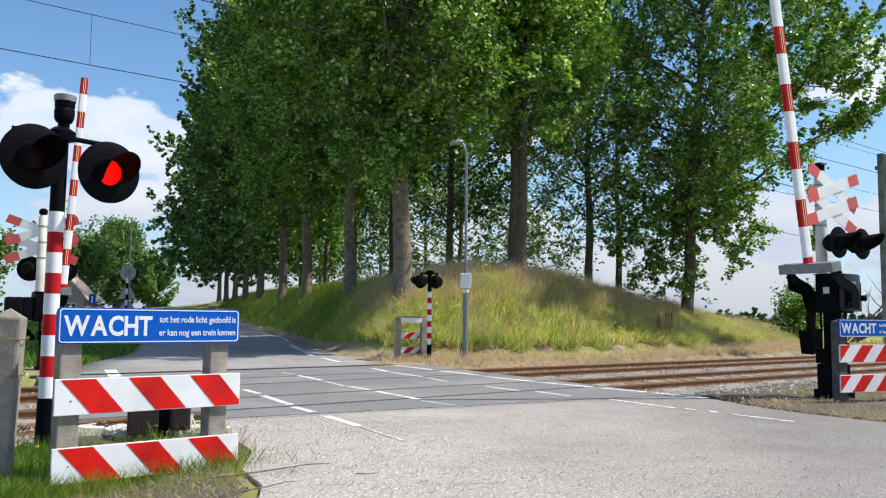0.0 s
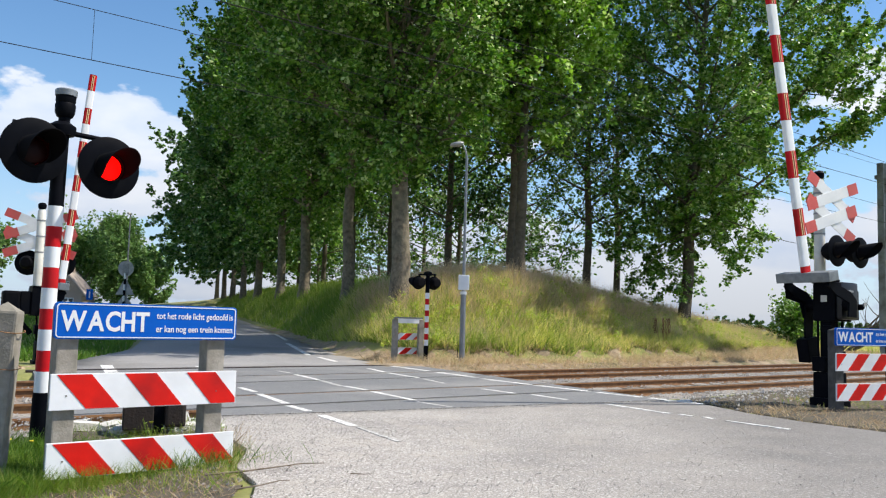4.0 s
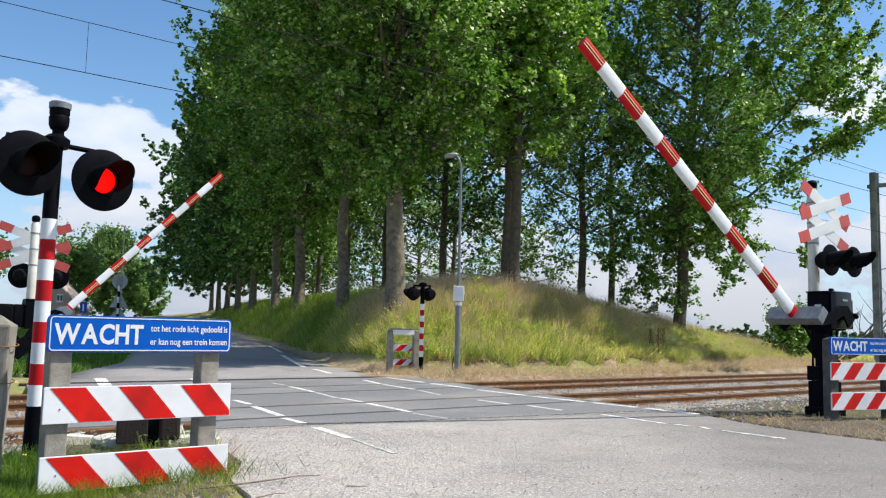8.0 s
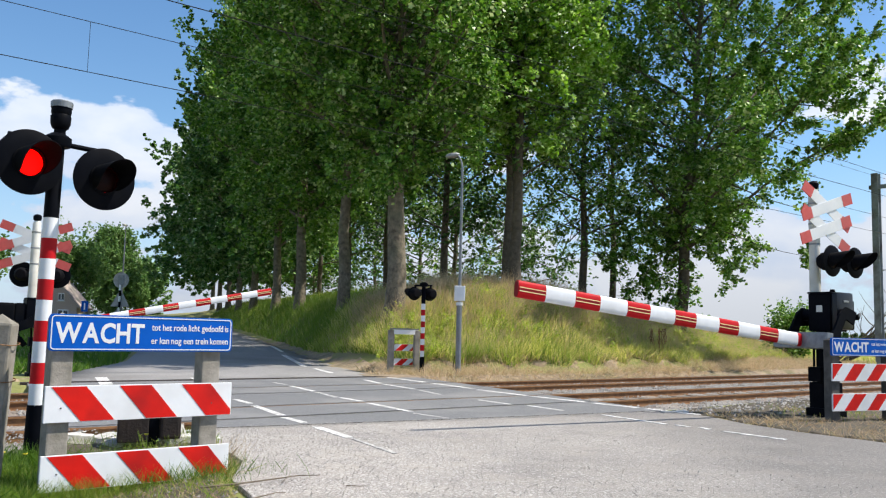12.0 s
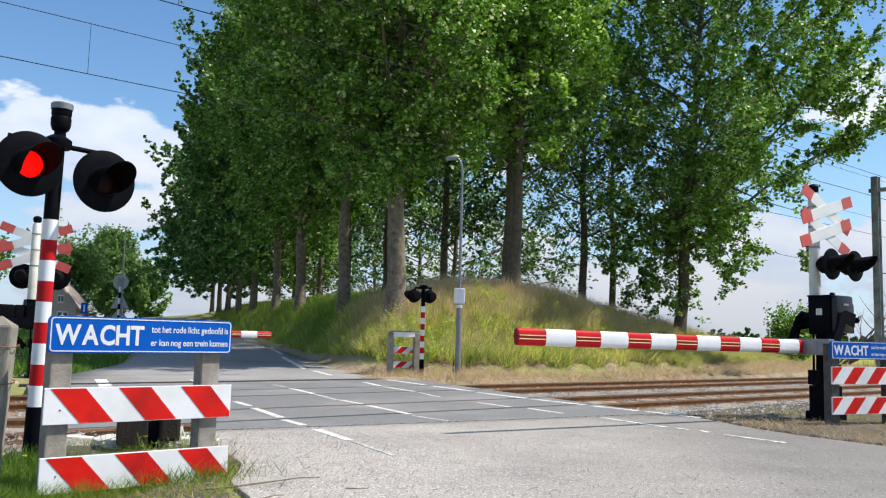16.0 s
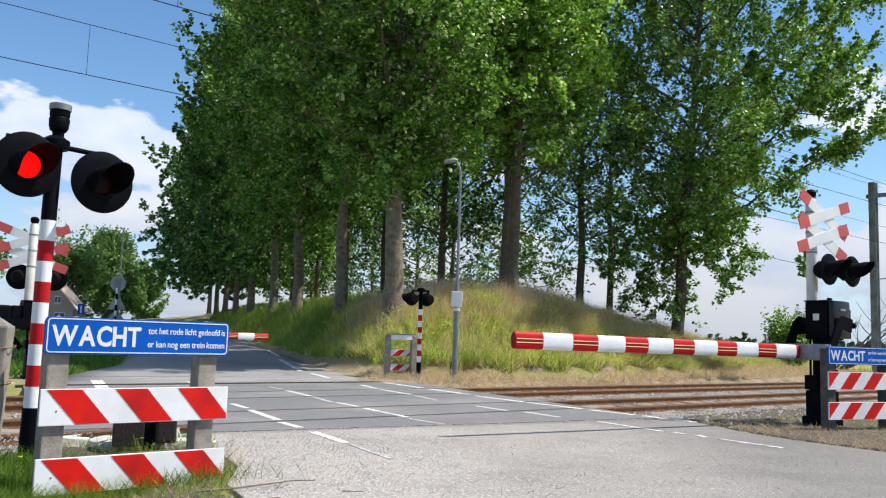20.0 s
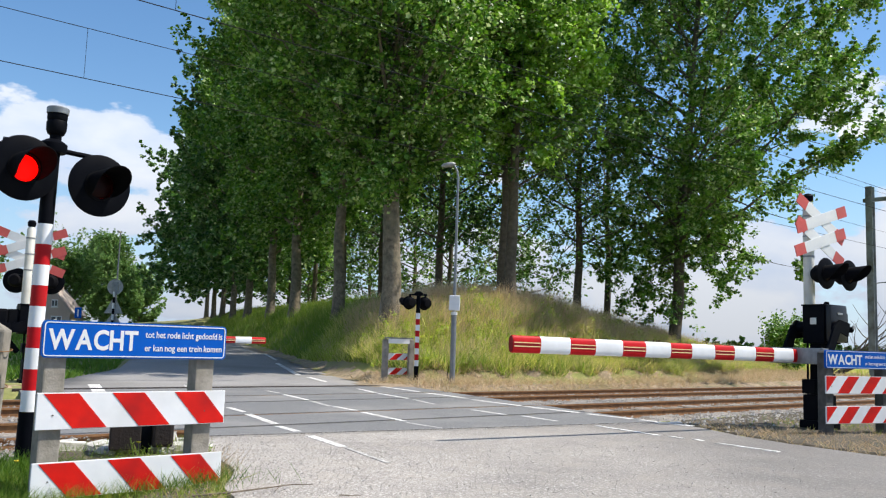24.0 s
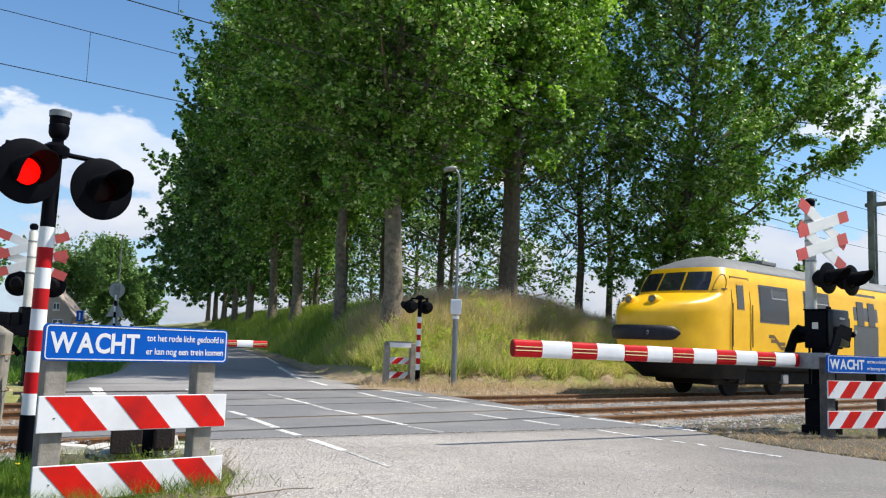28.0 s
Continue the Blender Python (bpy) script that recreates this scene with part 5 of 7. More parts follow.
for i, (x, y, girth, tall, frm, rad, n, ls, hang) in enumerate((
        (2.96, 31.6, 0.23, 17.0, 6.0, 4.9, 96000, 0.165, 0.1), (2.70, 32.8, 0.18, 16, 4.4, 3.6, 9000, 0.17, 0.45), (6.75, 38.9, 0.195, 16.7, 3.6, 3.7, 19000, 0.155, 0.4),
        (11.12, 38.9, 0.28, 24.5, 3.6, 8.3, 175000, 0.165, 0.34), (0.4, 41.5, 0.20, 18, 2.6, 4.6, 15000, 0.17, 0.6), (-3.0, 50.0, 0.22, 20, 3.4, 4.6, 11000, 0.20, 0.6),
        (-6.3, 60.0, 0.22, 20, 3.2, 4.6, 10000, 0.23, 0.6), (-10.0, 72.0, 0.22, 20, 3.0, 5.0, 9000, 0.26, 0.6), (4.4, 50.0, 0.2, 17, 1.6, 4.4, 12000, 0.19, 0.6),
        (-14.0, 84.0, 0.22, 20, 2.0, 5.0, 12000, 0.36, 0.5), (1.2, 60.0, 0.2, 16, 0.8, 4.8, 13000, 0.23, 0.7), (9.5, 46.0, 0.2, 15, 3.4, 3.4, 3500, 0.18, 0.4), (-1.4, 66.0, 0.18, 12, 0.6, 4.4, 3000, 0.26, 0.6), (-5.6, 76.0, 0.18, 12, 1.2, 4.8, 3400, 0.29, 0.6), (-9.6, 88.0, 0.18, 12, 1.2, 5.0, 3400, 0.32, 0.6), (-14.5, 100.0, 0.18, 12, 1.2, 5.4, 3600, 0.36, 0.6), (-20.0, 118.0, 0.18, 12, 1.2, 5.6, 3600, 0.4, 0.6))):
    low = {0: (30, 4.8, 10.0, 2.6, 0.8), 8: (36, 0.8, 5.5, 4.2, 0.9), 2: (34, 1.4, 7.0, 3.4, 0.8), 3: (46, 1.6, 7.5, 4.4, 0.9)}.get(i)
    # first tree takes the sunlit leaf copy, trees behind it the shaded ones
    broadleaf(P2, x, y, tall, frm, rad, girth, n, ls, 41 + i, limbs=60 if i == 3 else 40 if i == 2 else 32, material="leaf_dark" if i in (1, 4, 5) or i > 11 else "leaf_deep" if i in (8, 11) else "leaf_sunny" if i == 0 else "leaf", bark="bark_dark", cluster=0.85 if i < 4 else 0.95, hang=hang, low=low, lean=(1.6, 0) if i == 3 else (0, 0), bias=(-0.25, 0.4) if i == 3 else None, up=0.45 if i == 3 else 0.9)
# trees and shrubs further off
broadleaf("round leafy tree beside the far road", -57.2, 150.0, 14.0, 0.6, 5.6, 0.4, 130000, 0.28, 71, limbs=100, low=(130, 0.3, 8.5, 6.6, 1.4), material="leaf_light", group="far trees", cluster=1.15)
broadleaf("pale green tree beside the far road", -50.5, 148.0, 8.6, 0.3, 3.6, 0.2, 20000, 0.42, 72, limbs=24, material="leaf_light", group="far trees", cluster=1.2, hang=0.3)
broadleaf("broad tree behind the house", -39.0, 92.0, 6.6, 0.9, 4.0, 0.2, 12000, 0.26, 73, limbs=20, material="leaf_light", group="far trees", cluster=1.7)
broadleaf("tree at the field's edge", -45.0, 80.0, 6.0, 1.0, 5.0, 0.2, 10000, 0.34, 74, limbs=18, material="leaf_light", group="far trees", cluster=1.5)
broadleaf("low dense bush behind the tracks", 18.6, 44.5, 1.7, 0.2, 1.3, 0.07, 8000, 0.14, 75, limbs=20, material="leaf", group="far trees", cluster=0.7, name="bush")



def blades(x, y, z, tall, wide, gen, lean=0.45, fine=False):
    """Grass blades: two triangles each, bent in the middle."""
    k = len(x)
    a = gen.uniform(0, 6.283, k)
    h = tall * gen.uniform(0.5, 1.25, k)
    w = wide * gen.uniform(0.6, 1.3, k)
    dx, dy = np.cos(a), np.sin(a)
    lx, ly = gen.normal(0, lean, k) * h, gen.normal(0, lean, k) * h
    base = np.stack([x, y, z], 1)
    side = np.stack([dx * w / 2, dy * w / 2, np.zeros(k)], 1)
    mid = base + np.stack([lx * (0.35 if fine else 0.56), ly * (0.35 if fine else 0.56), h * 0.6], 1)
    tip = base + np.stack([lx, ly, h], 1)
    q = np.stack([base - side, base + side, mid + side * 0.7, tip, tip, mid - side * 0.7], 1)
    if fine:
        return np.stack([q[:, 0], q[:, 1], q[:, 3]], 1).reshape(-1, 3)
    # a quad strip folded at the middle: corners base, base, mid, tip, mid
    return np.stack([q[:, 0], q[:, 1], q[:, 2], q[:, 3], q[:, 5]], 1).reshape(-1, 3)


# ---- grass and weeds ----
gen = np.random.default_rng(77)


def sown(count, region, tall, wide, material, name, label, patch=0.0, lean=0.45, keep=None, lift=0.0):
    """Blades over the points of a region (a function of count giving x, y), thinned by a patchy noise."""
    fine = count >= 20000
    x, y = region(count)
    if patch:
        v = np.sin(x * 1.7 + np.sin(y * 1.3) * 2) * np.sin(y * 1.9 + np.sin(x * 0.9) * 2) + gen.normal(0, 0.5, len(x))
        ok = v > patch - 1
        x, y = x[ok], y[ok]
    if keep is not None:
        ok = keep(x, y)
        x, y = x[ok], y[ok]
    t = tall * (0.75 + 0.5 * np.abs(np.sin(x * 0.8 + 1.3 * np.sin(y * 0.6))))
    return tagged(new(name, raw_mesh(name, blades(x, y, height(x, y) + lift, t, wide, gen, lean, fine), 3 if fine else 5, M[material])), label, "grass", kind="stuff")


def strip(s0, s1, n0, n1):
    def pick(k):
        s = gen.uniform(s0, s1, k)
        n = gen.uniform(n0, n1, k) + 0.052 * s
        return ALONG.x * s + ACROSS.x * n, ALONG.y * s + ACROSS.y * n
    return pick


def rect(x0, x1, y0, y1):
    return lambda k: (gen.uniform(x0, x1, k), gen.uniform(y0, y1, k))


def beside_road(d0, d1, y0, y1):
    def pick(k):
        y = y0 + (y1 - y0) * gen.uniform(0, 1, k) ** 1.6
        return road_edge(y) + gen.uniform(d0, d1, k), y
    return pick


def dyke(x, y):
    s, n = ALONG.x * x + ALONG.y * y, ACROSS.x * x + ACROSS.y * y
    toe = foot_of_dyke(s) - 0.02 + 0.12 * np.sin(s * 3.7)
    return (n > toe) & (x > road_edge(y) + np.interp(y, [21, 24, 27, 32], [2.0, 1.5, 0.8, 0.3]))


G = "tall uncut meadow grass on the dyke's slope"
sown(250000, strip(7, 52, 16.5, 27), 0.36, 0.021, "grass_tall", "meadow_grass", G, keep=dyke, lean=0.7)
sown(120000, strip(7, 40, 16.5, 22), 0.26, 0.018, "grass_green", "meadow_grass", "green undergrowth between the tall grass", patch=0.6, keep=dyke)
sown(64000, beside_road(0.2, 9, 24, 95), 0.40, 0.036, "grass_green", "meadow_grass", "green grass along the climbing road", keep=dyke)
sown(52000, strip(8, 46, 17.5, 25), 0.60, 0.013, "seed_head", "seed_heads", "brown seed heads over the meadow", keep=dyke, lean=0.25, patch=0.3)
sown(48000, strip(8, 60, 15.1, 19.2), 0.20, 0.016, "grass_dry", "dry_grass", "flattened straw beside the far track", lean=1.2, lift=0.04, patch=0.2, keep=lambda x, y: ~paved(x, y))
sown(70000, strip(8, 40, 18.5, 25), 0.50, 0.017, "grass_dry", "meadow_grass", "straw-coloured grass on the dyke's crest", keep=lambda x, y: dyke(x, y) & (height(x, y) > 1.25), patch=0.35, lean=0.5)
sown(60000, strip(8, 40, 18.5, 26), 0.72, 0.012, "seed_head", "seed_heads", "pale feathery seed heads along the dyke's crest", keep=lambda x, y: dyke(x, y) & (height(x, y) > 1.35), patch=0.5, lean=0.3)
sown(45000, strip(8, 44, 16.5, 19.5), 0.20, 0.014, "grass_dry", "dry_grass", "dead brown grass at the foot of the dyke", keep=lambda x, y: dyke(x, y) & (height(x, y) < 0.55), lean=0.9)
# broad-leaved weeds among the grass
wx, wy = strip(9, 40, 17.3, 23)(1500)
ok = dyke(wx, wy) & (np.sin(wx * 1.1 + 2) * np.sin(wy * 0.8 + wx * 0.3) > 0.05)
wx, wy = wx[ok], wy[ok]
tagged(new("broadleaf_weeds", raw_mesh("broadleaf_weeds", leaf_cloud(np.stack([wx, wy, height(wx, wy) + 0.24], 1), np.full(len(wx), 0.34), np.full(len(wx), 34), 0.075, gen), 4, M["weed_leaf"])),
       "yellow-green broad-leaved weeds on the slope", "weeds", kind="stuff")
sown(30000, strip(40, 130, 15, 60), 0.4, 0.06, "grass_tall", "meadow_grass", "rough grass of the far field")
sown(34000, lambda k: (-8.3 - 22 * gen.uniform(0, 1, k) ** 2, gen.uniform(19.3, 60, k)), 0.22, 0.05, "grass_dark_shaded", "verge_grass", "mown green verge left of the far road, shade in its colour",
     keep=lambda x, y: (x < np.interp(y, [20, 22, 26, 34, 50, 80], [-8.4, -8.75, -9.5, -11.8, -18.0, -28.0])) & (ACROSS.x * x + ACROSS.y * y > 17.5))


def off_road(x, y):
    return x < np.interp(y, [3, 5.3, 5.9, 6.5, 7.4, 8.3, 9.0, 9.6], [-1.5, -1.12, -1.22, -1.5, -1.62, -2.05, -2.3, -2.7]) - 0.02


# verge round the near fence
sown(13000, rect(-4.6, -1.35, 4.4, 8.2), 0.085, 0.0045, "grass_green", "verge_grass", "short green grass round the fence posts", keep=off_road, patch=0.9, lean=0.6)
sown(4500, lambda k: (-2.69 + 0.80 / 1.39 * (q := gen.uniform(-0.5, 1.25, k)) + gen.normal(0.03, 0.10, k), 5.98 + 1.14 / 1.39 * q + gen.normal(-0.03, 0.10, k)), 0.17, 0.0034, "grass_green", "grass_tuft",
     "taller grass tufts under the striped boards", lean=0.5)
sown(2600, lambda k: (gen.normal(-3.15, 0.22, k), gen.normal(6.25, 0.5, k)), 0.20, 0.005, "grass_green", "grass_tuft", "tall grass at the concrete post", lean=0.4)
sown(9000, rect(-5.2, -1.3, 4.2, 9.4), 0.06, 0.004, "grass_dry", "dry_grass", "straw-coloured grass on gritty soil", keep=off_road, lean=1.1)
sown(170, lambda k: (gen.normal(-1.70, 0.06, k), gen.normal(7.2, 0.12, k)), 0.24, 0.0022, "grass_dry", "grass_tuft", "straw-coloured wispy tuft at the fence's end", lean=0.45)
sown(13000, lambda k: (gen.uniform(3.9, 9.5, k), gen.uniform(9.5, 16.2, k)), 0.085, 0.006, "grass_dry", "dry_grass", "dry grass on the verge beside the barrier",
     keep=lambda x, y: (x > np.interp(y, [9.9, 10.8, 11.65, 12.7, 13.5], [5.2, 4.65, 4.3, 4.1, 3.8])) & (ACROSS.x * x + ACROSS.y * y < 7.3), lean=1.0, patch=0.95)
sown(350, lambda k: (gen.normal(6.4, 0.5, k), gen.normal(13.6, 0.6, k)), 0.10, 0.007, "grass_green", "grass_tuft", "green weeds at the barrier's foot", keep=lambda x, y: ACROSS.x * x + ACROSS.y * y < 8.1)
sown(9000, rect(-4.2, -2.78, 5.3, 7.4), 0.20, 0.006, "grass_dark_shaded", "verge_grass", "dense dark green weeds round the concrete post", keep=off_road, lean=0.5)
sown(2500, lambda k: (gen.normal(-2.2, 0.35, k), gen.normal(6.75, 0.22, k)), 0.13, 0.004, "grass_dark_shaded", "grass_tuft", "dark green grass under the striped boards", lean=0.5)
# dry, gritty verges on both near corners
def raised(x, y):
    """The verges are filled up to the rail beside the tracks."""
    n = ACROSS.x * x + ACROSS.y * y
    return height(x, y) + smooth01((n - 8.0) / 0.5) * np.maximum(0, -0.03 - height(x, y))


for outline, nm in (([(-1.2, 5.3), (-1.3, 5.9), (-1.58, 6.5), (-1.7, 7.4), (-2.13, 8.3), (-2.2, 9.0), (-2.22, 9.32), (-3.76, 7.9), (-5.8, 6.0), (-8.5, 4.0), (-4.5, 2.0), (-1.6, 3.0)], "grit"),
                    ([(4.15, 12.7), (4.33, 11.65), (4.7, 10.8), (5.25, 9.93), (6.3, 8.5), (9.5, 10.5), (12.5, 21.9), (3.68, 13.6)], "grit")):
    xs, ys = [p[0] for p in outline], [p[1] for p in outline]
    QX, QY = np.meshgrid(np.arange(min(xs), max(xs), 0.12), np.arange(min(ys), max(ys), 0.12))
    inside = np.zeros(QX.shape, bool)
    for (xa, ya), (xb, yb) in zip(outline, outline[1:] + outline[:1]):
        if ya != yb:
            cross = (ya > QY) != (yb > QY)
            inside ^= cross & (QX < (xb - xa) * (QY - ya) / (yb - ya) + xa)
    wob = 0.012 * np.sin(QX * 9 + np.sin(QY * 7)) * np.sin(QY * 11)
    QZ = np.where(inside, raised(QX, QY) + 0.018 + wob, height(QX, QY) - 0.3)
    tagged(new("dirt_verge", sheet("dirt_verge", QX, QY, QZ, M["dirt"])), "bare gritty soil with straw beside the road", "verge", kind="structure")
# loose grit on the asphalt
k = 20000
x, y = gen.uniform(-2.2, 4.2, k), 4.9 + 5.2 * gen.uniform(0, 1, k) ** 1.3
ok = (gen.uniform(0, 1, k) < np.exp(-np.maximum(0, x + 1.6) * 0.5)) & ~off_road(x, y)
x, y = x[ok], y[ok]
f = gen.uniform(0, 1, 4500)
x = np.concatenate([x, -2.62 + 6.25 * f + gen.normal(0.05, 0.09, 4500)])
y = np.concatenate([y, 9.62 + 3.83 * f - np.abs(gen.normal(0, 0.14, 4500))])
rng = gen
tagged(new("loose_grit", raw_mesh("loose_grit", pebbles(x, y, np.full(len(x), 0.004), gen.uniform(0.0025, 0.008, len(x))), 3, M["grit"])), "pale loose grit at the asphalt's edge", "grit", kind="stuff")
k = 1500
x, y = gen.uniform(-4.4, -1.2, k), 4.8 + 4.6 * gen.uniform(0, 1, k) ** 0.6
ok = off_road(x, y)
tagged(new("verge_stones", raw_mesh("verge_stones", pebbles(x[ok], y[ok], raised(x[ok], y[ok]) + 0.02, gen.uniform(0.006, 0.018, ok.sum())), 3, M["stone"])), "small pale stones on the verge", "stones", kind="stuff")


sown(2600, rect(-3.7, -2.0, 7.2, 9.0), 0.10, 0.0042, "grass_green", "verge_grass", "sparse grass between the stones behind the fence", keep=off_road, patch=0.7, lift=0.06)
k = 1600
x, y = gen.uniform(3.8, 9.0, k), gen.uniform(9.8, 17.0, k)
n = ACROSS.x * x + ACROSS.y * y
ok = (n > 6.3 + gen.uniform(0, 1.6, k)) & (n < 8.5) & (x > np.interp(y, [9.9, 10.8, 11.65, 12.7, 13.5], [5.2, 4.65, 4.3, 4.1, 3.8]))
tagged(new("verge_stones", raw_mesh("verge_stones", pebbles(x[ok], y[ok], raised(x[ok], y[ok]) + 0.025, gen.uniform(0.012, 0.035, ok.sum())), 3, M["stone"])), "ballast stones strewn over the verge", "stones", kind="stuff")
# bare dry edge between the far road and the slope
ey, ed = np.arange(20.5, 44, 0.3), np.arange(-0.25, 2.0, 0.15)
EY, ED = np.meshgrid(ey, ed)
EX = road_edge(EY) + ED
bump = np.array([[noise.noise((a * 0.8, b * 0.8, 4.0)) for a, b in zip(p, q)] for p, q in zip(EX, EY)])
edge_z = height(EX, EY) + 0.035 + 0.03 * bump - 0.25 * smooth01((ED - 0.75 - 0.8 * bump - np.interp(EY, [21, 24, 30, 40], [0.5, 0.2, 0.0, -0.6])) / 0.35)
tagged(new("dry_verge", sheet("dry_verge", EX, EY, edge_z, M["dry_soil"])), "bare sandy edge between the far road and the slope", "verge", kind="structure")
# broken pale concrete lying behind the near fence
rnd = random.Random(31)
for i in range(22):
    f = rnd.uniform(0, 1)
    x, y = -4.1 + 1.9 * f + rnd.uniform(-0.2, 0.2), 8.25 + 0.55 * f + rnd.uniform(-0.3, 0.3)
    if i == 0:
        x, y = -2.62, 8.72
    bx, by, bz = rnd.uniform(0.05, 0.17), rnd.uniform(0.04, 0.10), rnd.uniform(0.02, 0.05) + 0.06 * (i == 0)
    lump = Shape().box((-bx, -by, -bz), (bx, by, bz), chamfer=0.015)
    lump.v = [(a + rnd.uniform(-0.02, 0.02), b_ + rnd.uniform(-0.02, 0.02), c_ + rnd.uniform(-0.008, 0.008)) for a, b_, c_ in lump.v]
    t = tagged(new("concrete_lump", lump.mesh("concrete_lump", M["pale_concrete"])), "broken pale concrete lump lying on the verge", "rubble", "concrete lumps")
    t.matrix_basis = pose(x, y, float(raised(np.array(x), np.array(y))) + 0.018 + bz * 0.6, rnd.uniform(-8, 8), rnd.uniform(-8, 8), rnd.uniform(0, 180))
kerb = tagged(new("kerb_stone", Shape().box((-0.24, -0.05, -0.1), (0.24, 0.05, 0.018), chamfer=0.006).mesh("kerb_stone", M["pale_concrete"])), "pale concrete kerb stone at the deck's corner", "kerb stone")
kerb.matrix_basis = pose(3.72, 13.25, 0, 0, 0, 25)
# fallen twigs and weeds
def twig(pts, r, label):
    t = thing("fallen_twig", pose(*pts[0]), label, "twig", "fallen twigs")
    o = Vector(pts[0])
    part("stick", Shape().tube([Vector(p) - o for p in pts], [r * (1 - 0.7 * i / (len(pts) - 1)) for i in range(len(pts))], 6), M["twig"], t)
    return t, o


tw, o = twig([(-1.62, 6.08, 0.012), (-1.38, 6.22, 0.02), (-1.16, 6.42, 0.025), (-1.02, 6.62, 0.02), (-0.86, 6.66, 0.02)], 0.009, "dry brown forked twig lying on the asphalt")
part("side_shoot", Shape().tube([Vector(p) - o for p in ((-1.10, 6.5, 0.022), (-1.06, 6.36, 0.05), (-1.08, 6.24, 0.03))], [0.006, 0.004, 0.002], 5), M["twig"], tw)
twig([(-1.30, 5.62, 0.012), (-1.16, 5.72, 0.02), (-1.05, 5.86, 0.03), (-1.0, 5.95, 0.015)], 0.007, "short dry stick lying on the asphalt")
twig([(-0.62, 6.30, 0.010), (-0.52, 6.28, 0.012), (-0.46, 6.31, 0.010)], 0.005, "small bark chip lying on the asphalt")


def weed(x, y, tall, blooms, seed, label):
    rnd = random.Random(seed)
    w = thing("weed", pose(x, y, height1(x, y)), label, "weed", "weeds")
    for i in range(5):
        a = rnd.uniform(0, 6.28)
        h = tall * rnd.uniform(0.7, 1.0)
        tip = Vector((math.cos(a) * h * 0.25, math.sin(a) * h * 0.25, h))
        stem = part("stem", Shape().tube([(0, 0, -0.03), tip * 0.5 + Vector((0, 0, 0.03)), tip], [0.004, 0.003, 0.0015], 5), M["grass_green"], w)
        for q in range(5):
            f = rnd.uniform(0.15, 0.95)
            b = rnd.uniform(0, 6.28)
            c = tip * f
            d = Vector((math.cos(b), math.sin(b), 0.4)) * 0.034
            e = Vector((-math.sin(b), math.cos(b), 0)) * 0.007
            part("leaf", Shape().add([c, c + d * 0.5 + e, c + d, c + d * 0.5 - e], [(0, 1, 2, 3)]), M["grass_green"], stem)
        if i < blooms:
            part("flower", Shape().turned([(0.006, 0), (0.016, 0.006), (0.018, 0.012), (0.004, 0.014)], 8, Matrix.Translation(tip)), M["petal"], stem, "small yellow flower head")


for i, (x, y, h, b) in enumerate(((-2.98, 6.62, 0.42, 3), (-3.06, 6.35, 0.36, 2), (-2.3, 7.0, 0.40, 1), (-2.15, 6.75, 0.36, 0), (-2.45, 6.3, 0.30, 0), (-1.78, 7.2, 0.33, 1), (-3.4, 6.0, 0.35, 0))):
    weed(x, y, h, b, 200 + i, "leafy weed with small yellow flowers" if b else "leafy green weed in the verge")
dock = thing("dock_plant", pose(8.05, 30.6, height1(8.05, 30.6)), "rust-brown dock plant gone to seed", "plant")
rnd = random.Random(9)
for i in range(9):
    s = Shape()
    bx, by = rnd.uniform(-0.3, 0.3), rnd.uniform(-0.3, 0.3)
    for k in range(9):
        s.turned([(0.004, 0), (0.024, 0.02), (0.02, 0.04), (0.003, 0.055)], 6, pose(bx + rnd.uniform(-0.035, 0.035), by + rnd.uniform(-0.03, 0.03), 0.5 + k * 0.06))
    s.tube([(bx * 0.4, by * 0.4, 0), (bx, by, 1.05)], 0.006, 5)
    part("stalk", s, M["rust"], dock)

# bare shrub and low growth behind the barrier
shrub = thing("bare_shrub", pose(20.0, 41.6, height1(20.0, 41.6)), "leafless grey-brown shrub beside the tracks", "shrub")
sh = Shape()
for i in range(12):
    az = rnd.uniform(-1.2, 0.5)
    d = Vector((math.cos(az) * 0.8, math.sin(az) * 0.5, rnd.uniform(0.25, 0.85)))
    pts = bough((rnd.uniform(-0.3, 0.3), rnd.uniform(-0.2, 0.2), 0.2), d, rnd.uniform(2.8, 5.8), 0.2, rnd, 7)
    sh.tube(pts, [0.05 * (1 - 0.85 * k / 7) for k in range(8)], 5, False)
    for j in range(5):
        q = rnd.randint(2, 6)
        sub = bough(pts[q], d + Vector((rnd.uniform(-1, 1), rnd.uniform(-1, 1), rnd.uniform(-0.2, 0.6))), rnd.uniform(0.9, 2.1), 0.2, rnd, 4)
        sh.tube(sub, [0.022, 0.018, 0.014, 0.01, 0.006], 4, False)
part("branch_work", sh, M["bark_dark"], shrub)

# far woods along the horizon
c, r, n = [], [], []
for i in range(420):
    x = gen.uniform(60, 520)
    y = 330 + 0.12 * x + gen.uniform(-15, 15)
    h = 3.2 + 2.4 * abs(math.sin(x * 0.021)) + gen.uniform(-1, 1)
    for q in (0.25, 0.7):
        c.append((x, y, h * q)), r.append(3.4), n.append(16)
for i in range(160):
    x = gen.uniform(-420, -150)
    c.append((x, 380 + gen.uniform(-10, 10), gen.uniform(1, 8))), r.append(4.5), n.append(16)
tagged(new("far_woods", raw_mesh("far_woods", leaf_cloud(c, r, n, 2.4, gen), 4, M["leaf_dark"])), "low line of woods along the horizon", "woods", kind="stuff")


# ---- lamp post, signs, house ----
lamp = thing("street_lamp", pose(0.64, 23.6, 0), "grey steel street lamp with a white box on it", "street lamp")
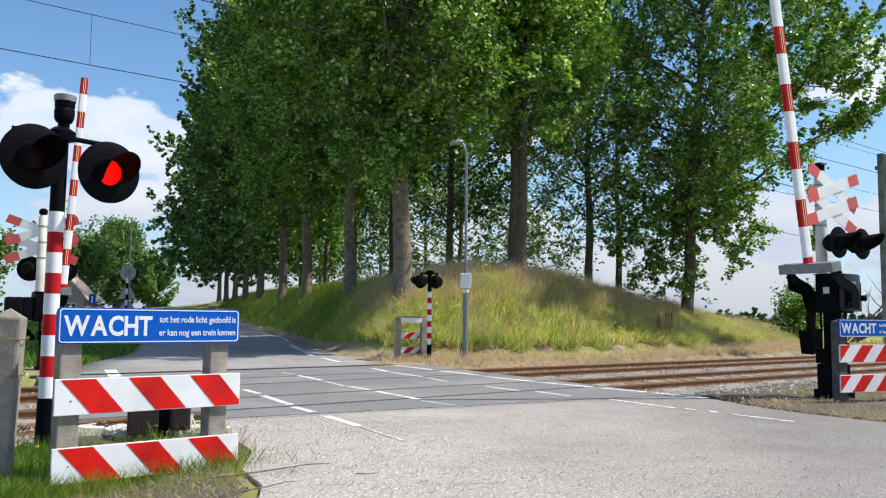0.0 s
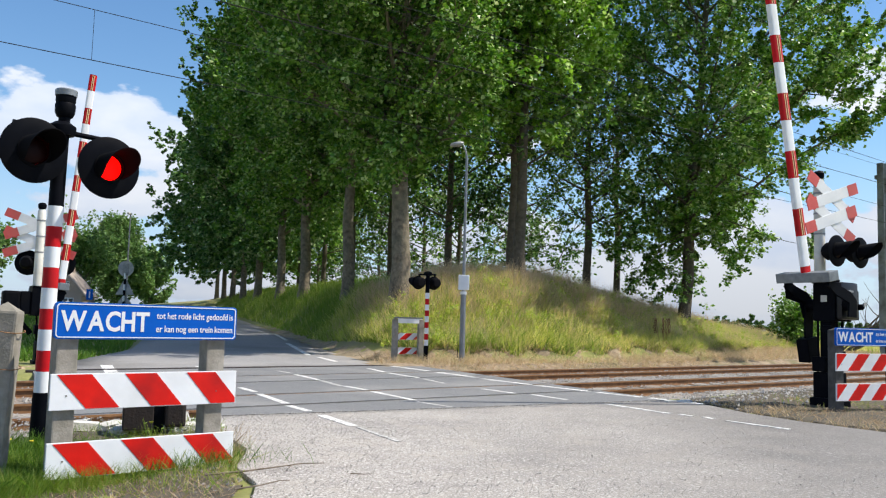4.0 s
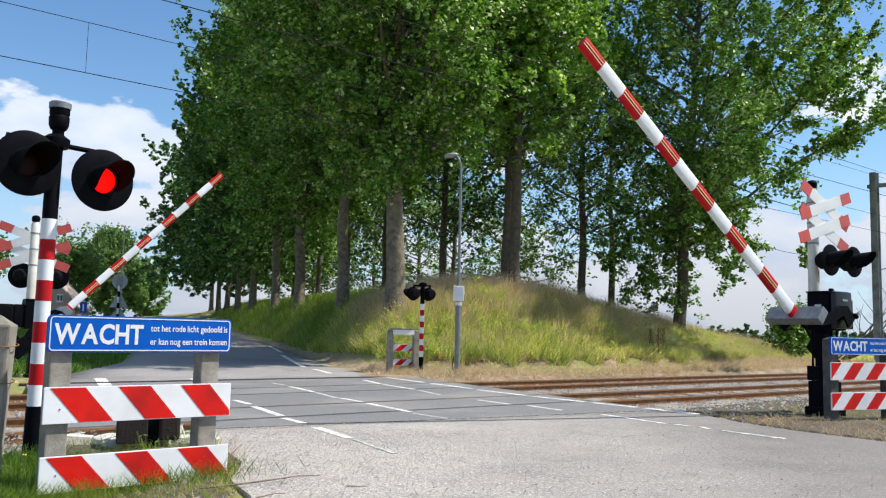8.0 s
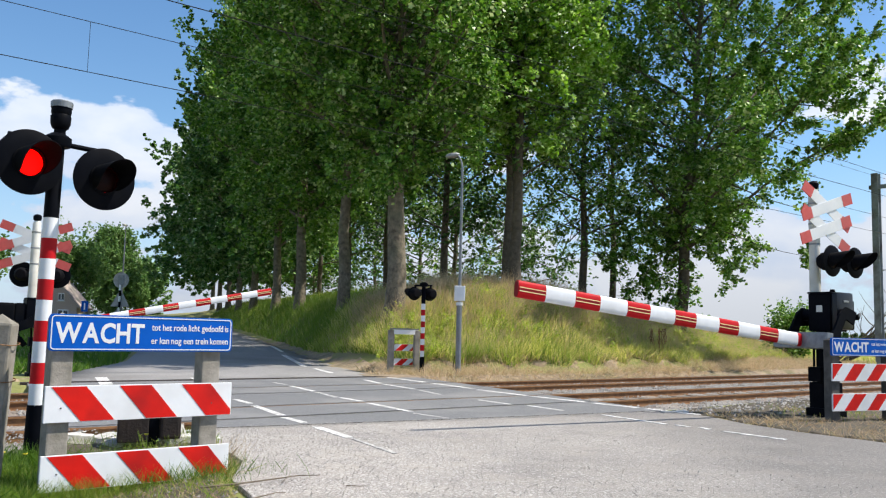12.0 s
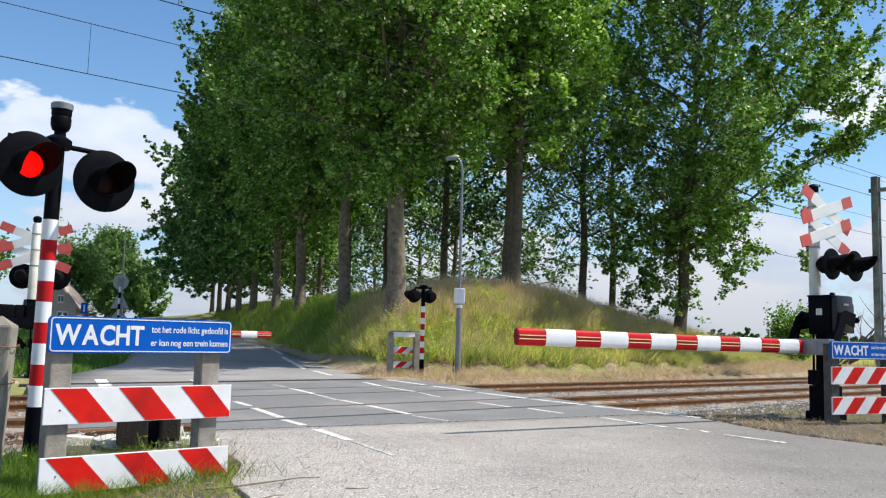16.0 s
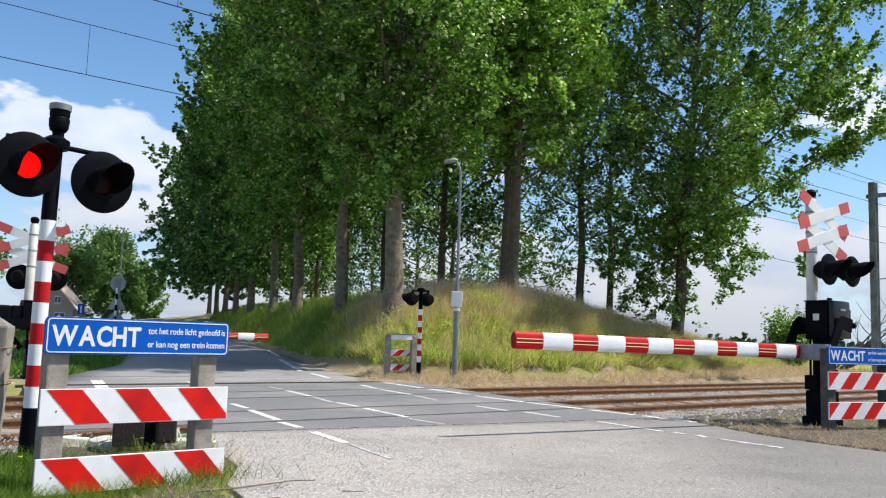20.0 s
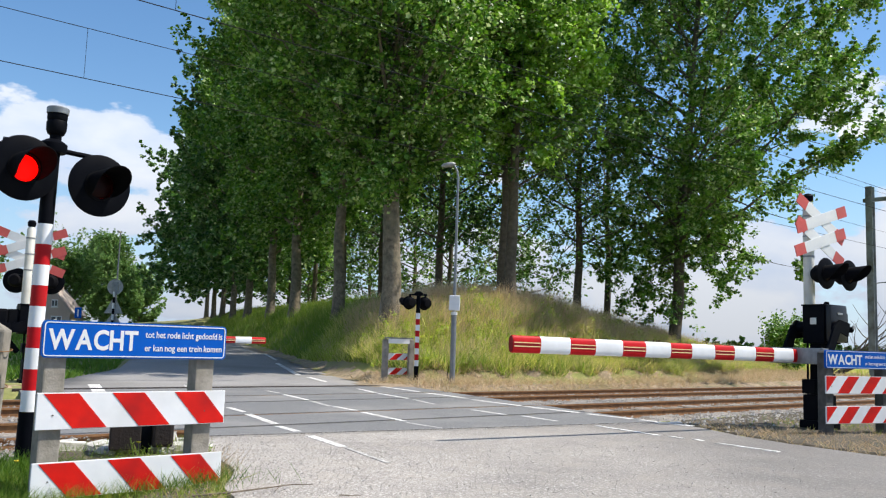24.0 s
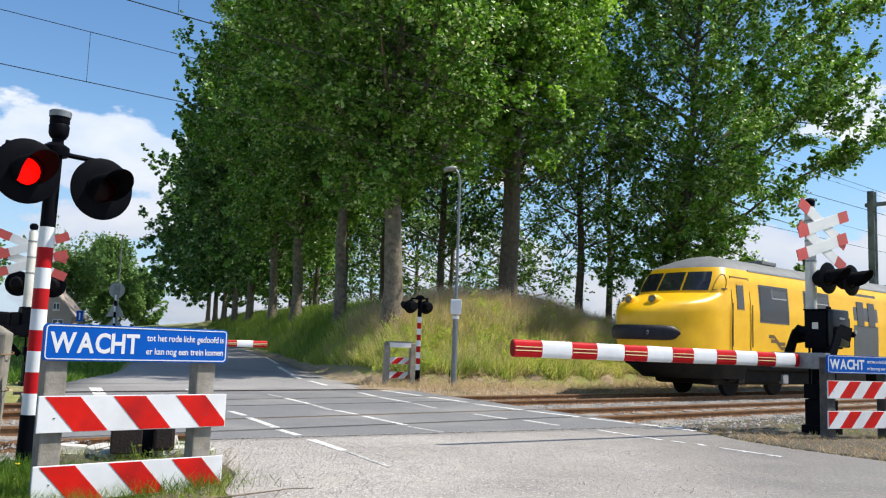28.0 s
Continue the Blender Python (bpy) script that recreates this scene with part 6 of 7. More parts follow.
part("pole", Shape().tube([(0, 0, -0.3), (0, 0, 1.98), (0, 0, 2.0), (0, 0, 5.8)], [0.08, 0.075, 0.045, 0.034], 16), M["galvanised"], lamp, smooth=True)
part("arm", Shape().tube([(0, 0, 5.75), (-0.03, 0, 5.95), (-0.10, 0, 6.10), (-0.2, 0, 6.16)], 0.03, 10), M["galvanised"], lamp, smooth=True)
part("lamp_head", Shape().turned([(0.03, -0.36), (0.12, -0.28), (0.145, -0.1), (0.13, 0.06), (0.06, 0.16), (0.02, 0.18)], 20, pose(-0.22, 0, 6.15, 0, 78) @ Matrix.Diagonal((0.5, 0.7, 0.75, 1))), M["grey_metal"], lamp, "pale round lamp head", smooth=True)
part("box", Shape().box((-0.15, -0.13, 2.02), (0.15, -0.06, 2.44), chamfer=0.02), M["white_paint"], lamp, "white plate box")
part("collar", Shape().turned([(0.09, 1.9), (0.09, 1.98)], 16), M["white_paint"], lamp, "pale band")
part("tree_guard", Shape().tube([(-0.09, 0, 0.0), (-0.13, 0, 0.25), (-0.1, 0, 0.5)], 0.012, 6), M["black_metal"], lamp, "black cable loop at the foot")

small = thing("blue_sign", pose(-16.5, 40, height1(-16.5, 40)), "small blue road sign with a white mark", "road sign", "road signs")
part("pole", Shape().tube([(0, 0.02, -0.2), (0, 0.02, 1.75)], 0.03, 10), M["galvanised"], small)
part("plate", Shape().box((-0.16, -0.02, 1.30), (0.16, 0.0, 1.80), chamfer=0.01), M["sign_blue"], small)
part("mark", Shape().box((-0.03, -0.024, 1.38), (0.03, -0.02, 1.70)), M["sign_white"], small, "white upright bar")
rs = thing("road_sign", pose(-16.75, 45, height1(-16.75, 45)), "round and three-cornered signs seen from behind", "road sign", "road signs")
for k in range(9):
    part("band", Shape().turned([(0.06, k * 0.3), (0.06, k * 0.3 + 0.3)], 12), M["black_metal"] if k % 2 else M["white_paint"], rs)
part("round_plate", Shape().turned([(0.42, 0), (0.42, 0.02)], 28, pose(0, 0.08, 2.95, 90)), M["grey_metal"], rs, "round grey plate")
part("inner_plate", Shape().box((-0.17, 0.05, 2.68), (0.17, 0.065, 3.22), chamfer=0.01), M["galvanised"], rs)
part("three_cornered_plate", Shape().prism([(-0.5, 1.55), (0.5, 1.55), (0.05, 2.4), (-0.05, 2.4)], 0.08, 0.1), M["grey_metal"], rs, "three-cornered grey plate")
part("lower_plate", Shape().prism([(-0.5, 0.95), (0.5, 0.95), (0.05, 1.54), (-0.05, 1.54)], 0.08, 0.1), M["grey_metal"], rs)
pole = thing("lamp_post", pose(-22.2, 60, height1(-22.2, 60)), "thin grey lamp post beside the far road", "street lamp")
part("pole", Shape().tube([(0, 0, -0.2), (0, 0, 7.2)], [0.08, 0.04], 10), M["galvanised"], pole)
part("lamp_head", Shape().box((-0.1, -0.5, 7.15), (0.1, 0.1, 7.28), chamfer=0.04), M["cream_paint"], pole)

M["brick"] = surface("brick", (0.375, 0.294, 0.25), (0.525, 0.425, 0.362), 30.0, 0.9, grime=(0.425, 0.325, 0.275), grime_scale=0.6)
M["roof_tile"] = surface("roof_tile", (0.338, 0.273, 0.24), (0.52, 0.429, 0.377), 14.0, 0.85, grime=(0.286, 0.247, 0.221), grime_scale=0.5)
M["pane"] = surface("pane", (0.03, 0.035, 0.04), (0.06, 0.07, 0.08), 2.0, 0.08)


def house(m, label, wide, deep, eaves, ridge, windows, tiles="roof_tile", tile_label="brown tiled roof slope"):
    """Gable end to the front (-y), with framed windows and a tiled roof."""
    h = thing("house", m, label, "house", "houses")
    part("wall", Shape().prism([(-wide / 2, -1.5), (wide / 2, -1.5), (wide / 2, eaves), (0, ridge), (-wide / 2, eaves)], 0, deep), M["brick"], h, "pale brick wall")
    for sgn in (-1, 1):
        a = math.atan2(ridge - eaves, wide / 2)
        ln = math.hypot(wide / 2, ridge - eaves) + 0.3
        part("roof", Shape().box((0, -0.25, 0), (ln, deep + 0.25, 0.14), Matrix.Translation((0, 0, ridge + 0.02)) @ (Matrix.Rotation(a, 4, "Y") if sgn > 0 else Matrix.Rotation(math.pi, 4, "Z") @ Matrix.Translation((0, -deep, 0)) @ Matrix.Rotation(a, 4, "Y"))), M[tiles], h, tile_label)
    for x, z, w, t in windows:
        win = part("window", Shape().box((x - w / 2, -0.05, z), (x + w / 2, 0.03, z + t)), M["white_paint"], h, "white-framed window")
        for sx in (-1, 1):
            part("pane", Shape().box((x + sx * w / 4 - w * 0.19, -0.056, z + 0.08), (x + sx * w / 4 + w * 0.19, -0.051, z + t - 0.08)), M["pane"], win)
        part("sill", Shape().box((x - w / 2 - 0.06, -0.12, z - 0.07), (x + w / 2 + 0.06, 0.0, z)), M["cream_paint"], win)
    part("chimney", Shape().box((-0.3, deep * 0.6, ridge - 0.3), (0.3, deep * 0.6 + 0.6, ridge + 0.7), chamfer=0.02), M["brick"], h)


house(pose(-30.5, 68, 0.65, 0, 0, 14), "small pale house with brown roof behind trees", 3.4, 7, 1.9, 3.9, ((0.7, 0.7, 0.8, 0.9), (-0.6, 0.7, 0.8, 0.9), (0.5, 2.3, 0.45, 0.6)))

# ---- overhead line ----
M["mast_steel"] = surface("mast_steel", (0.17, 0.20, 0.22), (0.27, 0.31, 0.33), 5.0, 0.7, metal=0.0, grime=(0.07, 0.06, 0.05), grime_scale=1.5)


def mast(s, n, tall, label):
    t = thing("catenary_mast", Matrix.Translation(on_track(s, n)) @ Matrix.Rotation(TRACK, 4, "Z"), label, "catenary mast", "catenary masts")
    post = Shape()
    for a, b in (((-0.15, -0.014, -0.5), (0.15, 0.014, tall)), ((-0.16, -0.16, -0.5), (-0.135, 0.16, tall)), ((0.135, -0.16, -0.5), (0.16, 0.16, tall))):
        post.box(a, b)
    part("post", post, M["mast_steel"], t, "steel section post")
    part("footing", Shape().box((-0.3, -0.3, -0.6), (0.3, 0.3, 0.1), chamfer=0.03), M["concrete"], t)
    part("cross_arm", Shape().box((-0.09, -8.0, tall - 0.75), (0.09, 0.3, tall - 0.57)), M["mast_steel"], t)
    for k, y in enumerate((-3.35, -6.98)):
        part("drop_bracket", Shape().tube([(0, y, tall - 0.7), (0, y, 5.4), (0, y + 0.7, 5.1)], 0.03, 8), M["mast_steel"], t)
        part("insulator", Shape().turned([(0.03, 6.6), (0.07, 6.65), (0.03, 6.7), (0.07, 6.75), (0.03, 6.8), (0.07, 6.85), (0.03, 6.9)], 10, pose(0, y, 0)), M["roof_tile"], t)
    part("stay", Shape().tube([(0, -0.1, 4.6), (0, -1.6, 4.7)], 0.025, 8), M["mast_steel"], t)
    return t


for s in (41.9, -14.5):
    mast(s, 17.5, 9.3, "dark steel mast that carries the overhead line")


def span_height(s, s0, s1, ends, middle):
    f = (s - s0) / (s1 - s0)
    return middle + (ends - middle) * (2 * f - 1) ** 2


# carrier bows up mid-span and contact wire climbs, to fit the camera's view
for n, base, climb in ((14.15, 5.20, 0.009), (10.52, 5.33, 0.005)):
    w = thing("overhead_wire", pose(*on_track(0, n)), "thin dark overhead wires with droppers over a track", "overhead wire", "overhead wires")
    inv = w.matrix_basis.inverted()
    spans = np.arange(-121.5, 500, 56.4)
    cw, mw = [], []
    for a in spans:
        for s in np.linspace(a, a + 56.4, 15)[:-1]:
            cw.append(inv @ on_track(s, n, base + climb * min(max(s, 0), 26)))
            mw.append(inv @ on_track(s, n, span_height(s, a, a + 56.4, 6.0, 6.12)))
    part("contact_wire", Shape().tube(cw, 0.0075, 5), M["wire"], w)
    part("carrier_wire", Shape().tube(mw, 0.0065, 5), M["wire"], w)
    for s in (-4.2, 4.2, 12.9, 21.2, 29.2, 36.3, 45.0, 53.5):
        a = spans[np.searchsorted(spans, s) - 1]
        part("dropper", Shape().tube([inv @ on_track(s, n, base + climb * min(max(s, 0), 26)), inv @ on_track(s, n, span_height(s, a, a + 56.4, 6.0, 6.12))], 0.004, 5), M["wire"], w)
for n, z in ((10.52, 8.6), (17.5, 9.15)):
    w = thing("feeder_wire", pose(*on_track(0, n)), "single thin feeder wire along the tracks", "overhead wire", "overhead wires")
    inv = w.matrix_basis.inverted()
    part("wire", Shape().tube([inv @ on_track(s, n, z + 0.6 * ((s % 56.4) / 56.4 - 0.5) ** 2) for s in np.arange(-140, 420, 7)], 0.007, 5), M["wire"], w)


# ---- train ----
M["train_yellow"] = surface("train_yellow", (0.80, 0.43, 0.003), (0.86, 0.49, 0.005), 3.0, 0.36, grime=(0.74, 0.39, 0.006), grime_scale=1.2)
M["train_roof"] = surface("train_roof", (0.132, 0.138, 0.143), (0.187, 0.193, 0.198), 3.0, 0.55, grime=(0.121, 0.116, 0.11), grime_scale=1.2)
M["train_dark"] = surface("train_dark", (0.008, 0.008, 0.008), (0.02, 0.019, 0.018), 4.0, 0.8, spec=0.1, grime=(0.024, 0.02, 0.016), grime_scale=1.2)
M["train_grey"] = surface("train_grey", (0.06, 0.063, 0.069), (0.084, 0.087, 0.093), 3.0, 0.45)
M["train_glass"] = surface("train_glass", (0.012, 0.014, 0.017), (0.03, 0.033, 0.038), 1.5, 0.06, spec=0.6)
M["train_trim"] = surface("train_trim", (0.30, 0.30, 0.30), (0.45, 0.45, 0.45), 4.0, 0.35, metal=0.6)
M["brown_mark"] = surface("brown_mark", (0.10, 0.055, 0.012), (0.14, 0.075, 0.016), 4.0, 0.4)
M["bumper_rubber"] = surface("bumper_rubber", (0.010, 0.009, 0.014), (0.022, 0.020, 0.028), 5.0, 0.5, spec=0.3)
M["headlamp"] = surface("headlamp", (0.10, 0.085, 0.05), (0.22, 0.19, 0.12), 8.0, 0.12)

CAR = 26.0
ZS = [1.18, 1.35, 1.55, 1.8, 1.95, 2.1, 2.18, 2.25, 2.31, 2.36, 2.41, 2.45, 2.49, 2.53, 2.57, 2.6, 2.64, 2.68, 2.72, 2.76, 2.80, 2.85, 3.0, 3.2, 3.4, 3.6, 3.74, 3.88, 3.99, 4.06, 4.09]


def half_width(z):
    return float(np.interp(z, [0.5, 1.18, 2.4, 3.2, 3.5, 3.7, 3.9, 4.0, 4.09], [1.20, 1.42, 1.44, 1.38, 1.30, 1.12, 0.78, 0.50, 0.05]))


def front(z):
    """How far the nose's middle lies behind its foremost point."""
    return float(np.interp(z, [0.45, 0.9, 1.2, 1.55, 1.9, 2.1, 2.25, 2.36, 2.45, 2.53, 2.6, 2.68, 2.76, 2.85, 3.6, 3.8, 4.0, 4.09], [0.9, 0.05, -0.26, -0.32, -0.31, -0.27, -0.2, -0.1, 0.03, 0.2, 0.42, 0.74, 1.1, 1.45, 1.95, 2.25, 2.9, 3.5]))


def nose_depth(z):
    return float(np.interp(z, [0.5, 1.2, 1.6, 2.0, 2.2, 2.4, 2.6, 2.75, 2.9, 3.6, 4.09], [1.7, 2.1, 2.2, 2.16, 2.08, 1.85, 1.42, 1.04, 0.72, 0.62, 0.8]))


def skin(z, a, out=0.0):
    """A point of the nose at height z; a runs from 0 in the middle to 1 where the side begins (negative: the other side). Front is -x."""
    t = abs(a) * math.pi / 2
    sg = 1 if a >= 0 else -1
    w, d, f = half_width(z), nose_depth(z), front(z)
    e = float(np.interp(z, [1.9, 2.9], [1.18, 0.85]))
    c, s = max(0.0, math.cos(t)) ** e, max(0.0, math.sin(t)) ** e
    p = Vector((f + d * (1 - c), sg * w * s, z))
    n = Vector((-math.cos(t), sg * math.sin(t), 0.35 if z > 2.3 else 0.0)).normalized()
    return p + n * out


def nose_patch(zs, as_, out, thick=0.02):
    """A curved plate that lies on the nose."""
    s = Shape()
    rows, cols = len(zs), len(as_)
    for o in (out, out - thick):
        for z in zs:
            for a in as_:
                s.v.append(tuple(skin(z, a, o)))
    k = rows * cols
    for i in range(rows - 1):
        for j in range(cols - 1):
            q = i * cols + j
            s.f.append((q, q + 1, q + cols + 1, q + cols))
            s.f.append((k + q, k + q + cols, k + q + cols + 1, k + q + 1))
    edge = [j for j in range(cols)] + [i * cols + cols - 1 for i in range(1, rows)] + [(rows - 1) * cols + j for j in range(cols - 2, -1, -1)] + [i * cols for i in range(rows - 2, 0, -1)]
    for i, a in enumerate(edge):
        b = edge[(i + 1) % len(edge)]
        s.f.append((a, b, b + k, a + k))
    return s


def hull(zs, x_end):
    """The nose and both sides between the heights given, as one skin."""
    s = Shape()
    angles = [-1 + 2 * i / 40 for i in range(41)]
    line = []
    for z in zs:
        ring = [(x_end, -half_width(z), z)] + [tuple(skin(z, a)) for a in angles] + [(x_end, half_width(z), z)]
        line.append(ring)
    n = len(line[0])
    for ring in line:
        s.v += ring
    for i in range(len(zs) - 1):
        for j in range(n - 1):
            q = i * n + j
            s.f.append((q, q + 1, q + n + 1, q + n))
        q = i * n
        s.f.append((q + n - 1, q, q + n, q + 2 * n - 1))
    s.f.append(tuple(range(n)))
    s.f.append(tuple((len(zs) - 1) * n + j for j in reversed(range(n))))
    return s


def side_plate(x0, x1, z0, z1, y, out, thick=0.02):
    """A plate on one side wall, following its slope."""
    sg = 1 if y > 0 else -1
    s = Shape()
    zs = np.linspace(z0, z1, 4)
    pts = []
    for o in (out, out - thick):
        for z in zs:
            for x in (x0, x1):
                pts.append((x, sg * (half_width(z) + o), z))
    f = []
    for i in range(3):
        q = i * 2
        f += [(q, q + 1, q + 3, q + 2), (8 + q, 8 + q + 2, 8 + q + 3, 8 + q + 1), (q, q + 2, q + 10, q + 8), (q + 1, q + 9, q + 11, q + 3)]
    f += [(0, 8, 9, 1), (6, 7, 15, 14)]
    return s.add(pts, f)


def carriage(parent, m):
    """One driving car of the unit: nose at -x."""
    body = part("car_body", hull([z for z in ZS if z <= 3.6], CAR), M["train_yellow"], parent, "bright yellow rounded car body", smooth=True, at=m)
    part("roof", hull([z for z in ZS if z >= 3.6], CAR), M["train_roof"], parent, "grey curved roof", smooth=True, at=m)
    part("gutter", Shape().box((3.6, -half_width(3.6) - 0.03, 3.58), (CAR, -half_width(3.6) + 0.01, 3.63)).box((3.6, half_width(3.6) - 0.01, 3.58), (CAR, half_width(3.6) + 0.03, 3.63)), M["train_trim"], parent, at=m)
    # front windows: middle and two at the corners
    part("windscreen", nose_patch(np.linspace(2.92, 3.46, 5), np.linspace(-0.13, 0.13, 7), 0.012), M["train_glass"], body, "dark windscreen")
    for sg in (-1, 1):
        part("corner_window", nose_patch(np.linspace(2.92, 3.46, 5), np.linspace(sg * 0.16, sg * 0.56, 9), 0.012), M["train_glass"], body, "dark corner window")
        part("hatch_seam", nose_patch([2.96, 2.99], np.linspace(sg * 0.84, sg * 1.0, 5), 0.008), M["brown_mark"], body)
    pad = Shape()
    cols, rows_b = 31, 9
    for out in (0.13, -0.03):
        for q in range(rows_b):
            v = -1 + 2 * q / (rows_b - 1)
            for k in range(cols):
                u = -1 + 2 * k / (cols - 1)
                z = 1.69 + 0.195 * v * (1 - 0.96 * abs(u) ** 14) ** 0.5
                pad.v.append(tuple(skin(z, 0.54 * u, out * (1 - 0.45 * v ** 4) if out > 0 else out)))
    kk = cols * rows_b
    for q in range(rows_b - 1):
        for k in range(cols - 1):
            c = q * cols + k
            pad.f += [(c, c + 1, c + cols + 1, c + cols), (kk + c, kk + c + cols, kk + c + cols + 1, kk + c + 1)]
    for k in range(cols - 1):
        for c in (k, (rows_b - 1) * cols + k):
            pad.f.append((c, c + 1, kk + c + 1, kk + c))
    for q in range(rows_b - 1):
        for c in (q * cols, q * cols + cols - 1):
            pad.f.append((c, c + cols, kk + c + cols, kk + c))
    part("bumper", pad, M["bumper_rubber"], body, "black padded bumper band with rounded ends", smooth=True)
    for a in (-0.26, 0.26):
        p = skin(1.68, a, 0.12)
        part("buffer_light", Shape().turned([(0.07, 0), (0.06, 0.02)], 14, Matrix.Translation(p) @ pose(0, 0, 0, 0, -90)), M["train_grey"], body)
    for a in (-0.17, 0.17):
        p = skin(2.52, a, 0.0)
        p.z, d = p.z + 0.07, pose(0, 0, 0, 0, -84)
        hl = part("headlight", Shape().turned([(0.10, -0.42), (0.14, -0.2), (0.15, 0.02), (0.13, 0.06)], 20, Matrix.Translation(p) @ d), M["train_yellow"], body, "round yellow headlight housing", smooth=True)
        part("headlight_glass", Shape().turned([(0.10, 0.055), (0.09, 0.08), (0.03, 0.095)], 18, Matrix.Translation(p) @ d), M["headlamp"], hl, smooth=True)
    part("skirt", hull([0.50, 0.62, 0.8, 0.95, 1.08, 1.18], 3.4), M["train_dark"], body, "dark front skirt", smooth=True)
    part("coupler", Shape().box((-0.25, -0.16, 0.85), (0.4, 0.16, 1.1), chamfer=0.04), M["black_metal"], body)
    # sides
    for sg in (-1, 1):
        drv = part("cab_door", side_plate(2.45, 3.40, 1.30, 3.34, sg, 0.008), M["train_yellow"], body, "narrow yellow cab door")
        part("door_window", side_plate(2.72, 3.04, 2.45, 3.12, sg, 0.016), M["train_grey"], drv)
        for x0, x1, z0, z1 in ((2.43, 2.46, 1.30, 3.36), (3.39, 3.42, 1.30, 3.36), (2.46, 3.39, 3.33, 3.36), (2.70, 2.72, 2.43, 3.14), (3.04, 3.06, 2.43, 3.14)):
            part("door_seam", side_plate(x0, x1, z0, z1, sg, 0.014), M["brown_mark"], drv)
        # outline of the round-topped panel behind the cab
        arch = [(0.62 + 0.02, 2.94)] + [(0.79 - 0.15 * math.cos(math.pi * k / 10), 2.98 + 0.42 * math.sin(math.pi * k / 10)) for k in range(11)] + [(0.94, 2.94), (0.64, 2.94)]
        part("panel_seam", Shape().tube([skin(z, sg * a, 0.004) for a, z in arch], 0.014, 5), M["brown_mark"], body)
        for x in (2.41, 3.44):
            part("hand_rail", Shape().tube([(x, sg * (half_width(1.4) + 0.05), 1.4), (x, sg * (half_width(2.6) + 0.05), 2.6)], 0.018, 6), M["brown_mark"], drv)
        for x in (3.95, 6.60, 12.75, 15.40, 18.05, 23.3):
            win = part("side_window", side_plate(x, x + 1.6, 2.18, 3.16, sg, 0.012), M["train_glass"], body, "dark rounded side window")
            part("window_frame", side_plate(x - 0.05, x + 1.65, 2.12, 3.22, sg, 0.006), M["train_grey"], win)
            part("vent_frame", side_plate(x + 0.66, x + 1.54, 2.84, 2.88, sg, 0.02), M["train_trim"], win)
            part("vent_frame", side_plate(x + 0.66, x + 0.70, 2.88, 3.12, sg, 0.02), M["train_trim"], win)
            part("vent_pane", side_plate(x + 0.72, x + 1.52, 2.90, 3.10, sg, 0.016), M["train_grey"], win)
        for x in (9.85, 20.6):
            door = part("entrance_door", side_plate(x + 0.1, x + 1.95, 1.25, 3.38, sg, 0.012), M["train_grey"], body, "dark grey entrance door")
            part("door_window", side_plate(x + 0.35, x + 0.85, 2.3, 3.1, sg, 0.02), M["train_glass"], door)
            part("door_window", side_plate(x + 1.2, x + 1.7, 2.3, 3.1, sg, 0.02), M["train_glass"], door)
        # abstract brown emblem: two bent arrows as plain bars
        mk = Shape()
        for dz, dx in ((0.0, 0.0), (-0.13, 0.12)):
            pts = [(4.4 + dx, 1.74 + dz), (4.7 + dx, 1.74 + dz), (5.0 + dx, 1.54 + dz), (5.35 + dx, 1.54 + dz)]
            for (xa, za), (xb, zb) in zip(pts, pts[1:]):
                yy = sg * (half_width(za) + 0.006)
                mk.add([(xa, yy, za - 0.05), (xb, yy, zb - 0.05), (xb, yy, zb + 0.05), (xa, yy, za + 0.05)], [(0, 1, 2, 3)])
        part("emblem", mk, M["brown_mark"], body, "brown emblem of two bent bars")
    # underframe and bogies
    part("underframe", Shape().box((3.4, -1.25, 0.75), (CAR - 0.2, 1.25, 1.18), chamfer=0.03), M["train_dark"], body)
    for x in (4.6, CAR - 4.2):
        bg = part("bogie", Shape().box((x - 1.8, -1.1, 0.42), (x + 1.8, -0.92, 0.78), chamfer=0.04).box((x - 1.8, 0.92, 0.42), (x + 1.8, 1.1, 0.78), chamfer=0.04).box((x - 0.4, -1.0, 0.45), (x + 0.4, 1.0, 0.72)), M["train_dark"], body, "dark bogie frame")
        for dx in (-1.25, 1.25):
            for y in (-0.75, 0.75):
                part("wheel", Shape().turned([(0.12, -0.07), (0.46, -0.065), (0.50, -0.05), (0.47, 0.0), (0.46, 0.065), (0.12, 0.07)], 28, pose(x + dx, y, 0.475, 90)), M["train_dark"], bg, smooth=True)
                part("axle_box", Shape().box((x + dx - 0.16, y * 1.48 - 0.07, 0.36), (x + dx + 0.16, y * 1.48 + 0.07, 0.64), chamfer=0.03), M["grey_metal"] if dx > 0 else M["train_dark"], bg)
            part("spring", Shape().turned([(0.08, 0.64), (0.09, 0.7), (0.08, 0.76), (0.09, 0.82), (0.08, 0.9)], 12, pose(x + dx, -1.05, 0)), M["train_dark"], bg)
    # dark block added to stand for gear and shade under the car
    part("underbody_fill", Shape().box((2.2, -0.98, 0.32), (8.6, 0.98, 0.8), chamfer=0.12), M["train_dark"], body)
    for x in (9.0, 12.5, 15.5):
        part("equipment_box", Shape().box((x, -1.25, 0.38), (x + 2.2, 1.25, 0.75), chamfer=0.03), M["train_dark"], body)
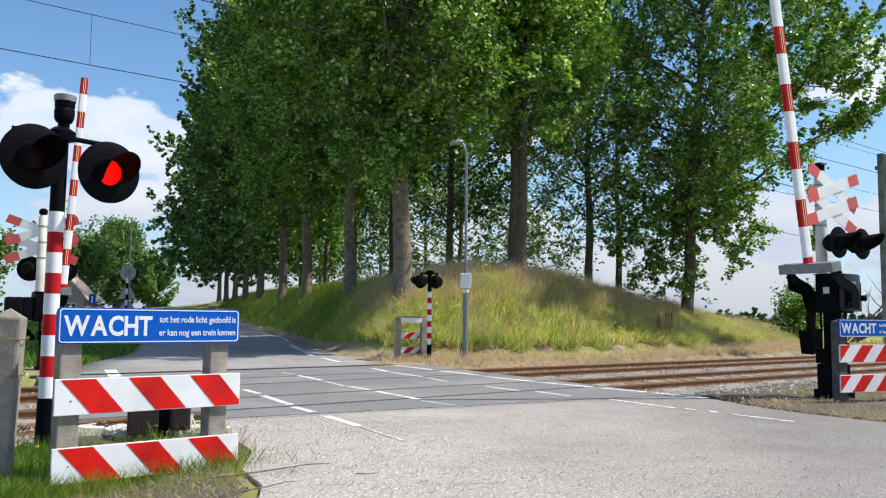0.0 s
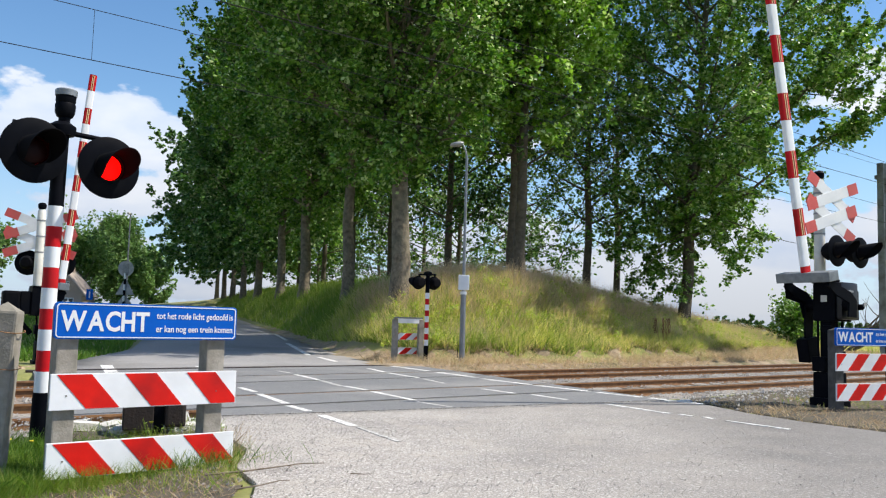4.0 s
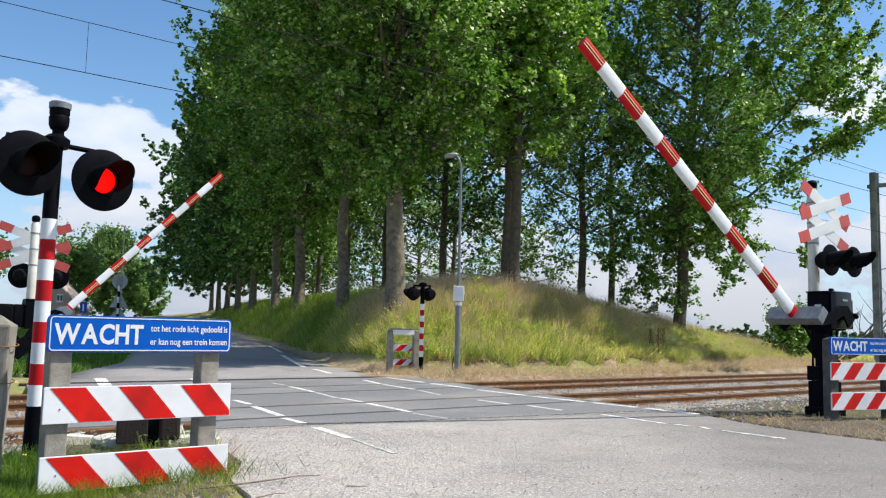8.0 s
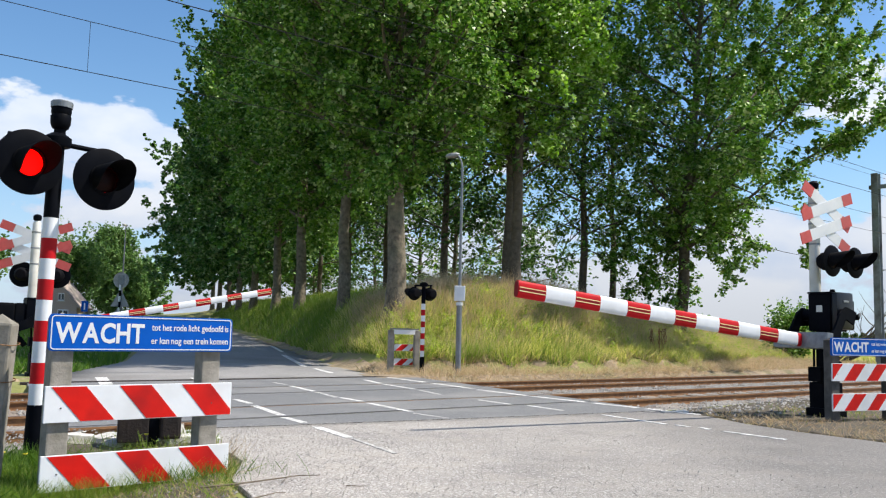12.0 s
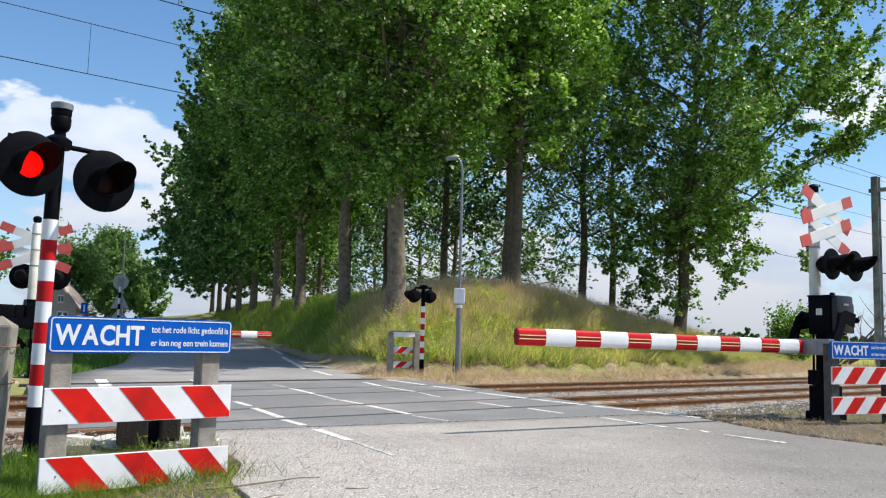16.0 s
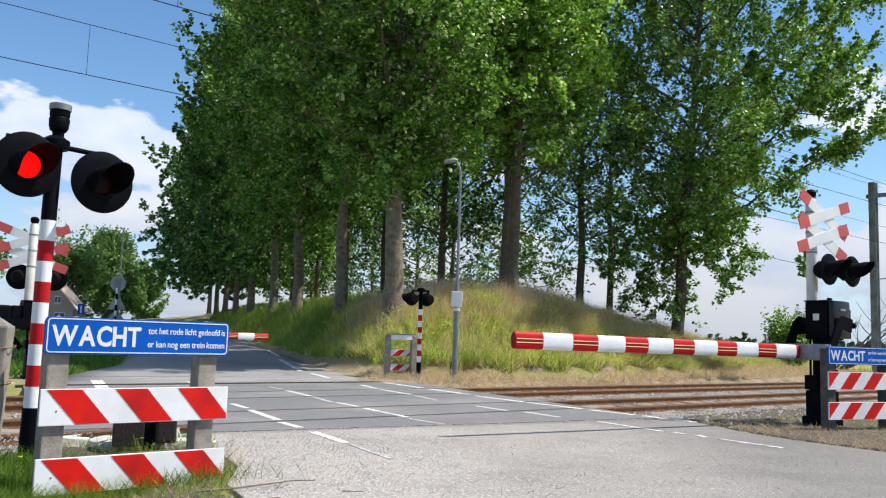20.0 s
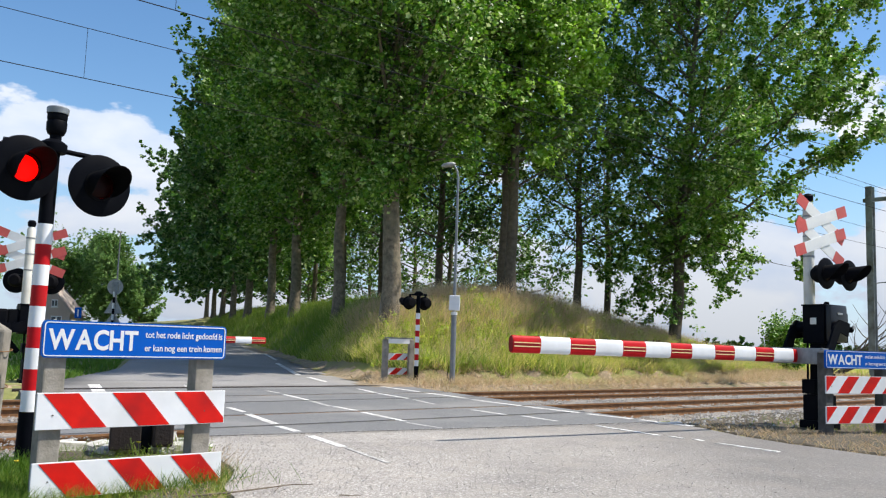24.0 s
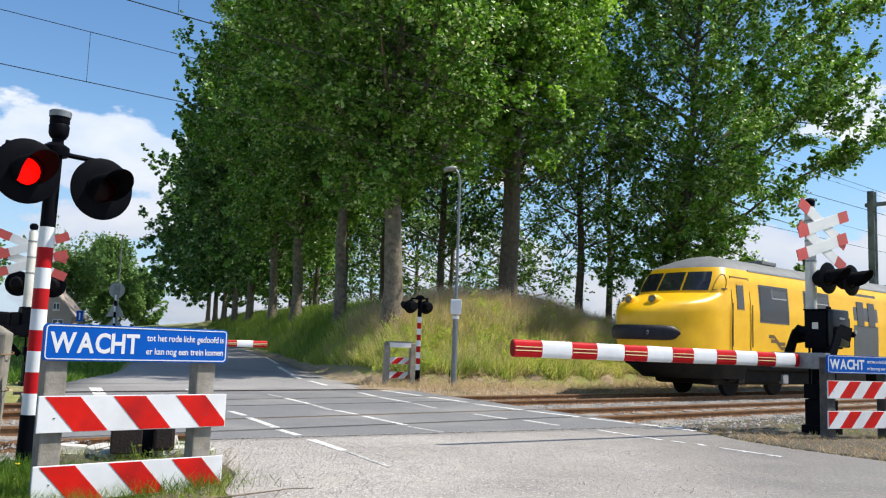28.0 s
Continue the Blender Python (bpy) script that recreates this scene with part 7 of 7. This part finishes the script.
    for x in (6.0, 11.0, 16.5, 21.0):
        part("roof_vent", Shape().box((x, -0.35, 4.05), (x + 0.9, 0.35, 4.17), chamfer=0.03), M["train_roof"], body)


train = thing("train", Matrix.Translation(on_track(18.9, 14.15)) @ Matrix.Rotation(TRACK, 4, "Z"), "yellow two-car electric train with grey roof", "train")
carriage(train, pose(0, 0, 0))
carriage(train, pose(2 * CAR + 0.5, 0, 0, 0, 0, 180))
part("gangway", Shape().box((CAR, -0.7, 1.1), (CAR + 0.5, 0.7, 3.4), chamfer=0.05), M["black_matt"], train, "black gangway bellows")


# ---- what moves ----
TRAIN_END = 18.9


def motions():
    # the near boom comes down, then stays level
    rows = [(0, 80.7), (3.6, 80.7), (4.3, 76.0), (4.9, 68.6), (5.5, 61.5), (6, 56.7), (6.5, 51.4), (7, 46.7), (7.5, 42.1), (8, 38.2), (8.5, 33.8), (9, 29.6),
            (9.5, 25.7), (10, 21.4), (10.5, 17.5), (11, 13.4), (11.5, 9.6), (12, 5.5), (12.5, 2.2), (12.9, 0.6), (13.4, 0.4), (28, 0.4)]
    walk(boom_near, [(t, pose(0, 0, 1.585, 0, -a, 0)) for t, a in rows])
    rows = [(0, 87.0), (3.6, 87.0), (4.3, 82.5), (4.9, 75.5), (5.5, 68.5), (6, 63.0), (6.5, 58.5), (7, 53.8), (8, 45.7), (9, 37.4), (10, 28.3), (11, 20.4), (12, 11.2), (12.5, 7.5), (13.1, 1.5), (13.6, 0.0), (28, 0.0)]
    walk(boom_far, [(t, pose(0, 0, 1.25, 0, -a, 0)) for t, a in rows])
    # the train runs in along the far track at an even speed and is in view only at the end
    speed, stop = 42.3, TRAIN_END
    times = [0, 4, 8, 12, 16, 20, 24, 26, 27, 27.5, 27.8, 28]
    walk(train, [(t, Matrix.Translation(on_track(stop + speed * (28 - t), 14.15)) @ Matrix.Rotation(TRACK, 4, "Z")) for t in times])
    # the two lamps flash in turn: each insert swings half round within a tenth of a second
    cycle, first, on = 0.6577, 0.14, 0.24
    uneven = {4: (0.0, -0.12), 10: (0.0, -0.05), 18: (-0.09, 0.0), 42: (0.0, 0.1)}
    for lamp, phase, shift in ((flashers[0], 0, -0.07), (flashers[1], 180, 0.07)):
        rows, turn = [(0.0, phase + 180.0)], phase + 180.0
        for beat in range(43):
            early, late = uneven.get(beat, (0.0, 0.0))
            early += shift * (beat == 15)
            t = first + beat * cycle
            for at_t in (t + early, t + on + late):
                if at_t + 0.08 > 28:
                    break
                for k in range(4):
                    rows.append((at_t - 0.03 + k / 30.0, turn + 60.0 * k))
                turn += 180.0
        rows.append((28.0, turn))
        walk(lamp, [(q, pose(0, 0.012, 0, 0, 0, a)) for q, a in rows])


motions()
